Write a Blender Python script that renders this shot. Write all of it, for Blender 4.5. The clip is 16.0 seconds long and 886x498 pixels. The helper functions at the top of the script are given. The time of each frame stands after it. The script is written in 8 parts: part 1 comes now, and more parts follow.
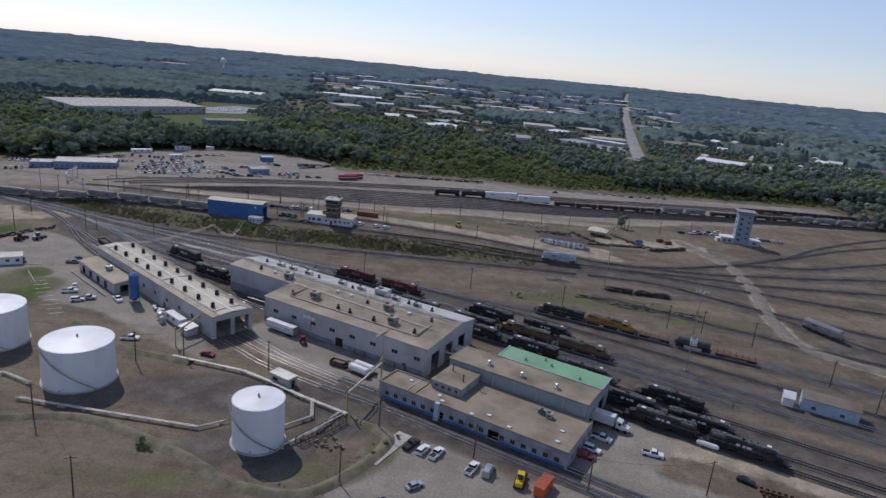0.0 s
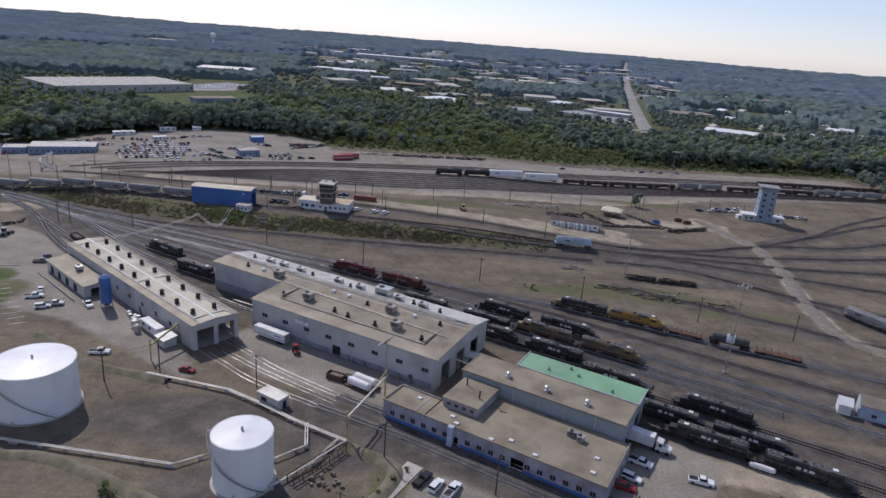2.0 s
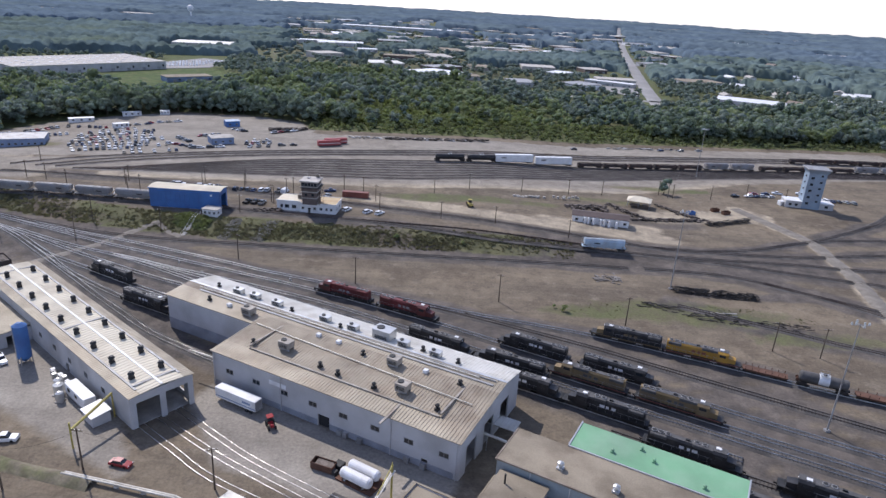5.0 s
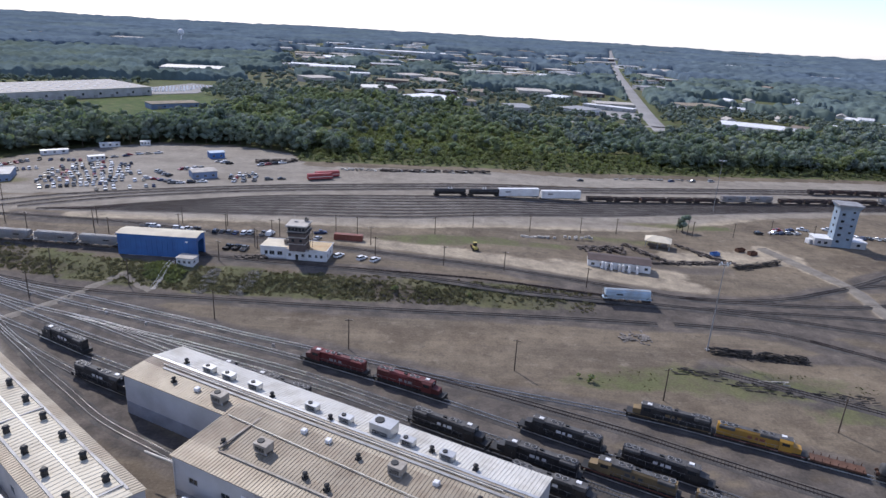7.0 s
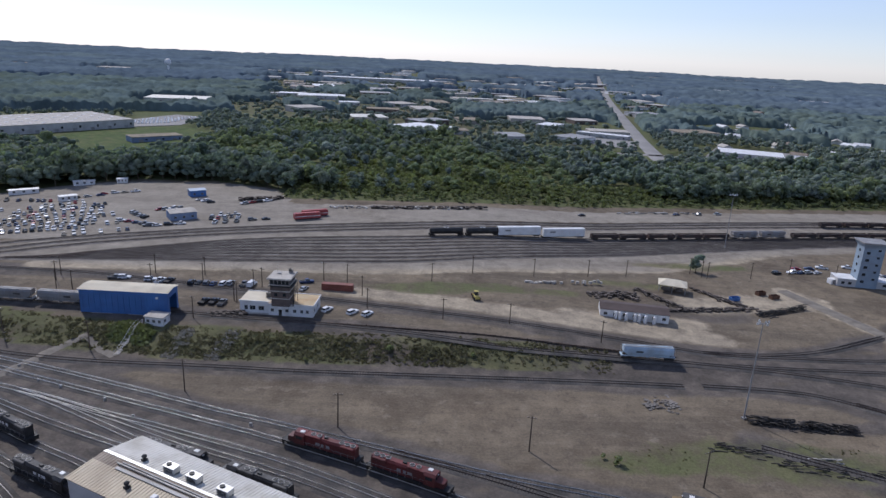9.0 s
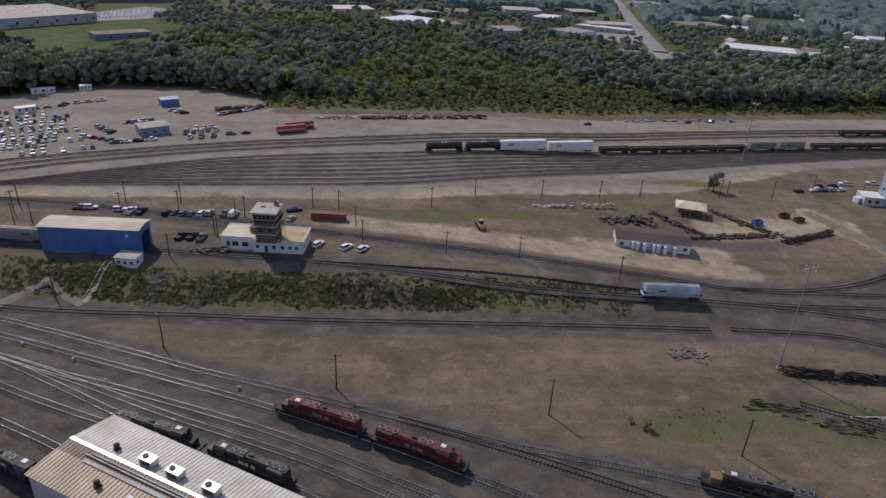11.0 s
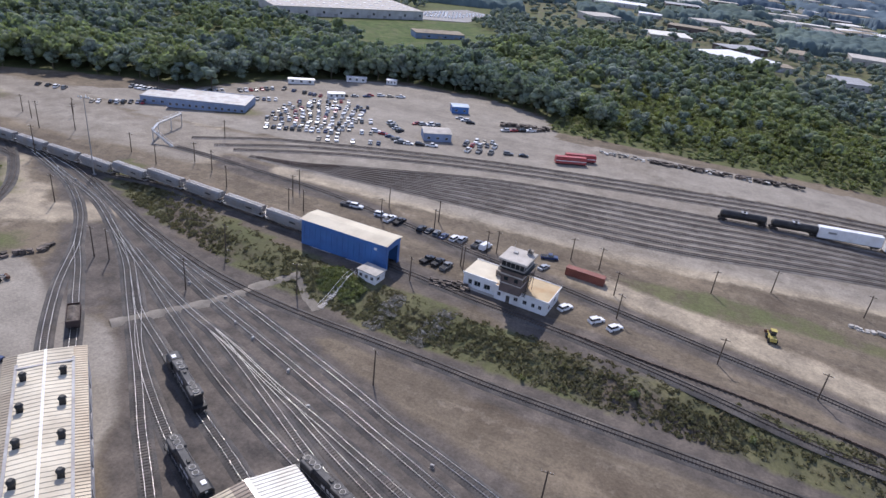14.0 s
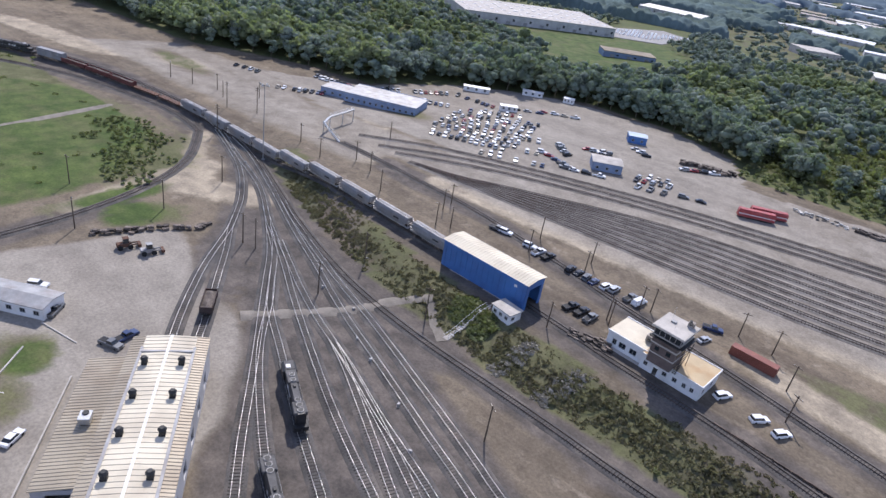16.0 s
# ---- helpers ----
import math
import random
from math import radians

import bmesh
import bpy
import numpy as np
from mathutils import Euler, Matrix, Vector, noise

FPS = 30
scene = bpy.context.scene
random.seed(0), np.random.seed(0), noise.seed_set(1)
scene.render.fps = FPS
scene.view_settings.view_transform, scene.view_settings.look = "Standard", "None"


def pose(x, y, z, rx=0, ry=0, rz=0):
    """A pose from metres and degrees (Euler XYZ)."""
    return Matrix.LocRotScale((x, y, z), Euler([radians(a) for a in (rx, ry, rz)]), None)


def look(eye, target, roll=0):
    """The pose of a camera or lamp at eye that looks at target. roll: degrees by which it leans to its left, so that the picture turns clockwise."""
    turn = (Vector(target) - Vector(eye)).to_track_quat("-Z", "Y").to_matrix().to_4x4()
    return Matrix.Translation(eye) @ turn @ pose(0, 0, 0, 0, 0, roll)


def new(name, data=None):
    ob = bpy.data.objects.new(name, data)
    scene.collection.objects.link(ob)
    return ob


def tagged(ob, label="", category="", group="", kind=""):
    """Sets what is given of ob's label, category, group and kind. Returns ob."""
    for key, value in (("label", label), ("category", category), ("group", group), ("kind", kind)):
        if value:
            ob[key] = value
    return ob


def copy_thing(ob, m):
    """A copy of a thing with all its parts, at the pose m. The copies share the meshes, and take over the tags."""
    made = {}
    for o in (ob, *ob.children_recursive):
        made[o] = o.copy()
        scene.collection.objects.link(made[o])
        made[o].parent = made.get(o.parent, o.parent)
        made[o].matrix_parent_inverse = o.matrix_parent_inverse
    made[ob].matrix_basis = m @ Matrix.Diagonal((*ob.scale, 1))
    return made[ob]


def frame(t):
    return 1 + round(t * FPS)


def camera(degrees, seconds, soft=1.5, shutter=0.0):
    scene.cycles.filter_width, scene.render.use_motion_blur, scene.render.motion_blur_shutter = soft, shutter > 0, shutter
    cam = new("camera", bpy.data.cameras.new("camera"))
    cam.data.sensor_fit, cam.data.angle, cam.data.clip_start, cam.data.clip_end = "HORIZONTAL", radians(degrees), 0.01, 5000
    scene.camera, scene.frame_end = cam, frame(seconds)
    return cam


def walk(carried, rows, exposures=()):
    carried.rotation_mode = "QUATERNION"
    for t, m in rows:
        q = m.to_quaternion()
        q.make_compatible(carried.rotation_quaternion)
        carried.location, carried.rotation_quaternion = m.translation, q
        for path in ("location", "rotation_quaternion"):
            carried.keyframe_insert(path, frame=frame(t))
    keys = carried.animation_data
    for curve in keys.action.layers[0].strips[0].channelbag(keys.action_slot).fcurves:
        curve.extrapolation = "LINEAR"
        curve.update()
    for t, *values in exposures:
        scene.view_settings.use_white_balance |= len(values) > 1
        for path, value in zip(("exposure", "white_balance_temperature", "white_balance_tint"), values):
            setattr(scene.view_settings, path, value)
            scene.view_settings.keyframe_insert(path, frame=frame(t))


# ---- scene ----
cam = camera(68.5, 16.0, soft=1.5)
PATH = [
    (0, (6.819, -27.341, 96.4), (6.788, -25.42, 95.844), 5.5),
    (0.5, (6.124, -20.998, 95.861), (6.095, -19.082, 95.289), 5.1),
    (1, (5.057, -14.754, 95.646), (5.031, -12.843, 95.054), 4.9),
    (1.5, (3.938, -8.194, 95.47), (3.915, -6.291, 94.857), 4.7),
    (2, (2.865, -0.841, 94.836), (2.846, 1.056, 94.204), 4.5),
    (2.5, (2.109, 7.013, 94.079), (2.089, 8.904, 93.43), 4.2),
    (3, (1.175, 15.049, 93.542), (1.158, 16.935, 92.878), 4.0),
    (5.5, (-5.821, 58.37, 92.625), (-5.803, 60.238, 91.91), 3.5),
    (6, (-6.804, 65.949, 92.634), (-6.781, 67.822, 91.935), 3.6),
    (6.5, (-7.833, 73.378, 92.808), (-7.807, 75.259, 92.129), 3.4),
    (7, (-8.98, 80.83, 93.223), (-8.95, 82.72, 92.571), 3.3),
    (7.5, (-9.496, 88.083, 93.179), (-9.464, 89.985, 92.559), 3.1),
    (8, (-10.427, 94.636, 93.508), (-10.388, 96.547, 92.919), 3.0),
    (8.2, (-10.514, 96.848, 93.679), (-10.475, 98.763, 93.104), 2.8),
    (10.3, (-15.485, 122.18, 96.797), (-15.399, 124.069, 96.147), 3.1),
    (10.5, (-15.794, 124.875, 97.037), (-15.704, 126.74, 96.319), 3.0),
    (11, (-16.576, 131.409, 97.48), (-16.472, 133.205, 96.605), 3.0),
    (11.5, (-17.189, 137.425, 98.375), (-17.08, 139.214, 97.486), 2.8),
    (12, (-17.758, 142.718, 98.973), (-17.641, 144.508, 98.087), 2.7),
    (12.5, (-19.459, 147.919, 98.929), (-19.488, 149.712, 98.045), 3.7),
    (13, (-20.262, 152.667, 99.184), (-20.65, 154.411, 98.285), 5.6),
    (13.5, (-21.061, 158.039, 98.38), (-21.617, 159.736, 97.48), 6.4),
    (14, (-22.824, 162.41, 97.971), (-23.467, 164.078, 97.074), 6.8),
    (14.5, (-24.171, 166.699, 97.878), (-24.938, 168.31, 96.976), 7.7),
    (15, (-25.751, 170.863, 97.821), (-26.636, 172.406, 96.908), 8.6),
    (15.5, (-28.202, 174.578, 97.897), (-29.201, 176.039, 96.966), 9.6),
    (16, (-29.899, 178.03, 98.291), (-30.936, 179.46, 97.353), 9.9),
]
EXPOSURES = [(0, -0.27, 6150, 14), (2, -0.06, 6270, 16), (3.2, 0.06, 6270, 16), (5.5, 0.54, 6120, 15), (7, 0.4, 6080, 15), (8, 0.21, 5990, 14), (10.4, -0.24, 6150, 15), (11, -0.24, 6720, 17), (12, 0.05, 6480, 17), (13, 0.37, 6280, 17), (16, 0.74, 6180, 16)]
walk(cam, [(t, look(eye, target, roll)) for t, eye, target, roll in PATH], EXPOSURES)

# ---- light ----
SUN_AZ, SUN_EL = radians(-37), radians(46)  # from +y towards +x
world = bpy.data.worlds.new("world")
scene.world = world
world.use_nodes = True
sky = world.node_tree.nodes.new("ShaderNodeTexSky")
sky.sky_type = "NISHITA"
sky.sun_disc = False
sky.sun_elevation, sky.sun_rotation = SUN_EL, SUN_AZ
sky.air_density, sky.dust_density, sky.ozone_density = 1.0, 0.1, 3.0
pale_sky = world.node_tree.nodes.new("ShaderNodeHueSaturation")  # thin summer haze pales the sky
pale_sky.inputs["Saturation"].default_value = 0.66
world.node_tree.links.new(sky.outputs[0], pale_sky.inputs["Color"])
cool_sky = world.node_tree.nodes.new("ShaderNodeMix")
cool_sky.data_type, cool_sky.blend_type = "RGBA", "MULTIPLY"
cool_sky.inputs[0].default_value = 1.0
cool_sky.inputs[7].default_value = (0.94, 0.965, 1.1, 1)
world.node_tree.links.new(pale_sky.outputs[0], cool_sky.inputs[6])
world.node_tree.links.new(cool_sky.outputs[2], world.node_tree.nodes["Background"].inputs[0])
world.node_tree.nodes["Background"].inputs[1].default_value = 0.12
sun = new("sun", bpy.data.lights.new("sun", "SUN"))
sun.data.energy, sun.data.angle, sun.data.color = 3.05, radians(0.6), (1.0, 0.945, 0.86)
SUN_DIR = Vector((math.sin(SUN_AZ) * math.cos(SUN_EL), math.cos(SUN_AZ) * math.cos(SUN_EL), math.sin(SUN_EL)))
sun.matrix_world = look(SUN_DIR * 300, (0, 0, 0))


# ---- materials ----
def mat(name, col, rough=0.7, metal=0.0, var=0.25, scale=0.4, grain=6.0, bump=0.1, dirt=None, amount=0.5, dirt_scale=0.25, island=0.0, each=0.0, stretch=(1, 1, 1), spec=0.4, sheen=0.0):
    """A surface with large stains (scale per metre), fine grain, optional dirt of another colour and a fine relief."""
    m = bpy.data.materials.new(name)
    m.use_nodes = True
    nt = m.node_tree
    N, link = nt.nodes, nt.links.new
    p = N["Principled BSDF"]
    p.inputs["Roughness"].default_value, p.inputs["Metallic"].default_value = rough, metal
    p.inputs["Specular IOR Level"].default_value = spec
    p.inputs["Sheen Weight"].default_value, p.inputs["Sheen Roughness"].default_value, p.inputs["Sheen Tint"].default_value = sheen, 0.5, (0.75, 0.88, 1.0, 1)
    geo = N.new("ShaderNodeNewGeometry")
    mapping = N.new("ShaderNodeMapping")
    mapping.inputs["Scale"].default_value = stretch
    link(geo.outputs["Position"], mapping.inputs["Vector"])

    def noise_at(s, detail=4):
        n = N.new("ShaderNodeTexNoise")
        n.inputs["Scale"].default_value, n.inputs["Detail"].default_value = s, detail
        link(mapping.outputs[0], n.inputs["Vector"])
        return n.outputs["Fac"]

    def ramp(fac, lo, hi, a, b):
        n = N.new("ShaderNodeMapRange")
        n.inputs[1].default_value, n.inputs[2].default_value, n.inputs[3].default_value, n.inputs[4].default_value = lo, hi, a, b
        link(fac, n.inputs[0])
        return n.outputs[0]

    def times(a, b):
        n = N.new("ShaderNodeMath")
        n.operation = "MULTIPLY"
        link(a, n.inputs[0])
        link(b, n.inputs[1])
        return n.outputs[0]

    fine = noise_at(grain, 3)
    v = times(ramp(noise_at(scale), 0.3, 0.7, 1 - var, 1 + var), ramp(fine, 0.3, 0.7, 1 - var * 0.6, 1 + var * 0.6))
    if island:
        v = times(v, ramp(geo.outputs["Random Per Island"], 0, 1, 1 - island, 1 + island))
    if each:
        info = N.new("ShaderNodeObjectInfo")
        v = times(v, ramp(info.outputs["Random"], 0, 1, 1 - each, 1 + each))
    base = N.new("ShaderNodeRGB")
    base.outputs[0].default_value = (*col, 1)
    colour = base.outputs[0]
    if dirt:
        mix = N.new("ShaderNodeMix")
        mix.data_type = "RGBA"
        link(ramp(noise_at(dirt_scale, 6), 0.45, 0.68, 0, amount), mix.inputs[0])
        link(colour, mix.inputs[6])
        mix.inputs[7].default_value = (*dirt, 1)
        colour = mix.outputs[2]
    scale_col = N.new("ShaderNodeVectorMath")
    scale_col.operation = "SCALE"
    link(colour, scale_col.inputs[0])
    link(v, scale_col.inputs["Scale"])
    link(scale_col.outputs[0], p.inputs["Base Color"])
    if bump:
        b = N.new("ShaderNodeBump")
        b.inputs["Strength"].default_value, b.inputs["Distance"].default_value = bump, 0.1
        link(fine, b.inputs["Height"])
        link(b.outputs[0], p.inputs["Normal"])
    return m


RUST = (0.12, 0.06, 0.03)
M_BALLAST = mat("ballast", (0.075, 0.07, 0.066), 0.95, var=0.35, scale=0.12, grain=3, bump=0.6, dirt=(0.14, 0.12, 0.10), amount=0.7)
M_BALLAST_PALE = mat("pale_yard_ballast", (0.185, 0.168, 0.15), 0.95, var=0.3, scale=0.1, grain=3, bump=0.6, dirt=(0.095, 0.08, 0.07), amount=0.8)
M_TIE = mat("creosoted_tie", (0.052, 0.046, 0.041), 0.9, var=0.3, island=0.3)
M_RAIL = mat("worn_steel_rail", (0.5, 0.48, 0.45), 0.33, 0.95, var=0.2, grain=2)
M_RAIL_OLD = mat("rusty_rail", (0.09, 0.065, 0.052), 0.55, 0.5, var=0.3, grain=2)
M_WALL = mat("pale_grey_sheet_wall", (0.46, 0.452, 0.45), 0.6, var=0.1, scale=0.15, dirt=(0.3, 0.28, 0.26), amount=0.5, dirt_scale=0.12)
M_OFFICE = mat("grimy_lilac_grey_wall", (0.34, 0.335, 0.365), 0.7, var=0.18, scale=0.3, dirt=(0.16, 0.16, 0.2), amount=0.7, dirt_scale=0.25)
M_HALL = mat("stained_blue_green_sheet_wall", (0.29, 0.335, 0.35), 0.6, var=0.18, scale=0.2, dirt=(0.2, 0.2, 0.19), amount=0.7, dirt_scale=0.2)
M_WALL_DK = mat("stained_lower_wall", (0.26, 0.27, 0.3), 0.7, var=0.2, scale=0.3)
M_ROOF_TAN = mat("weathered_tan_sheet_roof", (0.36, 0.31, 0.23), 0.55, 0.15, var=0.18, scale=0.12, dirt=(0.2, 0.15, 0.1), amount=0.6, dirt_scale=0.1)
M_ROOF_PALE = mat("pale_sheet_roof", (0.62, 0.595, 0.535), 0.55, 0.1, var=0.1, scale=0.12, dirt=(0.4, 0.36, 0.29), amount=0.6)
M_ROOF_MID = mat("dull_tan_sheet_roof", (0.29, 0.245, 0.18), 0.6, 0.1, var=0.18, scale=0.12, dirt=(0.19, 0.14, 0.095), amount=0.6)
M_ROOF_BROWN = mat("brown_sheet_roof", (0.23, 0.19, 0.15), 0.6, 0.1, var=0.2, scale=0.12, dirt=(0.15, 0.1, 0.07), amount=0.6)
M_ROOF_CREAM = mat("cream_membrane_roof", (0.66, 0.595, 0.46), 0.75, var=0.1, scale=0.08, dirt=(0.42, 0.36, 0.27), amount=0.7, dirt_scale=0.1)
M_ROOF_OCHRE = mat("stained_ochre_roof", (0.5, 0.39, 0.24), 0.8, var=0.15, scale=0.15, dirt=(0.42, 0.26, 0.12), amount=0.7, dirt_scale=0.2)
M_ROOF_GRAVEL = mat("tan_gravel_roof", (0.27, 0.228, 0.168), 0.95, var=0.2, scale=0.08, grain=4, bump=0.4, dirt=(0.16, 0.128, 0.092), amount=0.85, dirt_scale=0.14)
M_ROOF_GREEN = mat("faded_green_roof", (0.16, 0.33, 0.19), 0.65, var=0.15, scale=0.1, dirt=(0.24, 0.36, 0.25), amount=0.6, dirt_scale=0.12)
M_BLUE = mat("blue_sheet_wall", (0.055, 0.15, 0.37), 0.5, var=0.12, scale=0.2, dirt=(0.05, 0.1, 0.25), amount=0.5)
M_PALEBLUE = mat("pale_blue_panel", (0.38, 0.46, 0.55), 0.6, var=0.12, scale=0.2, dirt=(0.28, 0.32, 0.38), amount=0.5)
M_TOWER = mat("dull_blue_tower_panel", (0.25, 0.315, 0.385), 0.6, var=0.14, scale=0.2, dirt=(0.2, 0.23, 0.27), amount=0.6)
M_BRICKBLUE = mat("slate_blue_wall", (0.2, 0.26, 0.38), 0.7, var=0.15, scale=0.3)
M_WHITE = mat("white_paint", (0.72, 0.72, 0.72), 0.5, var=0.08, scale=0.3, dirt=(0.5, 0.47, 0.43), amount=0.5)
M_TANK = mat("white_tank_paint", (0.76, 0.77, 0.78), 0.45, var=0.05, scale=0.15, dirt=(0.6, 0.58, 0.55), amount=0.5, dirt_scale=0.2, stretch=(1, 1, 0.3))
M_CONCRETE = mat("concrete", (0.42, 0.39, 0.35), 0.9, var=0.2, scale=0.3, grain=4)
M_BRICK = mat("dark_brick", (0.13, 0.10, 0.09), 0.9, var=0.2, scale=0.4)
M_DARK = mat("dark_opening", (0.02, 0.02, 0.022), 0.8, var=0.2)
M_GLASS = mat("dark_window_glass", (0.025, 0.03, 0.035), 0.12, var=0.05, bump=0, spec=0.6)
M_GALV = mat("galvanised_metal", (0.5, 0.5, 0.49), 0.4, 0.6, var=0.15)
M_GREYMETAL = mat("grey_painted_metal", (0.3, 0.3, 0.3), 0.6, 0.2, var=0.2, dirt=RUST, amount=0.3)
M_DUCT = mat("dusty_roof_plant", (0.33, 0.30, 0.26), 0.7, 0.2, var=0.25, scale=0.6, dirt=(0.16, 0.1, 0.06), amount=0.5)
M_BLACKMETAL = mat("black_metal", (0.03, 0.03, 0.03), 0.6, 0.2, var=0.3)
M_WOOD = mat("weathered_pole_wood", (0.10, 0.075, 0.055), 0.9, var=0.25, scale=1, stretch=(1, 1, 0.2))
M_RUSTY = mat("rusted_steel", (0.12, 0.06, 0.038), 0.85, 0.1, var=0.35, scale=0.5, dirt=(0.08, 0.05, 0.04), amount=0.6)
M_PIPE = mat("pale_cladded_pipe", (0.58, 0.55, 0.48), 0.5, 0.2, var=0.2, dirt=(0.3, 0.24, 0.18), amount=0.4)
M_YELLOW = mat("yellow_painted_steel", (0.42, 0.35, 0.1), 0.65, var=0.2, dirt=RUST, amount=0.3)
M_ORANGE = mat("orange_container_paint", (0.62, 0.13, 0.04), 0.55, var=0.12, dirt=(0.4, 0.1, 0.04), amount=0.4)
M_RED = mat("red_container_paint", (0.21, 0.07, 0.05), 0.6, var=0.2, dirt=(0.2, 0.07, 0.05), amount=0.5)
M_ENG_RED = mat("red_engine_paint", (0.135, 0.022, 0.022), 0.55, var=0.25, scale=0.5, dirt=(0.06, 0.025, 0.022), amount=0.8)
M_ENG_BLACK = mat("black_engine_paint", (0.022, 0.022, 0.024), 0.5, var=0.3, scale=0.5, dirt=(0.06, 0.055, 0.05), amount=0.5)
M_ENG_YELLOW = mat("yellow_engine_paint", (0.42, 0.23, 0.03), 0.55, var=0.2, scale=0.5, dirt=(0.2, 0.12, 0.05), amount=0.7)
M_ENG_TAN = mat("faded_gold_engine_paint", (0.2, 0.14, 0.065), 0.65, var=0.2, scale=0.5, dirt=(0.13, 0.1, 0.07), amount=0.7)
M_ENG_GREY = mat("sooty_grey_engine_roof", (0.085, 0.082, 0.08), 0.75, var=0.3, scale=0.6)
M_TRUCKS = mat("greasy_running_gear", (0.035, 0.03, 0.027), 0.8, var=0.3)
M_HOPPER = mat("grey_hopper_car_paint", (0.23, 0.23, 0.235), 0.65, var=0.15, scale=0.3, dirt=(0.25, 0.2, 0.16), amount=0.6, each=0.15)
M_HOPPER_BLUE = mat("pale_blue_hopper_paint", (0.40, 0.50, 0.58), 0.6, var=0.12, scale=0.3, dirt=(0.3, 0.3, 0.3), amount=0.5)
M_GOND = mat("dark_gondola_paint", (0.05, 0.04, 0.038), 0.8, var=0.3, dirt=(0.10, 0.05, 0.035), amount=0.6)
M_MAROON = mat("maroon_gondola_paint", (0.12, 0.035, 0.03), 0.75, var=0.3, dirt=(0.07, 0.04, 0.035), amount=0.6)
M_TYRE = mat("tyre_rubber", (0.02, 0.02, 0.02), 0.9, var=0.2)
M_BARK = mat("bark", (0.09, 0.07, 0.05), 0.95, var=0.3)
PAINTS = {
    "white": mat("white_car_paint", (0.75, 0.75, 0.75), 0.25, var=0.04, bump=0),
    "silver": mat("silver_car_paint", (0.42, 0.43, 0.44), 0.3, 0.4, var=0.05, bump=0),
    "grey": mat("grey_car_paint", (0.16, 0.165, 0.17), 0.3, 0.3, var=0.05, bump=0),
    "black": mat("black_car_paint", (0.02, 0.02, 0.022), 0.25, var=0.05, bump=0),
    "red": mat("red_car_paint", (0.28, 0.02, 0.025), 0.3, var=0.05, bump=0),
    "blue": mat("dark_blue_car_paint", (0.03, 0.05, 0.12), 0.3, var=0.05, bump=0),
    "yellow": mat("yellow_truck_paint", (0.6, 0.45, 0.02), 0.4, var=0.1),
    "beige": mat("beige_car_paint", (0.45, 0.40, 0.32), 0.35, var=0.05, bump=0),
}
def leafy(m, through_light=0.3, tint=(0.16, 0.24, 0.05)):
    """Let some of the sun through the leaves."""
    N, link = m.node_tree.nodes, m.node_tree.links.new
    p, out = N["Principled BSDF"], N["Material Output"]
    t = N.new("ShaderNodeBsdfTranslucent")
    t.inputs["Color"].default_value = (*tint, 1)
    k = N.new("ShaderNodeMixShader")
    k.inputs[0].default_value = through_light
    link(p.outputs[0], k.inputs[1])
    link(t.outputs[0], k.inputs[2])
    link(k.outputs[0], out.inputs["Surface"])
    return m


# a slight grey-blue haze is mixed into the M_LEAF colour
M_LEAF = leafy(mat("hazy_broadleaf_foliage", (0.172, 0.218, 0.182), 0.8, var=0.2, scale=0.05, grain=0.35, bump=0, island=0.3, dirt=(0.18, 0.21, 0.145), amount=0.7, dirt_scale=0.025, spec=0.1), 0.38, (0.19, 0.26, 0.1))
M_LEAF_LIGHT = leafy(mat("young_light_foliage", (0.21, 0.25, 0.15), 0.8, var=0.2, scale=0.05, grain=0.35, bump=0, island=0.3, dirt=(0.22, 0.24, 0.13), amount=0.8, dirt_scale=0.03, spec=0.1), 0.42, (0.25, 0.32, 0.1))
M_LEAF_GREY = leafy(mat("grey_green_foliage", (0.2, 0.24, 0.215), 0.8, var=0.2, scale=0.05, grain=0.35, bump=0, island=0.3, dirt=(0.19, 0.215, 0.165), amount=0.7, dirt_scale=0.025, spec=0.1), 0.36, (0.2, 0.26, 0.13))
M_SHRUB = leafy(mat("shrub_foliage", (0.18, 0.2, 0.105), 0.8, var=0.3, scale=0.1, grain=0.6, bump=0, island=0.35, dirt=(0.17, 0.165, 0.085), amount=0.7, dirt_scale=0.07, spec=0.1), 0.35, (0.2, 0.25, 0.06))
M_BANK = leafy(mat("brown_green_bank_scrub", (0.16, 0.148, 0.085), 0.9, var=0.3, scale=0.12, grain=0.6, bump=0, island=0.3, dirt=(0.19, 0.155, 0.1), amount=0.8, dirt_scale=0.09, spec=0.1), 0.3, (0.17, 0.165, 0.07))
M_BRUSH = leafy(mat("olive_bank_brush", (0.15, 0.142, 0.086), 0.9, var=0.3, scale=0.12, grain=0.6, bump=0, island=0.35, dirt=(0.16, 0.135, 0.095), amount=0.8, dirt_scale=0.09, spec=0.1), 0.38, (0.19, 0.19, 0.09))
M_DRYBRUSH = leafy(mat("grey_dry_brush", (0.34, 0.32, 0.28), 0.9, var=0.25, scale=0.2, grain=1, bump=0, island=0.3), 0.3, (0.3, 0.28, 0.22))
# blue distance haze is put into the base colours of both far woods
M_FARLEAF_HAZED = mat("haze_tinted_far_woods", (0.106, 0.142, 0.178), 0.95, var=0.2, scale=0.006, grain=0.05, bump=0, island=0.12, dirt=(0.118, 0.152, 0.158), amount=0.8, dirt_scale=0.003, spec=0.0)
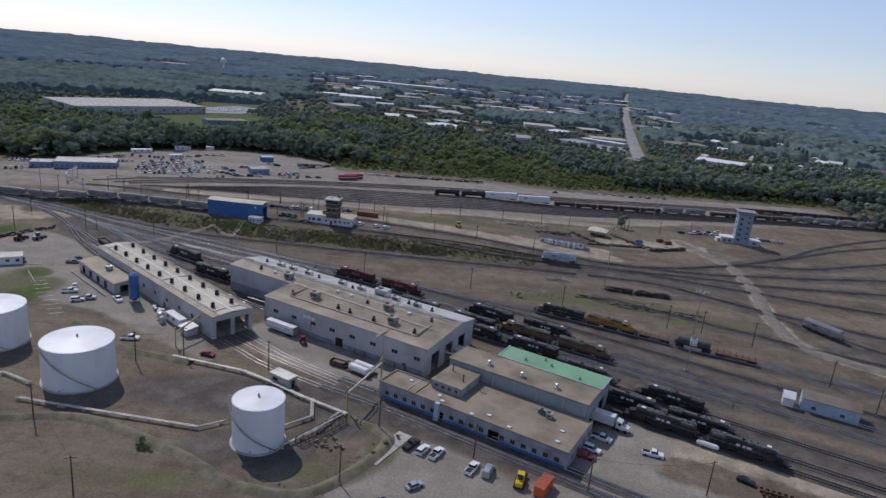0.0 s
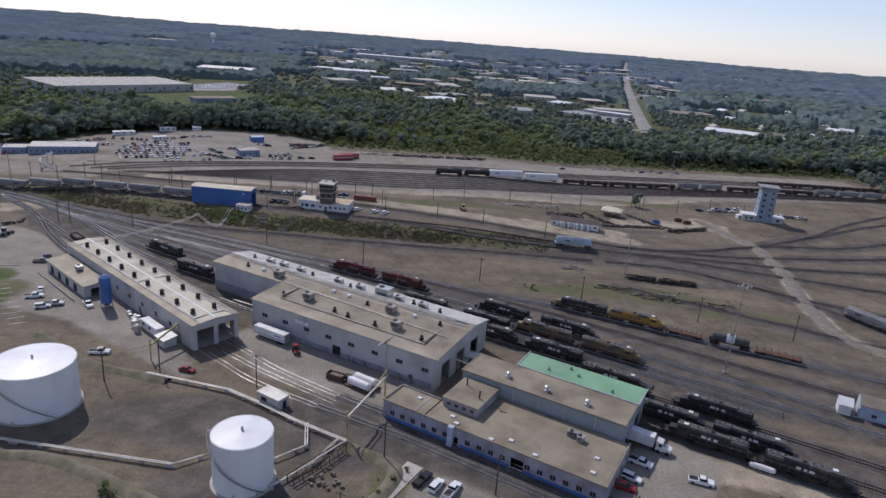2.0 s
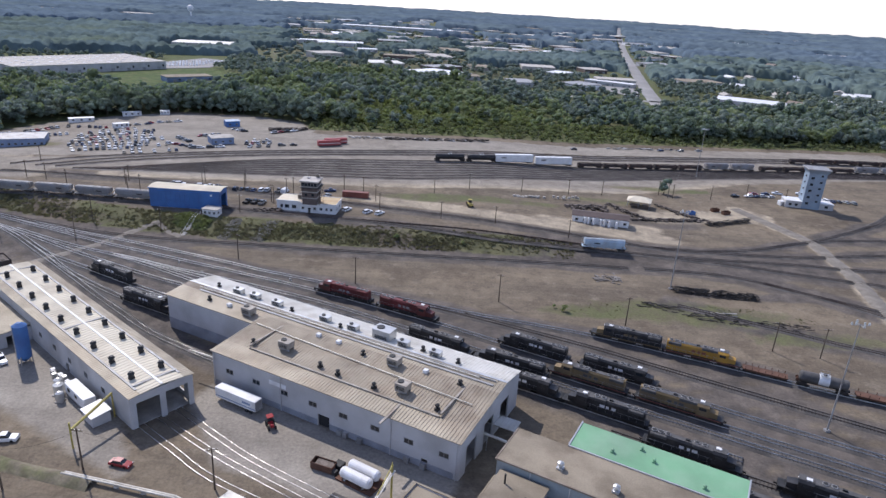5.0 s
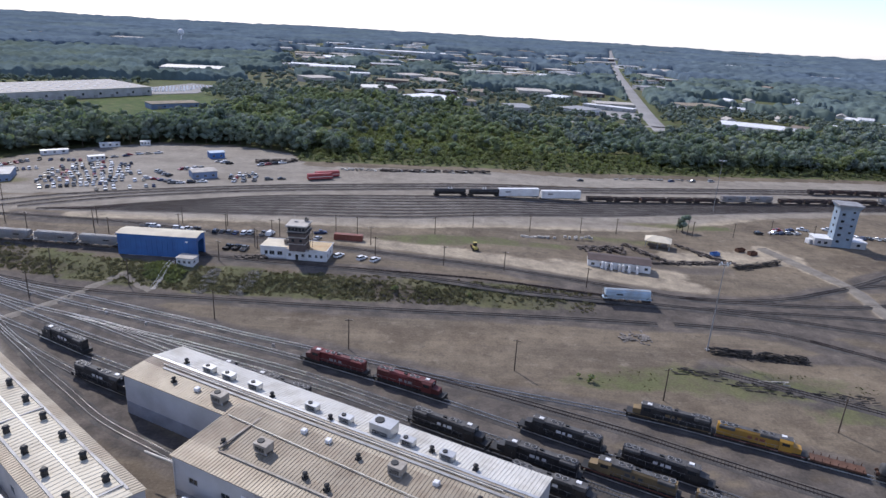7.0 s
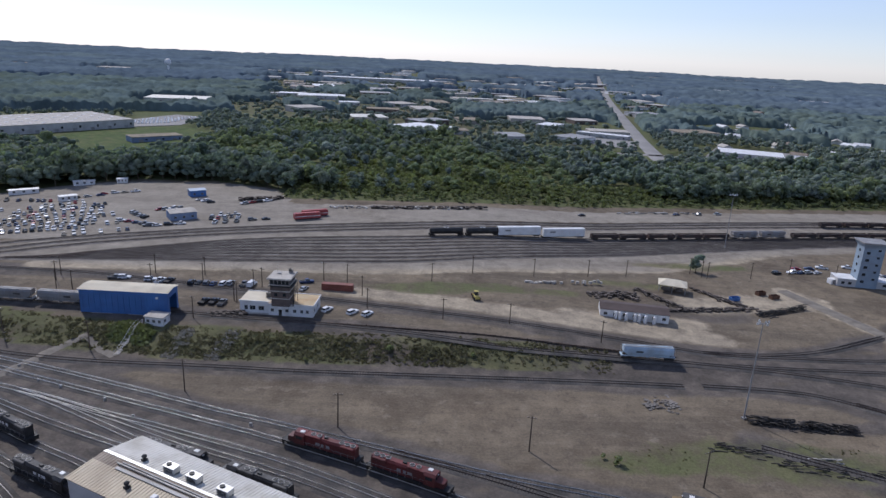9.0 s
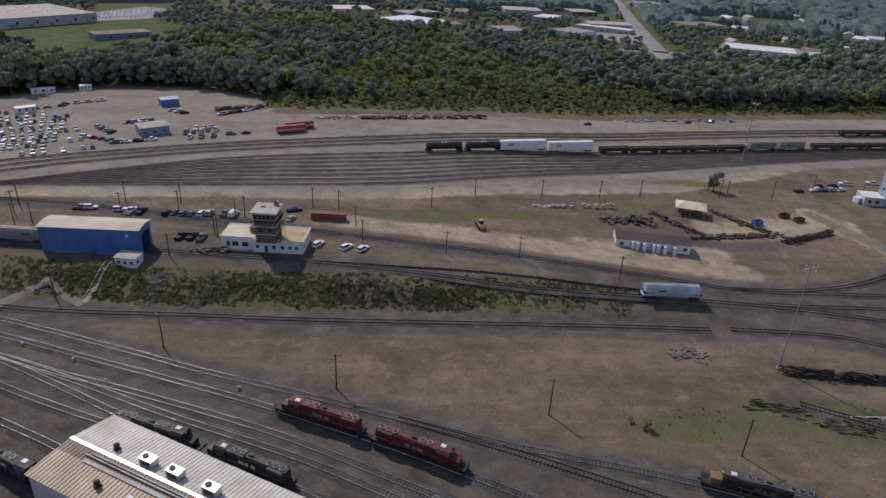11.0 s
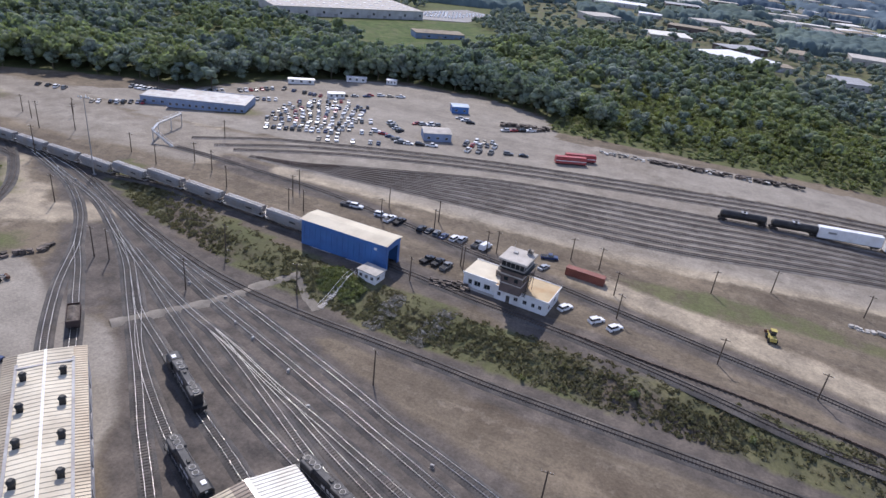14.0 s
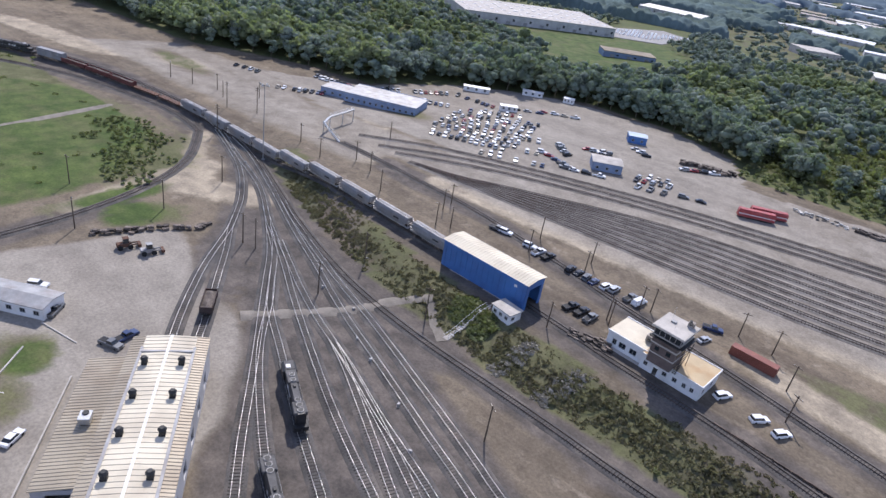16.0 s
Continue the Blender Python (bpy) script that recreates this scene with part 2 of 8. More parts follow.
M_MIDLEAF_HAZED = mat("haze_tinted_mid_woods", (0.105, 0.14, 0.14), 0.95, var=0.25, scale=0.012, grain=0.12, bump=0, dirt=(0.125, 0.155, 0.115), amount=0.8, dirt_scale=0.008, spec=0.0)
M_SCRAP = mat("mixed_pale_scrap", (0.34, 0.33, 0.31), 0.7, 0.2, var=0.3, scale=0.8, island=0.8)
M_COACH = mat("faded_bright_red_paint", (0.33, 0.06, 0.06), 0.55, var=0.15, dirt=(0.25, 0.1, 0.09), amount=0.5)
M_JUNK = mat("scrap_heap", (0.11, 0.09, 0.075), 0.85, var=0.4, scale=0.8, island=0.7)
M_PATH = mat("pale_path_gravel", (0.2, 0.178, 0.148), 0.95, var=0.2, scale=0.3, grain=2, dirt=(0.13, 0.115, 0.1), amount=0.6)
M_ROADFAR = mat("pale_old_asphalt", (0.26, 0.25, 0.24), 0.9, var=0.15, scale=0.02, grain=0.3)


# ---- plain helpers ----
def box(bm, x, y, z, sx, sy, sz, rz=0.0, bevel=0.0):
    """A box by its middle in x, y and its foot z."""
    m = pose(x, y, z + sz / 2, 0, 0, rz) @ Matrix.Diagonal((sx, sy, sz, 1))
    got = bmesh.ops.create_cube(bm, size=1, matrix=m)
    if bevel:
        edges = {e for v in got["verts"] for e in v.link_edges}
        bmesh.ops.bevel(bm, geom=list(edges), offset=bevel, segments=1, affect="EDGES")
    return got


def rod(bm, a, b, r, r2=None, seg=8):
    """A round bar from a to b."""
    a, b = Vector(a), Vector(b)
    d = b - a
    m = Matrix.Translation((a + b) / 2) @ d.to_track_quat("Z", "Y").to_matrix().to_4x4()
    bmesh.ops.create_cone(bm, cap_ends=True, segments=seg, radius1=r, radius2=r if r2 is None else r2, depth=d.length, matrix=m)


def loft(bm, rings, cap=True):
    """Skin between rings of equally many points."""
    vs = [[bm.verts.new(p) for p in ring] for ring in rings]
    n = len(vs[0])
    for a, b in zip(vs, vs[1:]):
        for i in range(n):
            bm.faces.new((a[i], a[(i + 1) % n], b[(i + 1) % n], b[i]))
    if cap:
        bm.faces.new(vs[0][::-1])
        bm.faces.new(vs[-1])
    bmesh.ops.recalc_face_normals(bm, faces=bm.faces)


def part(name, bm, material, parent=None, label="", m=None):
    me = bpy.data.meshes.new(name)
    bm.to_mesh(me)
    bm.free()
    me.materials.append(material)
    ob = new(name, me)
    if parent is not None:
        ob.parent = parent
    if m is not None:
        ob.matrix_basis = m
    if label:
        ob["label"] = label
    return ob


def boxes(name, rows, material, parent=None, label="", bevel=0.0):
    """One part of several boxes."""
    bm = bmesh.new()
    for r in rows:
        box(bm, *r, bevel=bevel)
    ob = part(name, bm, material, parent, label)
    return tagged(ob, kind="stuff") if len(rows) > 11 else ob


def rods(name, rows, material, parent=None, label="", seg=8):
    bm = bmesh.new()
    for a, b, r in rows:
        rod(bm, a, b, r, seg=seg)
    return part(name, bm, material, parent, label)


def thing(name, label, category, x=0, y=0, z=0, rz=0, group=""):
    ob = tagged(new(name), label, category, group)
    ob.matrix_basis = pose(x, y, z, 0, 0, rz)
    return ob


def smooth(a, b, v):
    v = np.clip((np.asarray(v, float) - a) / (b - a), 0, 1)
    return v * v * (3 - 2 * v)


# ---- lie of the land ----
def foot_line(x):
    x = np.asarray(x, float)
    return 290 + 0.00135 * np.maximum(0, -x - 70) ** 2 - 0.0005 * np.maximum(0, x) ** 2


def plateau(x):
    return 0.5 + 3.5 * smooth(-310, -190, x) * (1 - smooth(0, 105, x))


def land(x, y):
    """Height of the ground: the low yard, the bank, the upper yard, and rising country far off."""
    x, y = np.asarray(x, float), np.asarray(y, float)
    f = foot_line(x)
    up = plateau(x) * smooth(f, f + 15, y)
    r = np.hypot(x, y - 100)
    far = 12 * smooth(2500, 4800, r) + 5 * smooth(900, 1500, r) * np.sin(x / 310 + 1) * np.sin(y / 420)
    return up + far


def ground_z(x, y):
    return float(land(x, y))


def inside(poly, x, y):
    """Whether points lie inside a polygon."""
    hit = np.zeros(np.shape(x), bool)
    n = len(poly)
    for i in range(n):
        (x0, y0), (x1, y1) = poly[i], poly[(i + 1) % n]
        cross = (y0 > y) != (y1 > y)
        with np.errstate(divide="ignore", invalid="ignore"):
            hit ^= cross & (x < (x1 - x0) * (y - y0) / (y1 - y0 + 1e-9) + x0)
    return hit


def near_line(pts, x, y):
    """Distance from a polyline."""
    d = np.full(np.shape(x), 1e9)
    for (x0, y0), (x1, y1) in zip(pts, pts[1:]):
        dx, dy = x1 - x0, y1 - y0
        k = np.clip(((x - x0) * dx + (y - y0) * dy) / (dx * dx + dy * dy + 1e-9), 0, 1)
        d = np.minimum(d, np.hypot(x - x0 - k * dx, y - y0 - k * dy))
    return d


def curve(pts, step=3.0):
    """A smooth line through the points, sampled evenly."""
    p = np.array(pts, float)
    p = np.vstack([2 * p[0] - p[1], p, 2 * p[-1] - p[-2]])
    out = []
    for a, b, c, d in zip(p, p[1:], p[2:], p[3:]):
        n = max(2, int(np.hypot(*(c - b)) / step))
        for i in range(n):
            t = i / n
            out.append(0.5 * (2 * b + (c - a) * t + (2 * a - 5 * b + 4 * c - d) * t * t + (3 * b - a - 3 * c + d) * t ** 3))
    out.append(p[-2])
    return np.array(out)


# ---- the tracks, by their plan ----
def store_line(v, x0, x1):
    """A straight storage track."""
    return [(x, (v - 0.454 * x) / 0.891) for x in (x0, (x0 + x1) / 2, x1)]


TRACKS = {
    "lead_a": [(-295, 331), (-261, 325.5), (-236.1, 316.7), (-216.5, 310.2), (-204.4, 305.4), (-192.2, 298.6), (-181.5, 291.9), (-172.1, 285.5), (-164.9, 280.2), (-156.5, 273.1), (-147.1, 265.1), (-131, 251.6), (-120, 242.1), (-110.2, 233.5), (-99.2, 224.5), (-85, 213), (-68, 203), (-57, 197)],
    "lead_b": [(-181, 291.5), (-166.4, 283), (-155.6, 274.4), (-145.8, 266.3), (-133.1, 254.4), (-122.1, 246.1), (-112.3, 239.6), (-104.1, 234.5), (-95.7, 229.8), (-88, 226), (-78, 221.5)],
    "lead_c": [(-155.6, 274.2), (-146.8, 267), (-139.9, 262.5), (-127.8, 256.1), (-114.7, 249), (-104.4, 243.4), (-89, 235.9), (-76, 229)],
    "lead_d": [(-192.2, 298.4), (-181.5, 292.4), (-170.6, 287), (-157.8, 280.2), (-146.7, 273.9), (-135, 267.6), (-117.8, 258.7), (-102.5, 251.3), (-83.2, 243.2), (-56, 232.6), (-38, 224), (-5, 207), (40, 184), (66, 170.5)],
    "lead_e": [(-122.5, 267.9), (-113, 264.4), (-103.3, 260.5), (-95.5, 257.2), (-87.2, 253.6), (-68, 244.8), (-34, 230.5), (-3, 213.8), (24, 200), (70, 176.5), (100, 161)],
    "lead_f": [(-170.6, 288.2), (-157.2, 281.8), (-145.2, 276.2), (-132.7, 271.2), (-122.5, 267.9), (-113, 264.8), (-103.3, 261), (-95.8, 258.2), (-86.2, 255.1), (-75, 251.2), (-43, 239), (-9, 222), (26, 204), (56, 188.7), (100, 166), (200, 115)],
    "lead_g": [(-261, 328), (-237.5, 322.6), (-220.7, 316.4), (-196.4, 306.2), (-179.5, 298.6), (-167, 293.3), (-152.8, 287.6), (-140.6, 282.3), (-127.6, 277), (-115.7, 272.9), (-99.7, 267.2), (-85.7, 262.1), (-77.5, 259.3), (-69.9, 256.5), (-48, 248.3), (-24, 238), (-2, 227.4), (25, 213), (46, 202.5), (95, 177), (200, 125)],
    "lead_h": [(-192.5, 306), (-181.9, 301.2), (-165.8, 295.2), (-153.9, 291.1), (-143.1, 287.4), (-133.3, 284.4), (-124.5, 281.8), (-109.3, 276.7), (-95.8, 271.9), (-83.7, 267.6), (-73.4, 263.7), (-66.5, 261), (-47.8, 255), (-18.6, 245), (5.7, 236.7), (43.7, 226), (71, 215), (111, 198), (160, 180), (260, 140)],
    "lead_k": [(-18, 244.5), (5.7, 235), (40, 219.5), (58, 210), (102, 187), (200, 136)],
    "lead_i": [(-261, 329.5), (-237.2, 323.9), (-220.3, 317.8), (-199.4, 309.4), (-181.3, 302.2), (-164.9, 296.5), (-152.6, 292.9), (-141.5, 290), (-130.5, 288.1), (-120.6, 286.9), (-108.7, 286), (-96.2, 285.7), (-84.3, 285.6), (-68.5, 285.2), (-50, 284.4), (0, 284.2), (43, 284.2), (69, 283.6)],
    "lead_l": [(-122.5, 267.7), (-113.6, 263.7), (-98.8, 255.9), (-86.5, 249.2), (-79.9, 245.6), (-66, 238.5), (-48, 230)],
    "lead_j": [(75, 284), (105.6, 281), (127, 269.5), (147, 257.5), (160, 250.5), (220, 222)],
    "store_a": store_line(176, 38, 200),
    "store_b": store_line(165.3, 52, 190),
    "store_c": store_line(159.3, 60, 180),
    "set_a": [(-73, 174.5), (-59, 164), (-48, 156), (-28, 146)],
    "south_a": [(-28, 146), (-7, 136.5), (14, 125.5), (28, 118), (60, 101.5), (110, 77), (200, 36)],
    "set_b": [(-67, 181.3), (-52, 169.8), (-41, 162), (-23.5, 152)],
    "south_b": [(-23.5, 152), (-7, 143.5), (7.5, 135.5), (33, 121.5), (60, 107), (120, 78)],
    "set_c": [(-70.5, 178), (-52, 164.8), (-40, 157.5), (-24, 148.5)],
    "west_a": [(-137.5, 232), (-152.8, 245.2), (-164.8, 256.8), (-172, 264.5), (-178.7, 272.6), (-184.9, 280.1), (-193.1, 288.2), (-202.4, 296.3), (-214.3, 304.6), (-226.4, 311.4), (-240.6, 317.2), (-261, 324.5)],
    "west_b": [(-134, 236), (-152, 252.6), (-162, 261.2), (-174.5, 272.2), (-185.5, 281), (-193.1, 288.2)],
    "balloon": [(-300, 331.5), (-274, 323.5), (-249, 307), (-234, 292), (-223.5, 272.5), (-217, 251.6), (-214, 229), (-213, 200), (-216, 150)],
    "main_west": [(-295, 331), (-330, 328), (-370, 320), (-410, 304), (-480, 262), (-560, 200)],
    "grain": [(-72, 313.5), (-95, 316.5), (-134, 320), (-198, 323.5), (-242, 325.5), (-288, 326), (-325, 320.5), (-366, 311.5), (-400, 297), (-450, 264)],
    "hump": [(-72, 313.5), (-45, 311), (-20, 307), (13, 301), (46, 299), (70, 298), (92, 296.2), (114, 292.2), (138, 286), (165, 279.7), (185, 274.5), (201, 271), (300, 250)],
    "upper": [(-220, 357), (-180, 355), (-146, 353), (-105, 345.5), (-81, 340), (-50, 334.5), (-6, 325), (33, 317), (60, 311.5), (88, 305.5), (118, 304.8), (146, 305.3), (178, 312), (199, 315.5), (234, 324), (310, 340)],
    "ladder_a": [(84, 306.2), (110, 307), (135, 314), (172, 333), (210, 359.5), (243, 390), (296, 428), (360, 465)],
    "ladder_b": [(172, 333), (215, 361), (249, 385), (286, 406), (350, 440)],
    "ladder_c": [(135, 314), (158, 325), (180, 331.5), (204, 334.7), (224, 342), (255, 358), (320, 388)],
    "ladder_d": [(92, 297.5), (112, 296.5), (142, 296), (168, 293.8), (197, 296), (217, 297.7), (300, 306)],
    "ladder_e": [(118, 276), (138, 262), (152, 249), (165, 235.5), (180, 220), (215, 190)],
    "ladder_f": [(77.6, 251.7), (108, 236.5), (119, 230.6), (132, 224.8), (150, 216), (200, 195)],
    "main_south": [(-262, 317), (-276, 319.5), (-292, 320.2), (-312, 316.8), (-345, 308.5), (-369, 296.5), (-392, 281), (-440, 240)],
    "yard_north_a": [(-224, 370), (-182, 397), (-99, 431), (0, 457), (113, 485), (238, 508), (310, 515), (430, 520)],
    "yard_north_b": [(-210, 368), (-170, 396), (-97, 426), (2, 452), (114, 480), (239, 503), (310, 510), (430, 514)],
    "yard_north_c": [(-200, 368), (-160, 394), (-95, 420.5), (4, 446.5), (115, 474), (240, 497), (310, 503), (430, 508)],
}
for k in range(8):
    f = k / 8
    TRACKS["yard_south_" + "abcdefgh"[k]] = [(-190 + 3 * k, 366 + 0.8 * k), (-147, 371 + 15 * f), (-92, 376 + 38 * f), (-20, 384 + 46 * f), (54, 407 + 37 * f), (127, 429 + 27 * f), (255, 459 + 16 * f), (430, 480 + 8 * f)]
LINES = {n: curve(p) for n, p in TRACKS.items()}


def on_line(name, x):
    """The place and heading on a track where it passes x."""
    p = LINES[name]
    i = int(np.argmin(np.abs(p[:, 0] - x)))
    i = min(max(i, 1), len(p) - 2)
    d = p[i + 1] - p[i - 1]
    k = (x - p[i][0]) / d[0] if abs(d[0]) > 1e-6 else 0
    q = p[i] + d * k
    return float(q[0]), float(q[1]), ground_z(*q) + 0.62, math.degrees(math.atan2(d[1], d[0]))


def along(name, x, far):
    """The place that lies far metres further along a track from where it passes x."""
    p = LINES[name]
    s = np.r_[0, np.cumsum(np.hypot(*np.diff(p, axis=0).T))]
    i = int(np.argmin(np.abs(p[:, 0] - x)))
    at = s[i] + far
    qx, qy = float(np.interp(at, s, p[:, 0])), float(np.interp(at, s, p[:, 1]))
    ax, ay = float(np.interp(at - 4, s, p[:, 0])), float(np.interp(at - 4, s, p[:, 1]))
    bx, by = float(np.interp(at + 4, s, p[:, 0])), float(np.interp(at + 4, s, p[:, 1]))
    return qx, qy, ground_z(qx, qy) + 0.62, math.degrees(math.atan2(by - ay, bx - ax))


# ---- the ground ----
HAUL_ROAD = [(147, 374), (156.6, 344), (161.8, 326), (160, 304.6), (157.3, 280), (152.2, 258), (149, 239), (148.4, 220.6), (154, 212), (185, 190)]
FOREST = [(-900, 440), (-520, 385), (-448, 388), (-396, 394), (-379, 408), (-327, 432), (-290, 441), (-269, 489), (-243, 513), (-206, 537), (-155, 541), (-110, 526), (-98, 500), (0, 507), (110, 528), (205, 541), (330, 558), (520, 590), (900, 640), (900, 720), (417, 700), (286, 725), (190, 695), (112, 714), (29, 745), (-20, 840), (-54, 858), (-149, 885), (-190, 842), (-204, 733), (-216, 678), (-222, 615), (-235, 578), (-268, 585), (-300, 638), (-385, 668), (-470, 700), (-900, 800)]
GREEN_FIELD = [(-378, 680), (-360, 800), (-335, 825), (-290, 852), (-232, 790), (-226, 700), (-230, 580), (-268, 588), (-300, 642), (-345, 672)]


def ragged(x, y, s):
    """A cheap smooth pattern between -1 and 1."""
    return (np.sin(x / s + 1.3 * np.sin(y / s * 0.7)) + np.sin(y / s * 1.1 + 1.7 * np.sin(x / s * 0.6 + 2)) + np.sin((x + y) / s * 0.43)) / 3


def build_ground():
    def axis(lo, hi, step, far_lo, far_hi):
        mid = list(np.arange(lo, hi + step / 2, step))
        out, s, v = [], step, hi
        while v < far_hi:
            s *= 1.05
            v += s
            out.append(v)
        left, s, v = [], step, lo
        while v > far_lo:
            s *= 1.05
            v -= s
            left.append(v)
        return np.array(left[::-1] + mid + out)

    xs, ys = axis(-330, 330, 3.0, -5600, 5600), axis(60, 560, 3.0, -3500, 5600)
    X, Y = np.meshgrid(xs, ys)
    Z = land(X, Y)
    rough = 0.10 * ragged(X, Y, 9) + 0.06 * ragged(X + 50, Y, 3.7)
    f = foot_line(X)
    bank = (Y > f) & (Y < f + 16) & (X > -230) & (X < 60)
    tracks = np.full(X.shape, 1e9)
    core = (np.abs(X) < 480) & (Y > 20) & (Y < 560)
    for key, p in LINES.items():
        if key.startswith("set_"):
            continue
        tracks[core] = np.minimum(tracks[core], near_line([tuple(q) for q in p[::3]] + [tuple(p[-1])], X[core], Y[core]))
    Z = Z + rough * smooth(3, 7, tracks) + np.where(bank, 0.35 * ragged(X, Y, 5), 0)
    # what lies on top
    w = 3 * ragged(X, Y, 14) + 1.5 * ragged(X, Y, 4)
    far = smooth(560, 640, np.hypot(X, Y - 60))
    grass = np.zeros(X.shape)
    for cx, cy, rx, ry in ((80, 246, 46, 9), (120, 232, 26, 6), (45, 243, 20, 6), (-255, 280, 32, 38), (-290, 250, 60, 70), (-222, 262, 7, 26), (-205, 268, 12, 12), (-160, 213, 9, 8), (-148, 200, 10, 14), (-160, 190, 14, 30), (25, 355, 40, 6), (80, 373, 30, 5), (-15, 350, 25, 6), (120, 404, 35, 6), (-360, 366, 30, 8), (-60, 96, 26, 5), (-6, 118, 5, 8), (-20, 105, 10, 5), (-115, 302, 9, 7), (-255, 418, 30, 10)):
        grass = np.maximum(grass, 0.62 * (1 - smooth(0.5, 1.35, np.hypot((X - cx) / rx, (Y - cy) / ry) + 0.07 * w)))
    grass = np.maximum(grass, np.where(bank, 0.72, 0) * (1 - smooth(10, 70, X)) * smooth(-1.1, -0.3, ragged(X, Y, 11)))
    wood = inside(FOREST, X, Y).astype(float)
    grass = np.maximum(grass, wood)
    grass = np.maximum(grass, far * (0.55 + 0.4 * ragged(X, Y, 130)))
    grass = np.maximum(grass, inside(GREEN_FIELD, X, Y) * 1.0)
    grass = np.maximum(grass, ((X < -235) & (Y < 300) & (Y > -200)) * 0.9)
    grass = np.maximum(grass, smooth(330, 420, X) * 0.7)
    lush = np.maximum(0.45 * wood, inside(GREEN_FIELD, X, Y) * 1.0)
    lush = np.maximum(lush, 0.9 * (X < -228) * (Y < 302) * (Y > -300) * (1 - smooth(0.85, 1.0, np.hypot((X + 300) / 75, (Y - 240) / 72))))
    lush = np.maximum(lush, far * 0.5)
    for cx, cy, rx, ry in ((-222, 266, 6, 20), (-208, 262, 10, 10), (-158, 214, 7, 6), (-148, 190, 8, 12), (-109, 302, 5, 5)):
        lush = np.maximum(lush, 0.8 * (1 - smooth(0.6, 1.3, np.hypot((X - cx) / rx, (Y - cy) / ry) + 0.05 * w)))
    pale = np.zeros(X.shape)
    for pts, wd in (([(-170, 361), (-110, 366), (-36, 369), (24, 381), (102, 398), (172, 432)], 5), (HAUL_ROAD, 4.2), ([(-45, 345), (-20, 340), (10, 333), (50, 325), (95, 318)], 6), ([(-250, 405), (-215, 372), (-200, 352)], 5), ([(-232, 300), (-222, 285), (-200, 300)], 8), ([(-260, 317), (-240, 300), (-228, 276), (-221, 250)], 5), ([(60, 135), (85, 131), (130, 112), (200, 80)], 5), ([(-350, 372), (-400, 335), (-470, 320)], 9), ([(45, 332), (90, 330)], 7), ([(100, 352), (150, 362)], 10)):
        pale = np.maximum(pale, 0.85 * (1 - smooth(wd * 0.35, wd * 1.7, near_line(pts, X, Y) + 0.22 * w)))
    lot = [(-330, 400), (-265, 385), (-190, 395), (-90, 437), (120, 492), (330, 522), (330, 548), (205, 529), (0, 497), (-92, 487), (-103, 518), (-135, 538), (-207, 530), (-268, 505), (-288, 437)]
    paved = np.zeros(X.shape)
    for poly in ([(-205, 222), (-201, 243), (-194, 267), (-186, 266), (-168, 259), (-145, 256), (-132, 249), (-118, 236), (-106, 217), (-90, 196), (-76, 176), (-62, 152), (-120, 185), (-150, 190), (-175, 205)], [(-62, 182), (-58, 190), (2, 159), (-4, 142), (-50, 160)], [(-12, 128), (-6, 112), (-18, 95), (40, 60), (110, 40), (95, 105), (50, 125), (30, 108), (14, 120)], [(40, 116), (48, 135), (62, 148), (75, 135), (60, 112)]):
        paved = np.maximum(paved, 0.95 * smooth(-3.5, 3.5, near_line(poly + poly[:1], X, Y) * np.where(inside(poly, X, Y), 1, -1) + 0.5 * w))
    for poly in ([(-225, 362), (-150, 362), (-36, 366), (24, 378), (102, 395), (172, 428), (330, 470), (330, 522), (120, 492), (-90, 437), (-190, 395)], [(-420, 338), (-300, 345), (-200, 345), (-190, 395), (-265, 385), (-330, 400), (-400, 388)]):
        paved = np.maximum(paved, 0.62 * smooth(-6, 6, near_line(poly + poly[:1], X, Y) * np.where(inside(poly, X, Y), 1, -1) + 0.8 * w))
    paved = np.maximum(paved, inside(lot, X, Y) * (0.75 + 0.2 * ragged(X, Y, 17)))
    paved *= 1 - grass
    dark = np.where(tracks < 1e8, np.where(Y > 362, 0.22, 0.85) * (1 - smooth(3.5, 9.5, tracks + 0.8 * w)), 0)
    for cx, cy, rx, ry in ((30, 292, 75, 6), (100, 345, 26, 14), (-70, 240, 40, 16), (105, 262, 26, 4), (-20, 130, 14, 10), (-60, 135, 30, 14), (-40, 112, 20, 11)):
        dark = np.maximum(dark, 0.75 * (1 - smooth(0.6, 1.3, np.hypot((X - cx) / rx, (Y - cy) / ry) + 0.05 * w)))
    dark = np.maximum(dark, np.where(bank, 0.45, 0))
    dark *= (1 - 0.85 * pale) * (1 - 0.6 * paved)
    ny, nx = X.shape
    co = np.stack([X, Y, Z], -1).reshape(-1, 3)
    i = np.arange(ny * nx).reshape(ny, nx)
    quads = np.stack([i[:-1, :-1], i[:-1, 1:], i[1:, 1:], i[1:, :-1]], -1).reshape(-1, 4)
    me = mesh_of("ground", co, quads)
    for key, v in (("grass", grass), ("lush", lush), ("pale", pale), ("paved", paved), ("cinder", dark)):
        a = me.attributes.new(key, "FLOAT", "POINT")
        a.data.foreach_set("value", np.clip(v, 0, 1).ravel().astype(np.float32))
    me.materials.append(ground_material())
    for p in me.polygons:
        p.use_smooth = True
    return tagged(new("ground", me), "grey-brown gravel and cinder yard ground with grass patches", "ground", kind="structure")


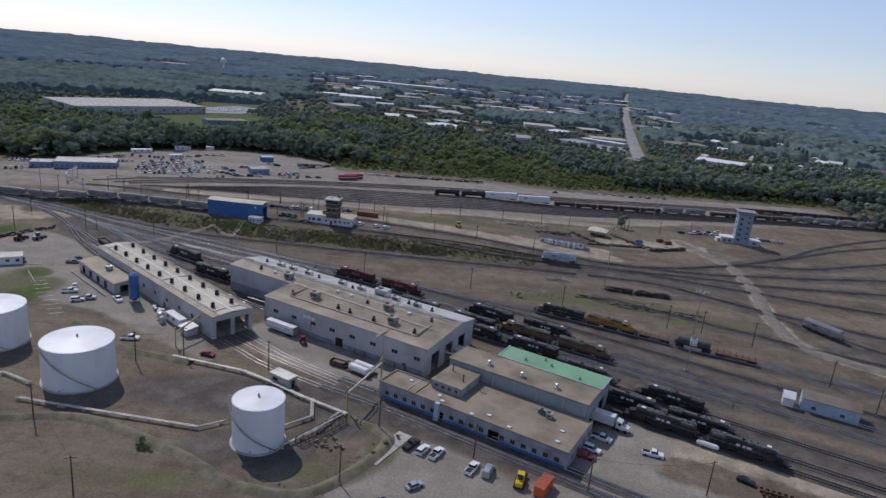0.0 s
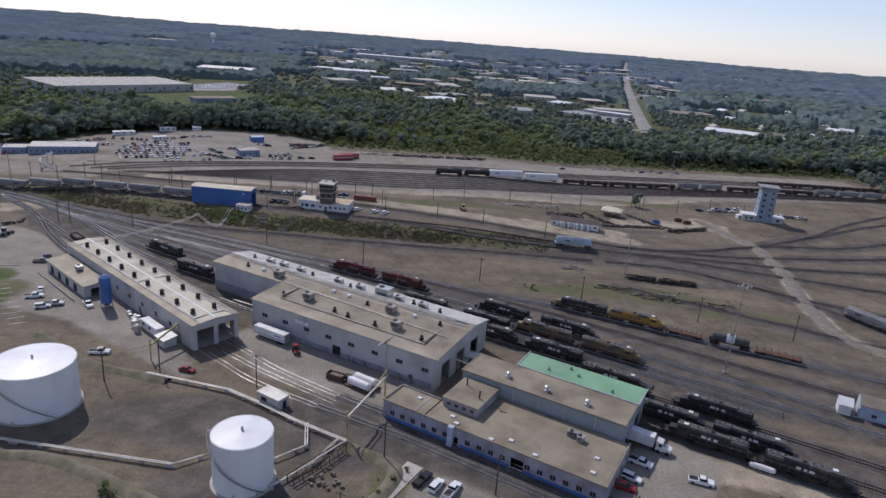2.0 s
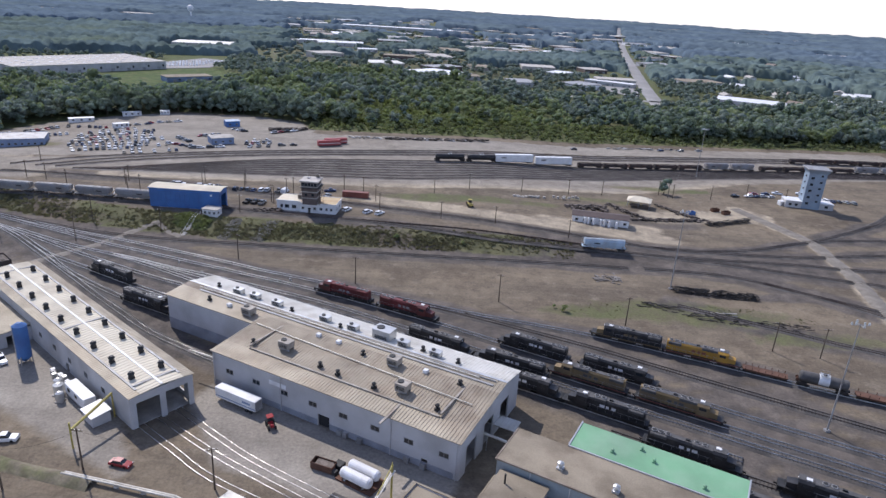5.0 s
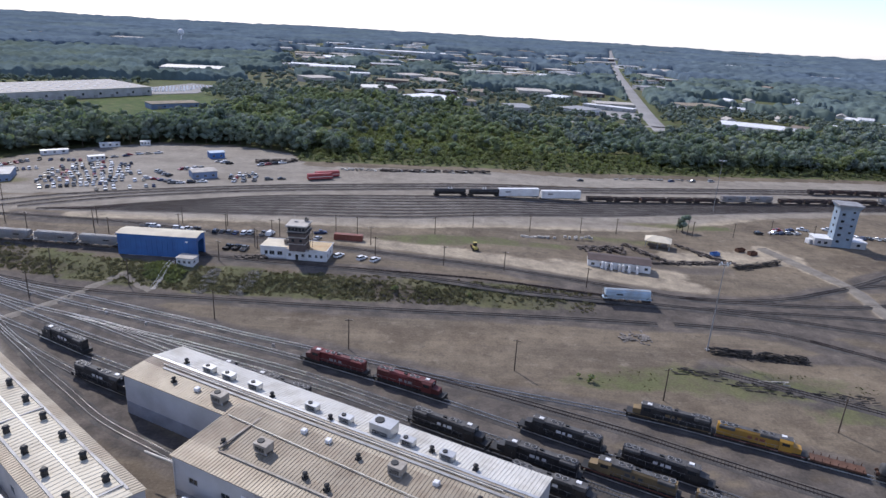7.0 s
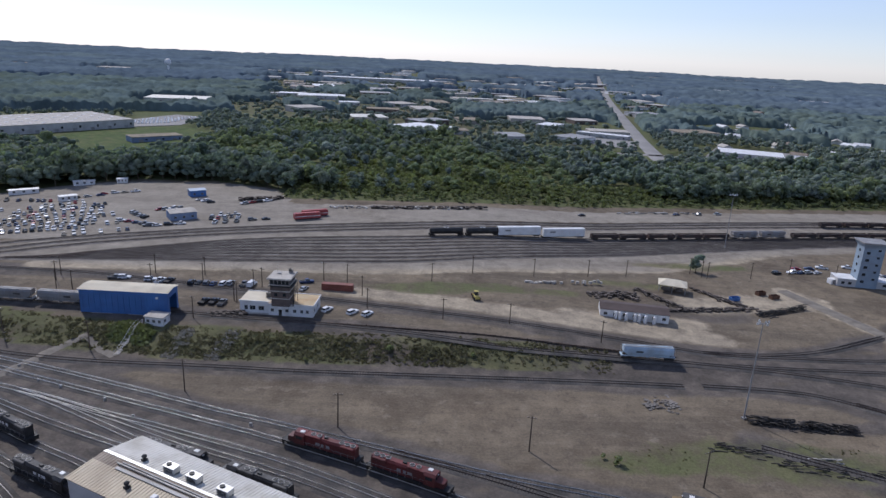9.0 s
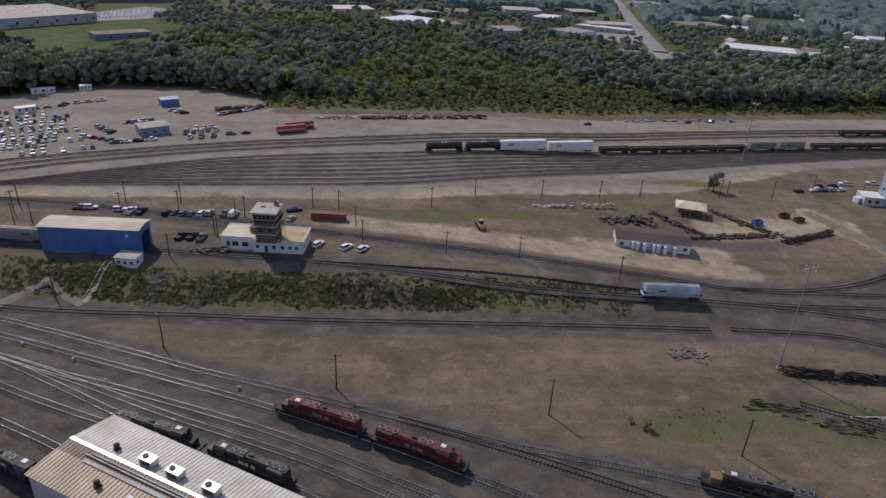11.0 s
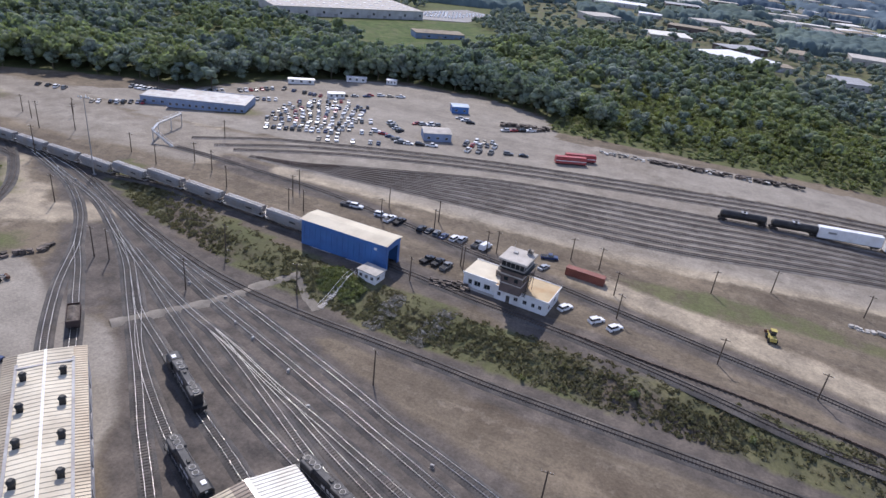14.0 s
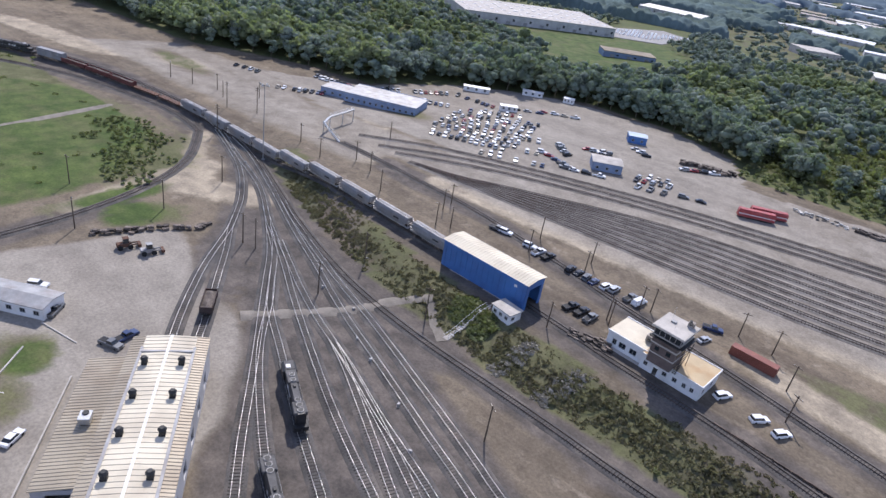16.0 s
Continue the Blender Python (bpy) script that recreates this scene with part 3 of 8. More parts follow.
def mesh_of(name, co, polys):
    """A mesh from arrays of corners and of equally long faces."""
    me = bpy.data.meshes.new(name)
    n, k = polys.shape
    me.vertices.add(len(co))
    me.vertices.foreach_set("co", np.asarray(co, np.float32).ravel())
    me.loops.add(n * k)
    me.loops.foreach_set("vertex_index", polys.astype(np.int32).ravel())
    me.polygons.add(n)
    me.polygons.foreach_set("loop_start", (np.arange(n) * k).astype(np.int32))
    me.update(calc_edges=True)
    return me


def ground_material():
    m = bpy.data.materials.new("yard_ground")
    m.use_nodes = True
    N, link = m.node_tree.nodes, m.node_tree.links.new
    p = N["Principled BSDF"]
    p.inputs["Roughness"].default_value = 0.95
    p.inputs["Specular IOR Level"].default_value = 0.15
    geo = N.new("ShaderNodeNewGeometry")

    def tex(scale, detail, stretch=(1, 1, 1), turn=0):
        mp = N.new("ShaderNodeMapping")
        mp.inputs["Scale"].default_value = stretch
        mp.inputs["Rotation"].default_value = (0, 0, radians(turn))
        link(geo.outputs["Position"], mp.inputs["Vector"])
        n = N.new("ShaderNodeTexNoise")
        n.inputs["Scale"].default_value, n.inputs["Detail"].default_value, n.inputs["Roughness"].default_value = scale, detail, 0.65
        link(mp.outputs[0], n.inputs["Vector"])
        return n.outputs["Fac"]

    def math_node(op, a, b=None, c=None):
        n = N.new("ShaderNodeMath")
        n.operation = op
        for s, v in zip(n.inputs, (a, b, c)):
            if v is None:
                continue
            if isinstance(v, (int, float)):
                s.default_value = v
            else:
                link(v, s)
        return n.outputs[0]

    def span(v, lo, hi, a=0.0, b=1.0):
        n = N.new("ShaderNodeMapRange")
        for s, val in zip(n.inputs[1:5], (lo, hi, a, b)):
            s.default_value = val
        link(v, n.inputs[0])
        return n.outputs[0]

    def mix(fac, a, b):
        n = N.new("ShaderNodeMix")
        n.data_type = "RGBA"
        link(fac, n.inputs[0])
        for s, v in ((n.inputs[6], a), (n.inputs[7], b)):
            if isinstance(v, tuple):
                s.default_value = (*v, 1)
            else:
                link(v, s)
        return n.outputs[2]

    def mask(key, wobble, much=0.9):
        a = N.new("ShaderNodeAttribute")
        a.attribute_name = key
        return span(math_node("ADD", a.outputs["Fac"], math_node("MULTIPLY", math_node("SUBTRACT", wobble, 0.5), much)), 0.3, 0.7)

    big, mid, small = tex(0.018, 5), tex(0.13, 6), tex(1.4, 5)
    streak = tex(0.05, 5, (0.22, 1, 1), 22)
    tyre = tex(0.35, 3, (0.06, 1, 1), 20)
    c = mix(span(big, 0.35, 0.65), (0.16, 0.131, 0.096), (0.212, 0.17, 0.119))
    c = mix(span(streak, 0.4, 0.66, 0, 0.8), c, (0.112, 0.093, 0.071))
    c = mix(span(tex(0.035, 6), 0.49, 0.66, 0, 0.85), c, (0.098, 0.077, 0.057))
    c = mix(span(tyre, 0.52, 0.76, 0, 0.3), c, (0.27, 0.225, 0.165))
    c = mix(span(tex(0.32, 6), 0.52, 0.7, 0, 0.6), c, (0.085, 0.07, 0.056))
    c = mix(span(tex(0.21, 6), 0.56, 0.74, 0, 0.5), c, (0.3, 0.255, 0.2))
    c = mix(mask("pale", mid), c, mix(span(mid, 0.35, 0.65), (0.265, 0.225, 0.172), (0.37, 0.312, 0.228)))
    c = mix(mask("paved", mid, 0.35), c, mix(span(streak, 0.35, 0.65), (0.225, 0.2, 0.168), (0.285, 0.257, 0.217)))
    c = mix(mask("cinder", mid), c, mix(span(mid, 0.35, 0.65), (0.079, 0.07, 0.063), (0.133, 0.113, 0.096)))
    g = mix(span(mid, 0.35, 0.65), (0.095, 0.1, 0.046), (0.145, 0.132, 0.075))
    c = mix(mask("grass", mid, 1.5), c, mix(span(big, 0.4, 0.6), g, (0.102, 0.108, 0.052)))
    c = mix(mask("lush", mid), c, mix(span(tex(0.07, 6), 0.42, 0.64, 0, 0.75), mix(span(mid, 0.35, 0.65), (0.052, 0.086, 0.024), (0.09, 0.117, 0.036)), mix(span(tex(0.03, 5), 0.45, 0.6), (0.125, 0.12, 0.06), (0.042, 0.07, 0.02))))
    v = N.new("ShaderNodeVectorMath")
    v.operation = "SCALE"
    link(c, v.inputs[0])
    link(math_node("MULTIPLY", span(small, 0.3, 0.7, 0.78, 1.22), span(mid, 0.3, 0.7, 0.82, 1.18)), v.inputs["Scale"])
    link(v.outputs[0], p.inputs["Base Color"])
    b = N.new("ShaderNodeBump")
    b.inputs["Strength"].default_value, b.inputs["Distance"].default_value = 0.35, 0.2
    link(small, b.inputs["Height"])
    link(b.outputs[0], p.inputs["Normal"])
    return m


build_ground()


# ---- tracks ----
def strip(line, profile, step_z=0.0):
    """Carry a profile of (side, height) along a line; open at the ends."""
    d = np.gradient(line, axis=0)
    d /= np.hypot(d[:, 0], d[:, 1])[:, None]
    side = np.stack([-d[:, 1], d[:, 0]], 1)
    z = land(line[:, 0], line[:, 1]) + step_z
    k = len(profile)
    co = np.concatenate([np.c_[line + side * s, z + hh][:, None] for s, hh in profile], 1).reshape(-1, 3)
    n = len(line)
    i = (np.arange(n - 1)[:, None] * k + np.arange(k - 1)[None]).ravel()
    return co, np.stack([i, i + k, i + k + 1, i + 1], -1)


def build_track(name, old=False, tie_step=0.7):
    line = LINES[name]
    top = tagged(new("railway_track"), "weathered rails on dark ties and rusty ballast" if old else "polished steel rails on dark ties and cinder ballast", "railway track", "yard tracks", "structure")
    lift = 0.002 * (sorted(LINES).index(name) % 9)
    if name.startswith("set_"):  # rails let into the paving
        for e in (-1, 1):
            me = mesh_of("rail", *strip(line, [(e * 0.735 - 0.075, 0.02), (e * 0.735 - 0.06, 0.1), (e * 0.735 + 0.06, 0.1), (e * 0.735 + 0.075, 0.02)]))
            me.materials.append(M_RAIL)
            new("rail", me).parent = top
        return
    for nm, prof, m in (("ballast", [(-2.3, -0.15), (-1.5, 0.31 + lift), (1.5, 0.31 + lift), (2.3, -0.15)], M_BALLAST_PALE if name.startswith("yard") else M_BALLAST), ("rail", [(-0.785, 0.36), (-0.77, 0.55), (-0.7, 0.55), (-0.685, 0.36)], M_RAIL_OLD if old else M_RAIL), ("rail", [(0.685, 0.36), (0.7, 0.55), (0.77, 0.55), (0.785, 0.36)], M_RAIL_OLD if old else M_RAIL)):
        me = mesh_of(nm, *strip(line, prof))
        me.materials.append(m)
        ob = new(nm, me)
        ob.parent = top
    s = np.r_[0, np.cumsum(np.hypot(*np.diff(line, axis=0).T))]
    at = np.arange(0.3, s[-1], tie_step)
    px, py = np.interp(at, s, line[:, 0]), np.interp(at, s, line[:, 1])
    d = np.gradient(np.c_[px, py], axis=0)
    d /= np.hypot(d[:, 0], d[:, 1])[:, None]
    rnd = np.random.RandomState(len(name) * 7 + len(line))
    half = 1.28 + rnd.uniform(-0.06, 0.06, len(at))
    z = land(px, py) + 0.345 + lift
    corners = []
    for a, b in ((-1, -1), (1, -1), (1, 1), (-1, 1)):
        for zz in (-0.12, 0):
            corners.append(np.c_[px + d[:, 0] * 0.12 * a - d[:, 1] * half * b, py + d[:, 1] * 0.12 * a + d[:, 0] * half * b, z + zz])
    co = np.stack(corners, 1).reshape(-1, 3)
    base = np.arange(len(at))[:, None, None] * 8
    quads = (base + np.array([[1, 3, 5, 7], [0, 2, 3, 1], [2, 4, 5, 3], [4, 6, 7, 5], [6, 0, 1, 7]])[None]).reshape(-1, 4)
    me = mesh_of("ties", co, quads)
    me.materials.append(M_TIE)
    ob = tagged(new("ties", me), kind="stuff")
    ob.parent = top


for n in TRACKS:
    build_track(n, old=n.startswith(("yard", "ladder", "store", "balloon", "main", "hump", "grain", "upper", "lead_j", "lead_k", "lead_i")), tie_step=1.0 if n.startswith(("yard", "main", "ladder")) else 0.8)


# ---- buildings ----
def wall(parent, a, b, z0, z1, material, openings=(), thick=0.35, name="wall", label=""):
    """A wall from a to b with openings (start, end, sill, head) that go through it."""
    a, b = Vector(a), Vector(b)
    d = b - a
    length, turn = d.length, math.atan2(d.y, d.x)
    m = Matrix.Translation((a.x, a.y, 0)) @ Matrix.Rotation(turn, 4, "Z")
    bm = bmesh.new()
    us = sorted({0.0, length, *[v for o in openings for v in o[:2]]})
    zs = sorted({z0, z1, *[min(max(v, z0), z1) for o in openings for v in o[2:4]]})

    def solid(i, j):
        if not (0 <= i < len(us) - 1 and 0 <= j < len(zs) - 1):
            return False
        u, z = (us[i] + us[i + 1]) / 2, (zs[j] + zs[j + 1]) / 2
        return not any(o[0] < u < o[1] and o[2] < z < o[3] for o in openings)

    made = {}

    def at(i, j, k):
        if (i, j, k) not in made:
            made[i, j, k] = bm.verts.new(m @ Vector((us[i], (k - 0.5) * thick, zs[j])))
        return made[i, j, k]

    for i in range(len(us) - 1):
        for j in range(len(zs) - 1):
            if not solid(i, j):
                continue
            for k in (0, 1):
                q = [at(i, j, k), at(i + 1, j, k), at(i + 1, j + 1, k), at(i, j + 1, k)]
                bm.faces.new(q if k == 0 else q[::-1])
            for di, dj, e in ((-1, 0, ((i, j + 1), (i, j))), (1, 0, ((i + 1, j), (i + 1, j + 1))), (0, -1, ((i, j), (i + 1, j))), (0, 1, ((i + 1, j + 1), (i, j + 1)))):
                if not solid(i + di, j + dj):
                    (a0, b0), (a1, b1) = e
                    bm.faces.new((at(a1, b1, 0), at(a0, b0, 0), at(a0, b0, 1), at(a1, b1, 1)))
    return part(name, bm, material, parent, label), m


def window(parent, m, s, e, lo, hi, glass=None, rim=None):
    """A framed window set into a wall's opening."""
    w, h = e - s, hi - lo
    bm = bmesh.new()
    t = 0.12
    for x, z, sx, sz in ((0, 0, w, t), (0, h - t, w, t), (-w / 2 + t / 2, t, t, h - 2 * t), (w / 2 - t / 2, t, t, h - 2 * t), (0, t, t * 0.6, h - 2 * t)):
        box(bm, x, 0, z, sx, 0.2, sz)
    top = part("window", bm, rim or M_GREYMETAL, parent, "", m @ pose((s + e) / 2, -0.1, lo))
    bm = bmesh.new()
    box(bm, 0, 0.02, t, w - 2 * t, 0.04, h - 2 * t)
    part("pane", bm, glass or M_GLASS, top)


def windowed(parent, a, b, z0, z1, material, wins, doors=(), thick=0.35, label=""):
    """A wall with windows, and plain openings."""
    ob, m = wall(parent, a, b, z0, z1, material, [*wins, *doors], thick, "wall", label)
    for w in wins:
        window(parent, m, *w)
    return m


def slope(parent, u0, u1, v0, z0, v1, z1, material, pitch=0.8, label="", name="roof"):
    """A ribbed sheet roof that rises from v0 to v1."""
    bm = bmesh.new()
    t = 0.18
    n = int((u1 - u0) / pitch)
    prof = [(u0, 0)]
    for i in range(n):
        u = u0 + (u1 - u0) * (i + 0.5) / n
        prof += [(u - 0.11, 0), (u, 0.1), (u + 0.11, 0)]
    prof += [(u1, 0), (u1, -t), (u0, -t)]
    loft(bm, [[(u, v, z + dz) for u, dz in prof] for v, z in ((v0, z0), (v1, z1))])
    return part(name, bm, material, parent, label)


def roof_unit(parent, u, v, z, sx=2.6, sy=2.0, sz=1.5, material=None):
    """An air handler: a panelled case on rails with a fan ring and a side grille."""
    top = boxes("air_handler", [(u, v, z + 0.3, sx, sy, sz), (u, v, z + 0.3 + sz, sx + 0.15, sy + 0.15, 0.1)], material or M_DUCT, parent, bevel=0.05)
    boxes("skid", [(u, v - sy * 0.35, z - 0.25, sx, 0.2, 0.6), (u, v + sy * 0.35, z - 0.25, sx, 0.2, 0.6)], M_GREYMETAL, top)
    rods("fan_ring", [((u - sx * 0.2, v, z + sz + 0.38), (u - sx * 0.2, v, z + sz + 0.6), min(sy, sx) * 0.3)], M_BLACKMETAL, top, seg=12)
    boxes("grille", [(u, v - sy / 2 - 0.02, z + 0.5 + 0.25 * i, sx * 0.7, 0.06, 0.12) for i in range(4)], M_BLACKMETAL, top)


def roof_vent(parent, u, v, z, r=0.45, h=1.3, material=None):
    """A mushroom exhaust: curb, neck and cowl."""
    bm = bmesh.new()
    box(bm, u, v, z - 0.3, r * 2.2, r * 2.2, 0.6)
    rod(bm, (u, v, z + 0.2), (u, v, z + h * 0.7), r * 0.7, seg=10)
    rod(bm, (u, v, z + h * 0.65), (u, v, z + h * 0.85), r * 1.25, r * 1.1, seg=10)
    rod(bm, (u, v, z + h * 0.85), (u, v, z + h), r * 1.1, r * 0.4, seg=10)
    part("roof_vent", bm, material or M_BLACKMETAL, parent)


def downpipe(parent, u, v, z, h):
    rods("downpipe", [((u, v, 0.1), (u, v, h), 0.12)], M_WALL, parent, seg=6)


def build_shop():
    t = thing("engine_repair_shop", "long pale grey sheet-metal repair shop with tan and white ribbed roof", "workshop", 2, 159, 0, -26.9)
    W = 9.5
    wins = [(4.2 + 8.45 * i, 6.6 + 8.45 * i, 4.5, 5.9) for i in range(8)]
    m = windowed(t, (-68, 0), (0, 0), 0, W, M_WALL, wins, [(32.2, 35.4, 0, 3.2), (59.3, 60.8, 0, 2.3)])
    boxes("stained_plinth", [(-52, -0.2, 0, 32, 0.06, 1.6), (-16.8, -0.2, 0, 31.5, 0.06, 1.6)], M_WALL_DK, t)
    boxes("sign_panel", [(-47.5, -0.26, 6.3, 5, 0.06, 1.1)], M_WHITE, t)
    for u in (-67.6, -46.5, -16.3, -0.5):
        downpipe(t, u, -0.35, 0, W)
    wall(t, (0, 0), (0, 32), 0, 9.5, M_WALL, [(3, 8, 0, 6.6), (12, 17, 0, 6.6), (21, 26, 0, 6.6)])
    bm = bmesh.new()
    loft(bm, [[(u, 0, 9.4), (u, 23.4, 11.15), (u, 32, 9.75), (u, 32, 9.4)] for u in (-0.15, 0.12)])
    part("gable", bm, M_WALL, t)
    wall(t, (-100.4, 32), (0, 32), 0, 9.7, M_WALL, [(20 + 11 * i, 22.4 + 11 * i, 5, 6.4) for i in range(7)])
    wall(t, (-100.4, 14.6), (-100.4, 32), 0, 9.7, M_WALL, [(2.2, 6.8, 0, 6.4), (10, 14.6, 0, 6.4)])
    bm = bmesh.new()
    loft(bm, [[(u, 14.6, 9.6), (u, 14.6, 10.3), (u, 23.4, 11.15), (u, 32, 9.7)] for u in (-100.5, -100.25)])
    part("gable", bm, M_WALL, t)
    wall(t, (-100.4, 14.6), (-68, 14.6), 0, 10.3, M_WALL)
    boxes("stained_plinth", [(-84.3, 14.38, 0, 31.8, 0.06, 3.4)], M_WALL_DK, t)
    wall(t, (-68, 0), (-68, 14.6), 0, 9.5, M_WALL, [(4.5, 9.2, 0, 6.4)])
    bm = bmesh.new()
    loft(bm, [[(u, 0, 9.4), (u, 14.6, 10.5), (u, 14.6, 9.4)] for u in (-68.14, -67.9)])
    part("gable", bm, M_WALL, t)
    boxes("floor_slab", [(-34, 16, 0.02, 67.2, 31.2, 0.1), (-84.2, 23.3, 0.02, 31.6, 16.8, 0.1)], M_CONCRETE, t)
    slope(t, -68.4, 0.4, -0.5, 9.55, 4.8, 9.98, M_ROOF_TAN, label="tan ribbed sheet roof edge")
    slope(t, -68.4, 0.4, 4.8, 9.98, 18.8, 11.0, M_ROOF_MID, 0.8, label="dull tan ribbed sheet roof")
    slope(t, -68.4, 0.4, 18.8, 11.0, 23.4, 11.3, M_ROOF_TAN)
    slope(t, -100.9, -68.4, 14.1, 10.5, 20.5, 11.1, M_ROOF_TAN)
    slope(t, -100.9, -68.4, 20.5, 11.1, 23.4, 11.3, M_ROOF_BROWN)
    slope(t, -100.9, 0.4, 32.5, 9.75, 23.4, 11.3, M_ROOF_PALE, label="pale ribbed sheet roof")
    boxes("ridge_cap", [(-50.2, 23.4, 11.28, 101.3, 0.7, 0.12)], M_GALV, t)
    boxes("roof_kerb", [(-34, 4.8, 9.98, 53, 0.45, 0.35), (-7.3, 12, 10.5, 0.45, 14, 0.4), (-60.6, 12, 10.5, 0.45, 14, 0.4), (-17, 1, 9.75, 0.5, 9.5, 0.3)], M_DUCT, t, "grey roof kerb")
    boxes("roof_walkway", [(-48, 20.6, 11.2, 92, 0.7, 0.12), (-48, 22.2, 11.3, 92, 0.25, 0.25)], M_GREYMETAL, t)
    rods("roof_pipe", [((-67, 14.3, 10.95), (-3, 11.6, 10.85), 0.14), ((-95, 21.6, 11.5), (-6, 21.6, 11.5), 0.16)], M_PIPE, t)
    for u, v, s in ((-72.5, 17.3, 3.2), (-52.5, 9, 3.2), (-26, 16.6, 3.0), (-18.8, 8.6, 3.0)):
        roof_unit(t, u, v, 10.45 + 0.03 * v, s, 2.5, 1.6)
    for u in (-83.7, -77.5, -69.5, -53, -44, -28.6, -19.5):
        roof_unit(t, u, 25.3, 10.95, 3.0, 1.8, 1.2, M_GALV)
    roof_unit(t, -35.2, 26.5, 10.7, 5.2, 3.6, 2.4, M_GALV)
    for u, v in ((-91.3, 25.2), (-63.7, 24.4), (-47.2, 24), (-23.3, 25.8), (-13.2, 25.1), (-87.3, 17.7), (-34.8, 16.3), (-61.1, 6.8), (-40.6, 7), (-35.1, 6.4), (-25.1, 6.4), (-9, 6.7), (-8.8, 17.3)):
        roof_vent(t, u, v, 10.1 + 0.05 * min(v, 23.4 * 2 - v))
    for u, v in ((-49.3, 17.7), (-43, 17.6), (-17.9, 17.5), (-80, 17.8)):
        boxes("skylight_cap", [(u, v, 10.8, 1.2, 1.2, 0.9)], M_WHITE, t, bevel=0.12)
    for u in (-8, -12, -24, -28, -29.5):
        boxes("wall_box", [(u, -0.6, 0.1, 1.2, 0.8, 1.4)], M_GREYMETAL, t)
    boxes("dark_door_leaf", [(-34.2, 0.25, 0.1, 3.2, 0.1, 3.1)], M_DARK, t)
    # a pipe bridge to the neighbour
    rods("pipe_bridge", [((-68, 1, 6.5), (-77, 0.5, 6.5), 0.2)], M_PIPE, t)


def build_small_shop():
    t = thing("service_shed", "long narrow pale shed, cream roof with rows of dark vents", "workshop", -70, 169.8, 0, -39.6)
    L, Wd, Hh = -93, 14.6, 8.1
    wins = [(5 + 9.2 * i, 6.9 + 9.2 * i, 3.2, 4.8) for i in range(9)]
    windowed(t, (L, 0), (0, 0), 0, Hh, M_WALL, wins, [(58.2, 60, 0, 2.4)])
    wall(t, (L, Wd), (0, Wd), 0, Hh, M_WALL, [(6 + 8 * i, 9 + 8 * i, 1.5, 4.6) for i in range(11)])
    for u in (0, L):
        wall(t, (u, 0), (u, Wd), 0, Hh, M_WALL, [(1.2, 6.6, 0, 6.2), (8, 13.4, 0, 6.2)])
    boxes("floor_slab", [(L / 2, Wd / 2, 0.02, 92, Wd - 0.5, 0.08)], M_CONCRETE, t)
    slope(t, L - 0.4, 0.4, -0.4, 8.15, 2.2, 8.45, M_ROOF_TAN)
    slope(t, L - 0.4, 0.4, 2.2, 8.45, Wd / 2, 8.75, M_ROOF_CREAM, 1.2, label="cream ribbed roof")
    slope(t, L - 0.4, 0.4, Wd + 0.4, 8.15, 12.4, 8.45, M_ROOF_TAN)
    slope(t, L - 0.4, 0.4, 12.4, 8.45, Wd / 2, 8.75, M_ROOF_CREAM, 1.2)
    boxes("ridge_cap", [(L / 2, Wd / 2, 8.72, 93.6, 0.5, 0.16)], M_WHITE, t)
    boxes("gutter", [(L / 2 + 1, 2.2, 8.42, 88, 0.55, 0.22), (L / 2 + 1, 12.4, 8.42, 88, 0.55, 0.22), (-3.2, Wd / 2, 8.5, 0.5, 10.2, 0.3), (L + 5, Wd / 2, 8.5, 0.5, 10.2, 0.3), (-40, Wd / 2, 8.6, 0.4, 10, 0.25)], M_GREYMETAL, t)
    for i in range(9):
        for v in (3.7, 10.7):
            bm = bmesh.new()
            u = -6.5 - 9.7 * i
            box(bm, u, v, 8.4, 1.1, 1.1, 0.7)
            rod(bm, (u, v, 9), (u, v, 10), 0.62, seg=10)
            rod(bm, (u, v, 9.85), (u, v, 10.35), 0.8, 0.45, seg=10)
            part("roof_vent", bm, M_BLACKMETAL, t)
    # low lean-to on the yard side
    wall(t, (-90.5, -8.3), (-57, -8.3), 0, 4.1, M_WALL, [(3 + 7 * i, 6 + 7 * i, 0, 2.9) for i in range(4)], name="lean_to_wall")
    wall(t, (-90.5, -8.3), (-90.5, -0.2), 0, 4.1, M_WALL, name="lean_to_wall")
    wall(t, (-57, -8.3), (-57, -0.2), 0, 4.1, M_WALL, [(2, 6, 0, 3)], name="lean_to_wall")
    slope(t, -90.9, -56.6, -8.7, 4.2, -0.2, 5.0, M_ROOF_TAN, name="lean_to_roof")
    roof_unit(t, -72, -4, 4.7, 2.4, 2, 1.3, M_GALV)
    boxes("kerb_wall", [(-73, -12, 0, 33, 0.3, 0.7)], M_CONCRETE, t)
    # a sand silo and plant along the wall
    s = thing("storage_silo", "upright bright blue sand silo beside the service shed", "silo", -109, 194.6, 0, -39)
    bm = bmesh.new()
    rod(bm, (0, 0, 1.6), (0, 0, 10.5), 1.7, seg=20)
    rod(bm, (0, 0, 10.5), (0, 0, 11.3), 1.7, 0.5, seg=20)
    rod(bm, (0, 0, 0.4), (0, 0, 1.6), 0.5, 1.7, seg=20)
    part("shell", bm, M_BLUE, s)
    rods("leg", [((a, b, 0), (a, b, 2.2), 0.14) for a in (-1.3, 1.3) for b in (-1.3, 1.3)], M_GREYMETAL, s)
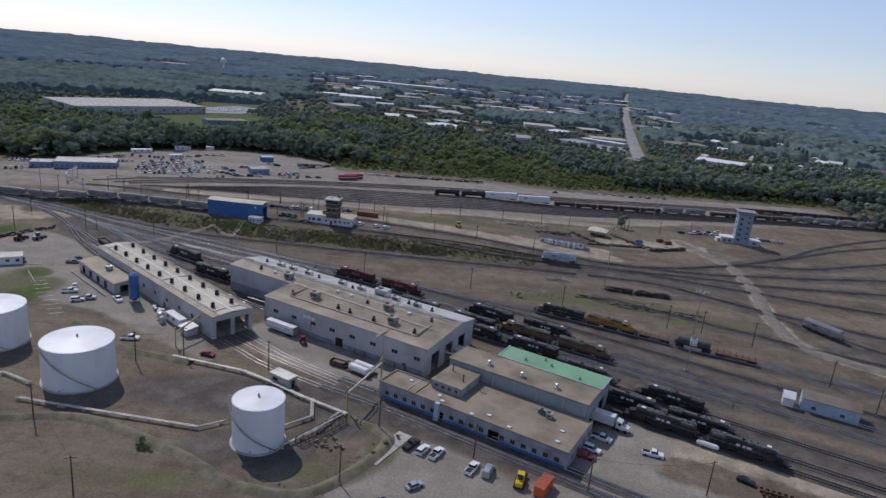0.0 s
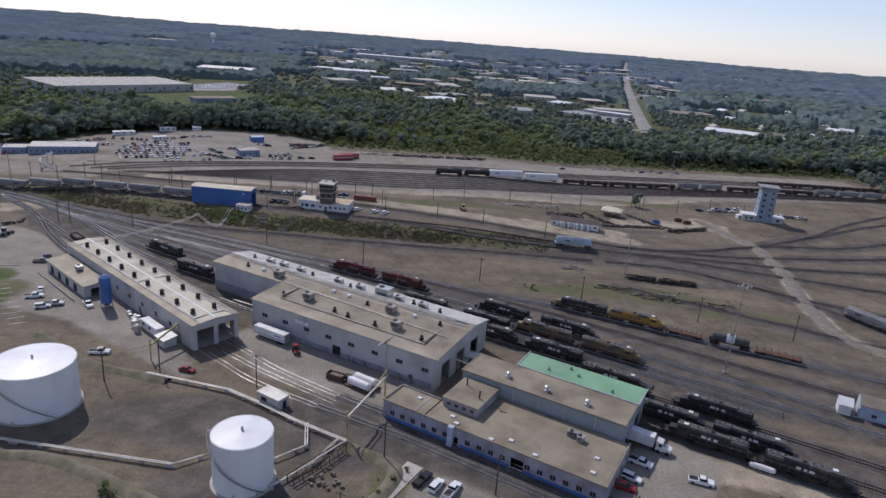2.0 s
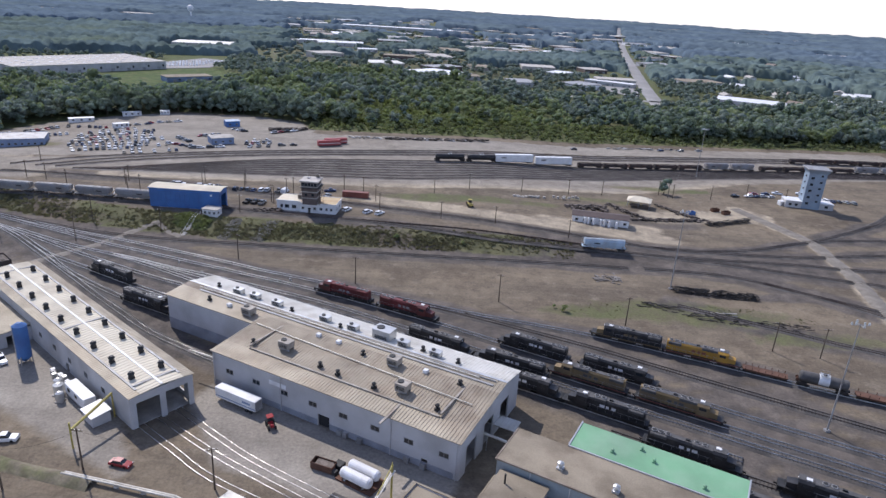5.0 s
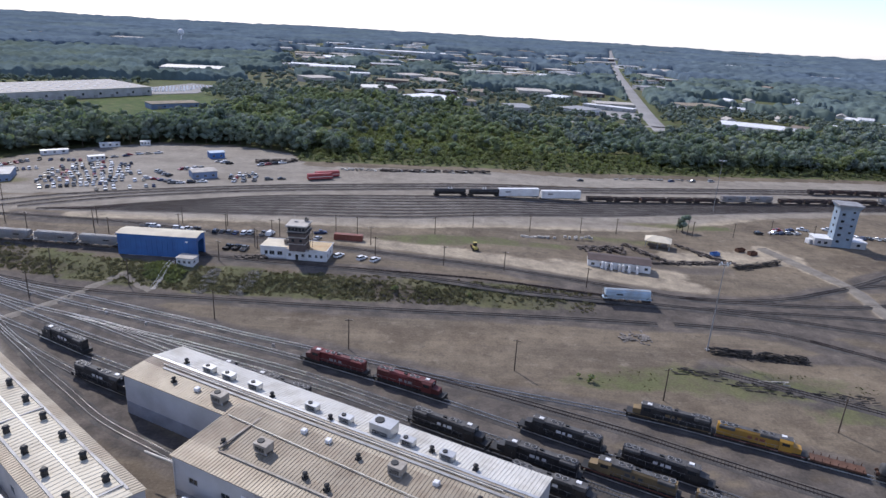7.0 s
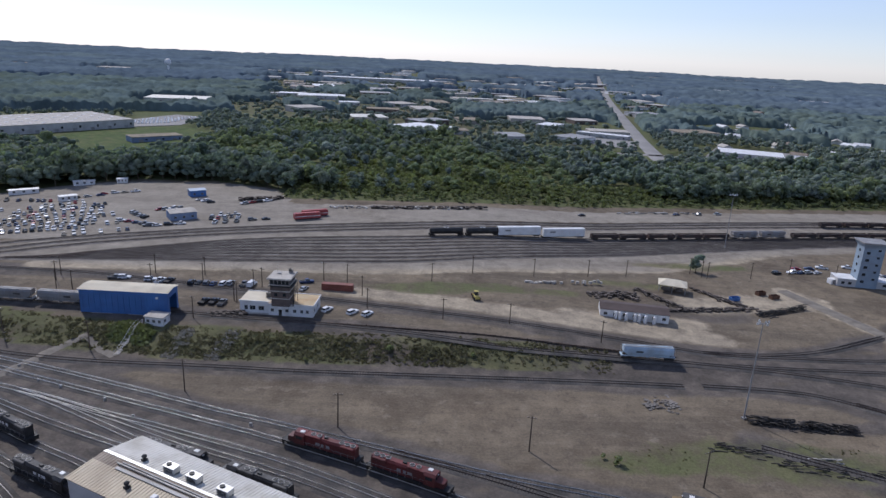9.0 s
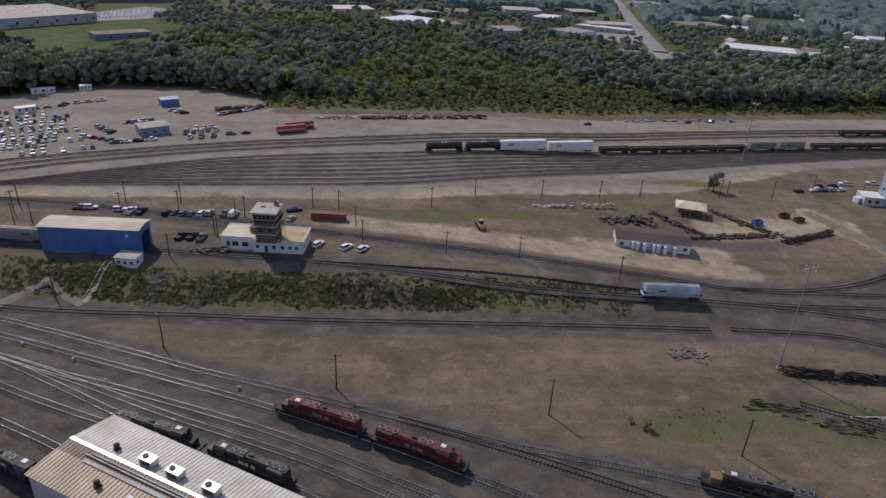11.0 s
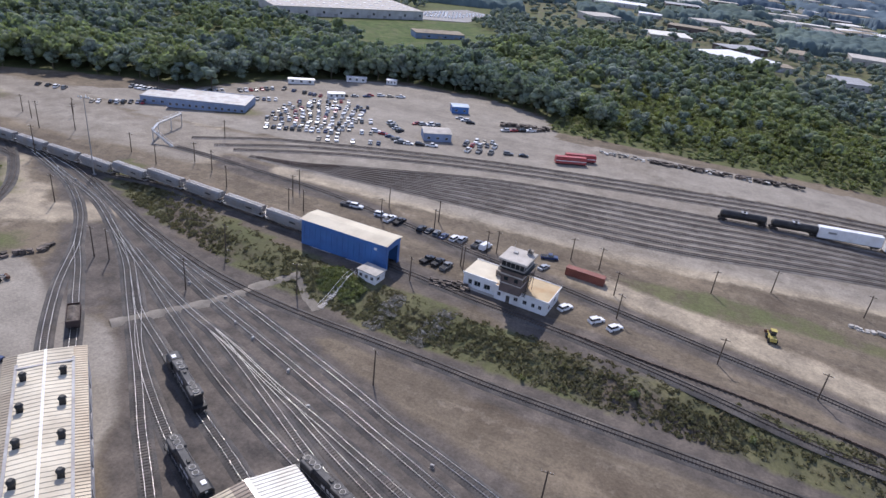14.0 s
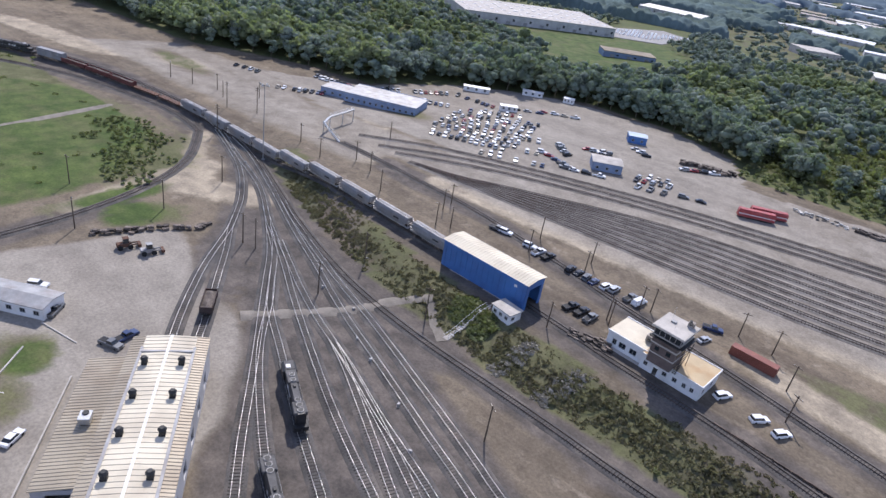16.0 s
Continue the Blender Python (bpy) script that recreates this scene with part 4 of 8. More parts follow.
    rods("ladder", [((x, -1.8, 0.2), (x, -1.8, 11.2), 0.05) for x in (-0.25, 0.25)] + [((-0.25, -1.8, 0.5 + 0.5 * i), (0.25, -1.8, 0.5 + 0.5 * i), 0.03) for i in range(21)], M_GALV, s, seg=5)
    c = thing("white_office_trailer", "white flat-roofed office trailer beside the service shed", "trailer", -86.5, 179.2, 0, -39.6)
    boxes("body", [(0, 0, 0.6, 10.5, 2.8, 2.7)], M_WHITE, c, bevel=0.08)
    boxes("window", [(-3, -1.42, 1.8, 1.2, 0.06, 0.9), (1, -1.42, 1.8, 1.2, 0.06, 0.9)], M_GLASS, c)
    boxes("skirt", [(0, 0, 0, 10.3, 2.6, 0.6)], M_GREYMETAL, c)
    c = thing("equipment_cabin", "low white plant cabin with pale sloping roof", "cabin", -79.4, 172.6, 0, -39.6)
    boxes("body", [(0, 0, 0, 5, 4, 2.4)], M_WALL, c)
    bm = bmesh.new()
    loft(bm, [[(x, -2.3, 2.4), (x, 2.3, 3.0), (x, 2.3, 3.15), (x, -2.3, 2.55)] for x in (-2.8, 2.8)])
    part("roof", bm, M_WHITE, c)
    for dx, dy, r, hh in ((-93, 181.6, 1.2, 2.6), (-94.8, 184.5, 1.0, 2.0), (-91.2, 178.8, 0.9, 2.2)):
        p = thing("process_tank", "small upright pale tank beside the service shed", "tank", dx, dy, 0, 0, "plant tanks")
        bm = bmesh.new()
        rod(bm, (0, 0, 0.2), (0, 0, hh), r, seg=16)
        rod(bm, (0, 0, hh), (0, 0, hh + 0.35), r, r * 0.3, seg=16)
        part("shell", bm, M_GALV, p)
        boxes("base", [(0, 0, 0, 2 * r, 2 * r, 0.22)], M_CONCRETE, p)
    p = thing("pallet_stack", "clutter of pale crates and drums by the shed wall", "crates", -97, 188, 0, -39)
    for i in range(7):
        boxes("crate", [(1.3 * i - 4 + random.uniform(-0.2, 0.2), random.uniform(-0.8, 0.8), 0, 1.1, 1.0, random.uniform(0.6, 1.5))], (M_WHITE, M_GREYMETAL, M_GALV)[i % 3], p, bevel=0.04)


def build_flat_office():
    t = thing("yard_office", "low flat-roofed office with gravel roof, taller hall and green roof behind", "office building", 40.6, 116.6, 0, -28.2)
    wins = [(2 + 3.1 * i, 3.5 + 3.1 * i, 1.4, 2.9) for i in range(18) if i not in (6, 11)]
    windowed(t, (-58, 0), (0, 0), 0, 5.1, M_OFFICE, wins, [(20.3, 21.9, 0, 2.6), (35.8, 39, 0, 3.2)], label="grimy lilac-grey wall with small windows")
    boxes("painted_base", [(-48, -0.22, 0, 18, 0.06, 1.1), (-29, -0.22, 0, 13, 0.06, 1.1), (-9.6, -0.22, 0, 18.6, 0.06, 1.1)], M_BLUE, t)
    windowed(t, (0, 0), (0, 19.5), 0, 5.1, M_OFFICE, [(3 + 4.5 * i, 4.6 + 4.5 * i, 1.4, 2.9) for i in range(4)])
    wall(t, (-58, 0), (-58, 8.7), 0, 5.1, M_OFFICE)
    wall(t, (-58, 8.7), (-46, 8.7), 0, 5.1, M_OFFICE)
    wall(t, (-46, 8.7), (-46, 19.5), 0, 5.1, M_OFFICE)
    boxes("flat_roof", [(-52.1, 4.3, 4.7, 11.6, 8.4, 0.2), (-23.1, 9.7, 4.72, 45.6, 19, 0.2)], M_ROOF_GRAVEL, t)
    boxes("parapet", [(-29, -0.12, 5.0, 58.7, 0.35, 0.3), (0.1, 9.7, 5.0, 0.35, 19.3, 0.3), (-58.1, 4.4, 5.0, 0.35, 8.6, 0.3), (-52, 8.8, 5.0, 12.2, 0.3, 0.3), (-46.05, 14, 5.0, 0.3, 10.4, 0.3)], M_ROOF_GRAVEL, t)
    boxes("roof_joint", [(-49, 4.4, 4.9, 0.4, 8.2, 0.12)], M_GREYMETAL, t)
    # penthouse
    windowed(t, (-44.6, 7), (-35, 7), 4.9, 7.3, M_OFFICE, [(1 + 2.2 * i, 2.2 + 2.2 * i, 5.6, 6.7) for i in range(4)], thick=0.25)
    for a, b in (((-35, 7), (-35, 18.6)), ((-44.6, 7), (-44.6, 18.6)), ((-44.6, 18.6), (-35, 18.6))):
        wall(t, a, b, 4.9, 7.3, M_OFFICE, thick=0.25)
    boxes("penthouse_roof", [(-39.8, 12.8, 7.25, 10.2, 12.2, 0.25)], M_ROOF_GRAVEL, t)
    for u, v in ((-42.5, 15.5), (-36.8, 11.5)):
        rods("flue", [((u, v, 7.3), (u, v, 9.7), 0.2)], M_BLACKMETAL, t)
    boxes("chimney_block", [(-38, -0.6, 0, 1.4, 1.2, 5.4)], M_PALEBLUE, t)
    # taller hall behind
    wall(t, (-46, 19.8), (-2, 19.8), 0, 8.9, M_HALL, label="stained blue-green sheet wall")
    wall(t, (-2, 19.8), (-2, 40.4), 0, 8.9, M_HALL, [(3, 7.5, 0, 5), (12, 16.5, 0, 5)])
    wall(t, (-46, 19.8), (-46, 31), 0, 8.9, M_HALL)
    wall(t, (-46, 31), (-35, 31), 0, 8.9, M_HALL)
    wall(t, (-35, 31), (-35, 40.4), 0, 8.9, M_HALL)
    wall(t, (-35, 40.4), (-2, 40.4), 0, 8.9, M_HALL)
    boxes("hall_roof", [(-24, 25.3, 8.75, 44.6, 11.6, 0.3)], M_ROOF_GRAVEL, t)
    boxes("roof_edge", [(-24, 19.5, 8.8, 44.9, 0.3, 0.35), (-1.7, 25.3, 8.8, 0.3, 11.4, 0.35), (-46.3, 25.3, 8.8, 0.3, 11.4, 0.35)], M_ROOF_BROWN, t)
    boxes("green_roof", [(-18.4, 35.8, 8.9, 33.6, 9.3, 0.25)], M_ROOF_GREEN, t, "faded green roof")
    boxes("green_roof_edge", [(-18.4, 31.1, 8.95, 33.8, 0.3, 0.35), (-1.5, 35.9, 8.95, 0.3, 9.6, 0.35), (-35.3, 35.9, 8.95, 0.3, 9.6, 0.35)], M_GALV, t)
    for u in (-39, -31, -24, -17, -9):
        downpipe(t, u, 19.55, 0, 8.8)
    for u, v in ((-23.3, 23), (-12.4, 23), (-34.4, 23.5)):
        roof_vent(t, u, v, 9.1, 0.6, 1.6, M_GALV)
    for u, v in ((-27, 34), (-19, 35.5), (-9, 33), (-22, 38)):
        roof_vent(t, u, v, 9.15, 0.3, 0.9, M_ROOF_GREEN)
    roof_unit(t, -12.3, 14.1, 4.95, 3.2, 1.4, 0.9, M_GREYMETAL)
    roof_unit(t, -10.3, 13.3, 4.95, 1.6, 1.6, 1.0, M_GALV)
    for u, v in ((-23.9, 3.3), (-37.8, 1.7), (-40, 3.8), (-4.8, 8.8), (-4, 3.2), (-51, 6), (-17, 1.4), (-28, 0.9)):
        boxes("roof_hatch", [(u, v, 4.9, 1.2, 0.9, 0.35)], M_WHITE, t, bevel=0.05)
    rods("roof_hose", [((-32.5, 14.5, 5.0), (-31.3, 13.2, 5.0), 0.08), ((-31.3, 13.2, 5.0), (-29.8, 13.6, 5.0), 0.08)], M_BLACKMETAL, t)
    k = thing("covered_walkway", "small ribbed metal walkway roof on thin posts", "canopy", 12, 176, 0, -27)
    slope(k, -4, 4, -2, 3.2, 2, 3.4, M_ROOF_PALE, 0.9)
    for a, b in ((-3.6, -1.7), (3.6, -1.7), (-3.6, 1.7), (3.6, 1.7)):
        rods("post", [((a, b, 0), (a, b, 3.1), 0.09)], M_GREYMETAL, k)
    k = thing("pipe_bridge", "pale pipe run on short posts between shop and office", "pipe", 3, 172, 0, -27)
    rods("pipe", [((-1, 0, 4.6), (12, 0, 4.2), 0.3)], M_PIPE, k)
    for u in (1, 6, 11):
        rods("post", [((u, 0, 0), (u, 0, 4.3), 0.1)], M_GREYMETAL, k)


def build_tank(x, y, r, h, label):
    t = thing("storage_tank", label, "storage tank", x, y, 0, 0, "white storage tanks")
    bm = bmesh.new()
    rings = []
    for z in (0.15, h * 0.2, h * 0.2 + 0.02, h * 0.4, h * 0.4 + 0.02, h * 0.6, h * 0.6 + 0.02, h * 0.8, h * 0.8 + 0.02, h):
        k = r if len(rings) % 2 == 0 else r - 0.02
        rings.append([(k * math.cos(a), k * math.sin(a), z) for a in np.linspace(0, 2 * math.pi, 64, endpoint=False)])
    loft(bm, rings, cap=False)
    ob = part("shell", bm, M_TANK, t)
    bm = bmesh.new()
    rings = [[((r + 0.06) * math.cos(a), (r + 0.06) * math.sin(a), h - 0.12) for a in np.linspace(0, 2 * math.pi, 64, endpoint=False)]]
    for f in (1.0, 0.7, 0.4, 0.06):
        rings.append([(f * (r + 0.06) * math.cos(a), f * (r + 0.06) * math.sin(a), h + r * 0.09 * (1 - f)) for a in np.linspace(0, 2 * math.pi, 64, endpoint=False)])
    loft(bm, rings)
    roof = part("roof", bm, M_TANK, t)
    rods("roof_hatch", [((0, 0, h + r * 0.08), (0, 0, h + r * 0.09 + 0.7), 0.28)], M_GREYMETAL, roof)
    bm = bmesh.new()
    bmesh.ops.create_cone(bm, cap_ends=True, segments=48, radius1=r + 0.6, radius2=r + 0.5, depth=0.3, matrix=pose(0, 0, 0.1))
    part("foundation_ring", bm, M_CONCRETE, t)
    # a stair that winds up the shell, with its rail
    bm = bmesh.new()
    n = int(h / 0.24)
    turn = h * 1.35 / r
    for i in range(n):
        a = -0.6 - turn * i / n
        box(bm, (r + 0.4) * math.cos(a), (r + 0.4) * math.sin(a), 0.3 + h * i / n, 0.7, 0.3, 0.05, math.degrees(a))
    part("stair", bm, M_GREYMETAL, t)
    bm = bmesh.new()
    last = None
    for i in range(0, n + 1, 3):
        a = -0.6 - turn * i / n
        p = Vector(((r + 0.75) * math.cos(a), (r + 0.75) * math.sin(a), 0.4 + h * i / n))
        rod(bm, p, p + Vector((0, 0, 1)), 0.03, seg=5)
        if last is not None:
            rod(bm, last + Vector((0, 0, 1)), p + Vector((0, 0, 1)), 0.03, seg=5)
        last = p
    part("stair_rail", bm, M_GALV, t)
    bm = bmesh.new()
    for i in range(40):
        a0, a1 = 2 * math.pi * i / 40, 2 * math.pi * (i + 1) / 40
        rod(bm, ((r - 0.1) * math.cos(a0), (r - 0.1) * math.sin(a0), h + 0.1), ((r - 0.1) * math.cos(a1), (r - 0.1) * math.sin(a1), h + 0.1), 0.04, seg=5)
    part("rim", bm, M_WHITE, t)
    rods("nozzle", [((0, -r - 0.9, 0.8), (0, -r + 0.2, 0.8), 0.25), ((r * 0.7, -r * 0.75 - 0.5, 0.8), (r * 0.65, -r * 0.6, 0.8), 0.2)], M_PIPE, t)


def build_pipes():
    def run(label, pts, r, pair=0.5, z=0.9):
        t = thing("pipeline", label, "pipeline", *pts[0], 0, 0, "fuel pipelines")
        o = Vector((*pts[0], 0))
        for off in ((0, pair) if pair else (0,)):
            bm = bmesh.new()
            for a, b in zip(pts, pts[1:]):
                rod(bm, Vector((*a, z + off * 0.0)) - o + Vector((off, off * 0.6, 0)), Vector((*b, z)) - o + Vector((off, off * 0.6, 0)), r, seg=8)
            part("pipe", bm, M_PIPE, t)
        for a, b in zip(pts, pts[1:]):
            d = Vector(b) - Vector(a)
            for i in range(int(d.length / 6) + 1):
                p = Vector(a) + d * (i * 6 / d.length)
                boxes("pipe_support", [(p.x - o.x + pair / 2, p.y - o.y, 0, 1.0, 0.25, z - r)], M_CONCRETE, t)
    run("pair of pale pipelines on low concrete supports", [(-77, 154), (-53, 149), (-44, 144.5), (-32, 137.5), (-18, 130.8)], 0.22, 0.6)
    run("pair of pale pipelines on low concrete supports", [(-104, 122), (-91, 120.6), (-54, 117.2), (-49, 121), (-44, 124)], 0.18, 0.7)
    run("pale pipeline on low concrete supports", [(-33, 122), (-27, 128), (-29, 137)], 0.16, 0.5)
    run("yellowed pipeline on low concrete supports", [(-31, 113), (-24, 122), (-20, 132)], 0.16, 0.6)
    run("pale pipeline on low concrete supports", [(-106, 130), (-116, 134), (-122, 128)], 0.16, 0.5)
    g = thing("pipe_gantry", "tall yellowish steel pipe gantry over the tracks", "gantry", -18, 132, 0, 0)
    rods("column", [((0, 0, 0), (0, 0, 8.5), 0.22)], M_YELLOW, g)
    rods("column", [((6.8, 20.5, 0), (6.8, 20.5, 8.5), 0.22)], M_YELLOW, g)
    rods("beam", [((0, 0, 6.6), (6.8, 20.5, 6.6), 0.28), ((0.6, 0, 7.4), (7.4, 20.3, 7.4), 0.14)], M_PIPE, g)
    rods("brace", [((6.8, 20.5, 8.4), (4.5, 13.6, 6.7), 0.12), ((6.8, 20.5, 1), (6.8, 20.5, 9.2), 0.1)], M_YELLOW, g)
    g = thing("pipe_gantry", "slanting yellowish steel arm on two posts beside the shed", "gantry", -79.3, 162.4, 0, 0)
    rods("column", [((0, 0, 0), (0, 0, 6.5), 0.2)], M_YELLOW, g)
    rods("column", [((3.2, 11.5, 0), (3.2, 11.5, 6.5), 0.2)], M_YELLOW, g)
    rods("beam", [((0, 0, 4.6), (3.2, 11.5, 6.3), 0.3)], M_YELLOW, g)
    h = thing("pump_house", "small pale grey metal pump house beside the tracks", "hut", -39.5, 145.6, 0, -30)
    boxes("wall", [(0, 0, 0, 7.4, 3.6, 3.0)], M_WALL, h)
    boxes("roof", [(0, 0, 3.0, 7.8, 4.0, 0.2)], M_ROOF_PALE, h)
    boxes("door", [(3.73, 0.3, 0, 0.06, 1.2, 2.1)], M_DARK, h)
    boxes("louvre", [(-1.5, -1.83, 1.2, 2, 0.06, 1)], M_DARK, h)
    b = thing("wooden_pipe_trestle", "weathered timber pipe trestle beside the small tank", "trestle", -26, 122, 0, 0)
    for i in range(7):
        p = Vector((-2 + 1.5 * i, -6 + 2.2 * i, 0))
        rods("post", [(p, p + Vector((0, 0, 1.9)), 0.13)], M_WOOD, b)
        rods("post", [(p + Vector((1.6, -1, 0)), p + Vector((1.6, -1, 1.9)), 0.13)], M_WOOD, b)
    rods("rail_beam", [((-2, -6, 1.9), (7, 7.2, 1.9), 0.14), ((-0.4, -7, 1.9), (8.6, 6.2, 1.9), 0.14)], M_WOOD, b)
    rods("pipe", [((-1.4, -6.6, 2.1), (7.8, 6.8, 2.1), 0.18)], M_PIPE, b)


def build_dikes():
    """Low earth walls round the tanks."""
    for pts in ([(-104, 113), (-83, 117.3), (-56, 107.5), (-36.5, 97.5), (-19, 98.5), (-5, 121), (-17, 130)], [(-70, 152), (-95, 158), (-118, 172)]):
        c = curve(pts, 1.5)
        me = mesh_of("earth_dike", *strip(c, [(-2.2, -0.1), (-0.6, 0.9), (0.5, 0.9), (2.0, -0.1)]))
        me.materials.append(M_DIKE)
        tagged(new("earth_dike", me), "low earth dike with dry grass round the tanks", "dike", kind="structure")


M_ROOF_DARK = mat("dark_brown_shingle_roof", (0.085, 0.062, 0.056), 0.8, var=0.2, scale=0.2)
M_DIKE = mat("dry_earth_dike", (0.17, 0.145, 0.105), 0.95, var=0.3, scale=0.3, grain=2, bump=0.5, dirt=(0.10, 0.105, 0.045), amount=0.8)


def build_blue_shed():
    t = thing("track_scale_shed", "long bright blue metal shed with pale roof over the track", "shed", -113.4, 318, 4, -2)
    wall(t, (-15, -4), (15, -4), 0, 8.3, M_BLUE)
    wall(t, (-15, 4), (15, 4), 0, 8.3, M_BLUE)
    for u in (-15, 15):
        wall(t, (u, -4), (u, 4), 0, 8.3, M_BLUE, [(1.2, 6.8, 0, 6.3)])
    slope(t, -15.5, 15.5, -4.5, 8.3, 0, 8.9, M_ROOF_CREAM, 1.0)
    slope(t, -15.5, 15.5, 4.5, 8.3, 0, 8.9, M_ROOF_CREAM, 1.0)
    boxes("eave_trim", [(0, -4.45, 8.0, 31, 0.12, 0.3), (0, 4.45, 8.0, 31, 0.12, 0.3)], M_BLUE, t)
    boxes("wall_panel_rib", [(-14 + 2 * i, -4.22, 0, 0.12, 0.1, 8) for i in range(15)], M_BLUE, t)
    boxes("wall_sign", [(11.5, -4.25, 6, 0.9, 0.05, 0.7)], M_WHITE, t)
    boxes("foundation", [(0, -4.3, -1.5, 30.4, 0.5, 1.5)], M_CONCRETE, t)
    h = thing("scale_hut", "small white hut with grey flat roof at the bank's edge", "hut", -100, 307.9, 3.6, -8)
    windowed(h, (-3.1, -2.2), (3.1, -2.2), 0, 3, M_WHITE, [(0.6, 1.6, 1.2, 2.2), (2.6, 3.6, 1.2, 2.2), (4.6, 5.6, 1.2, 2.2)], thick=0.2)
    windowed(h, (3.1, -2.2), (3.1, 2.2), 0, 3, M_WHITE, [(0.6, 1.8, 1.2, 2.2)], thick=0.2)
    wall(h, (-3.1, 2.2), (3.1, 2.2), 0, 3, M_WHITE, thick=0.2)
    wall(h, (-3.1, -2.2), (-3.1, 2.2), 0, 3, M_WHITE, thick=0.2)
    boxes("roof", [(0, 0, 3, 7, 5.2, 0.25)], M_CONCRETE, h)
    boxes("plinth", [(0, 0, -1.4, 6.4, 4.6, 1.42)], M_BLUE, h)
    s = thing("bank_steps", "pale concrete steps with handrail down the grassy bank", "steps", -106, 300, 0, 0)
    bm = bmesh.new()
    for i in range(22):
        y = 7.5 - 0.75 * i
        box(bm, 0.06 * y, y, ground_z(-106 + 0.06 * y, 300 + y) - 0.25, 1.5, 0.85, 0.42)
    tagged(part("flight", bm, M_CONCRETE, s), kind="stuff")
    bm = bmesh.new()
    for sx in (-0.75, 0.75):
        last = None
        for i in range(0, 22, 3):
            y = 7.5 - 0.75 * i
            p = Vector((0.06 * y + sx, y, ground_z(-106 + 0.06 * y, 300 + y)))
            rod(bm, p, p + Vector((0, 0, 1.1)), 0.05, seg=5)
            if last is not None:
                rod(bm, last + Vector((0, 0, 1.1)), p + Vector((0, 0, 1.1)), 0.05, seg=5)
            last = p
    part("handrail", bm, M_WHITE, s)


def build_tower():
    t = thing("yard_control_tower", "white single-storey office with a dark brick control tower rising through it", "control tower", -63, 318.4, 4, -4)
    windowed(t, (-13, 0.6), (-2.5, 0.6), 0, 4, M_WHITE, [(1.5, 2.7, 1, 2.6), (3.4, 5.4, 1, 2.6), (6.5, 8.5, 1, 2.6)])
    windowed(t, (-2.5, -0.8), (13, -0.8), 0, 4, M_WHITE, [(0.8, 1.9, 1.4, 2.6), (5.9, 7.1, 1.4, 2.6), (8.6, 9.8, 1.4, 2.6), (11.2, 12.2, 1.4, 2.6), (13.2, 14.2, 1.4, 2.6)], [(3.5, 4.7, 0, 2.2)])
    windowed(t, (13, -0.8), (13, 9.8), 0, 4, M_WHITE, [(1.4, 2.6, 1.4, 2.6), (6, 7.4, 1.4, 2.6)])
    wall(t, (-13, 9.8), (13, 9.8), 0, 4, M_WHITE)
    wall(t, (-13, 0.6), (-13, 9.8), 0, 4, M_WHITE)
    boxes("roof_slab", [(-7.6, 5.2, 4.0, 11.4, 9.8, 0.3)], M_ROOF_CREAM, t, "cream flat roof")
    boxes("roof_slab", [(5.4, 4.5, 4.02, 16, 11.2, 0.3)], M_ROOF_OCHRE, t, "stained ochre flat roof")
    boxes("parapet", [(-7.6, 0.3, 4.0, 11.5, 0.25, 0.5), (5.4, -1.1, 4.0, 16.2, 0.25, 0.5), (13.4, 4.5, 4.0, 0.25, 11.2, 0.5), (0, 10.1, 4.0, 26.8, 0.25, 0.5)], M_WHITE, t)
    # shaft, gallery, glazed cab and wide roof
    cx, cy = 2.3, 0.4
    boxes("tower_shaft", [(cx, cy, 4.2, 6.2, 6.6, 5.6)], M_BRICK, t, bevel=0.06)
    boxes("string_course", [(cx, cy, 7.0, 6.5, 6.9, 0.25), (cx, cy, 9.7, 6.9, 7.3, 0.35)], M_CONCRETE, t)
    boxes("tower_lower_cab", [(cx, cy, 10.05, 6.6, 7.0, 2.0)], M_BRICK, t)
    for s in (-1, 1):
        boxes("shaft_window", [(cx + 1.5 * s, cy - 3.33, 8, 1.1, 0.08, 1.1)], M_GLASS, t)
        boxes("shaft_window", [(cx + 3.13, cy + 1.5 * s, 8, 0.08, 1.1, 1.1)], M_GLASS, t)
    boxes("cab_sill", [(cx, cy, 12.0, 7.3, 7.7, 0.3)], M_CONCRETE, t)
    g = boxes("cab_glazing", [(cx, cy, 12.3, 6.7, 7.1, 1.9)], M_GLASS, t)
    boxes("mullion", [(cx - 3.35 + 1.34 * i, cy + s * 3.56, 12.3, 0.14, 0.14, 1.9) for i in range(6) for s in (-1, 1)] + [(cx + s * 3.36, cy - 3.5 + 1.4 * i, 12.3, 0.14, 0.14, 1.9) for i in range(6) for s in (-1, 1)], M_GREYMETAL, g)
    boxes("tower_roof", [(cx, cy, 14.2, 8.3, 8.8, 0.45), (cx, cy, 14.65, 7.9, 8.4, 0.08)], M_CONCRETE, t, "pale flat tower roof")
    roof_unit(t, cx + 2.3, cy + 2.6, 14.9, 1.4, 1.2, 0.8)
    boxes("roof_hatch", [(cx - 1.2, cy + 0.8, 14.73, 1.2, 1, 0.4)], M_GREYMETAL, t)
    rods("antenna", [((cx - 2.5, cy + 3, 14.7), (cx - 2.5, cy + 3, 17.5), 0.04), ((cx + 0.4, cy - 2, 14.7), (cx + 0.4, cy - 2, 16.2), 0.04)], M_GALV, t, seg=5)
    roof_unit(t, -3.4, 5, 4.4, 2.8, 2.2, 1.5)
    # steel stair on the side
    bm = bmesh.new()
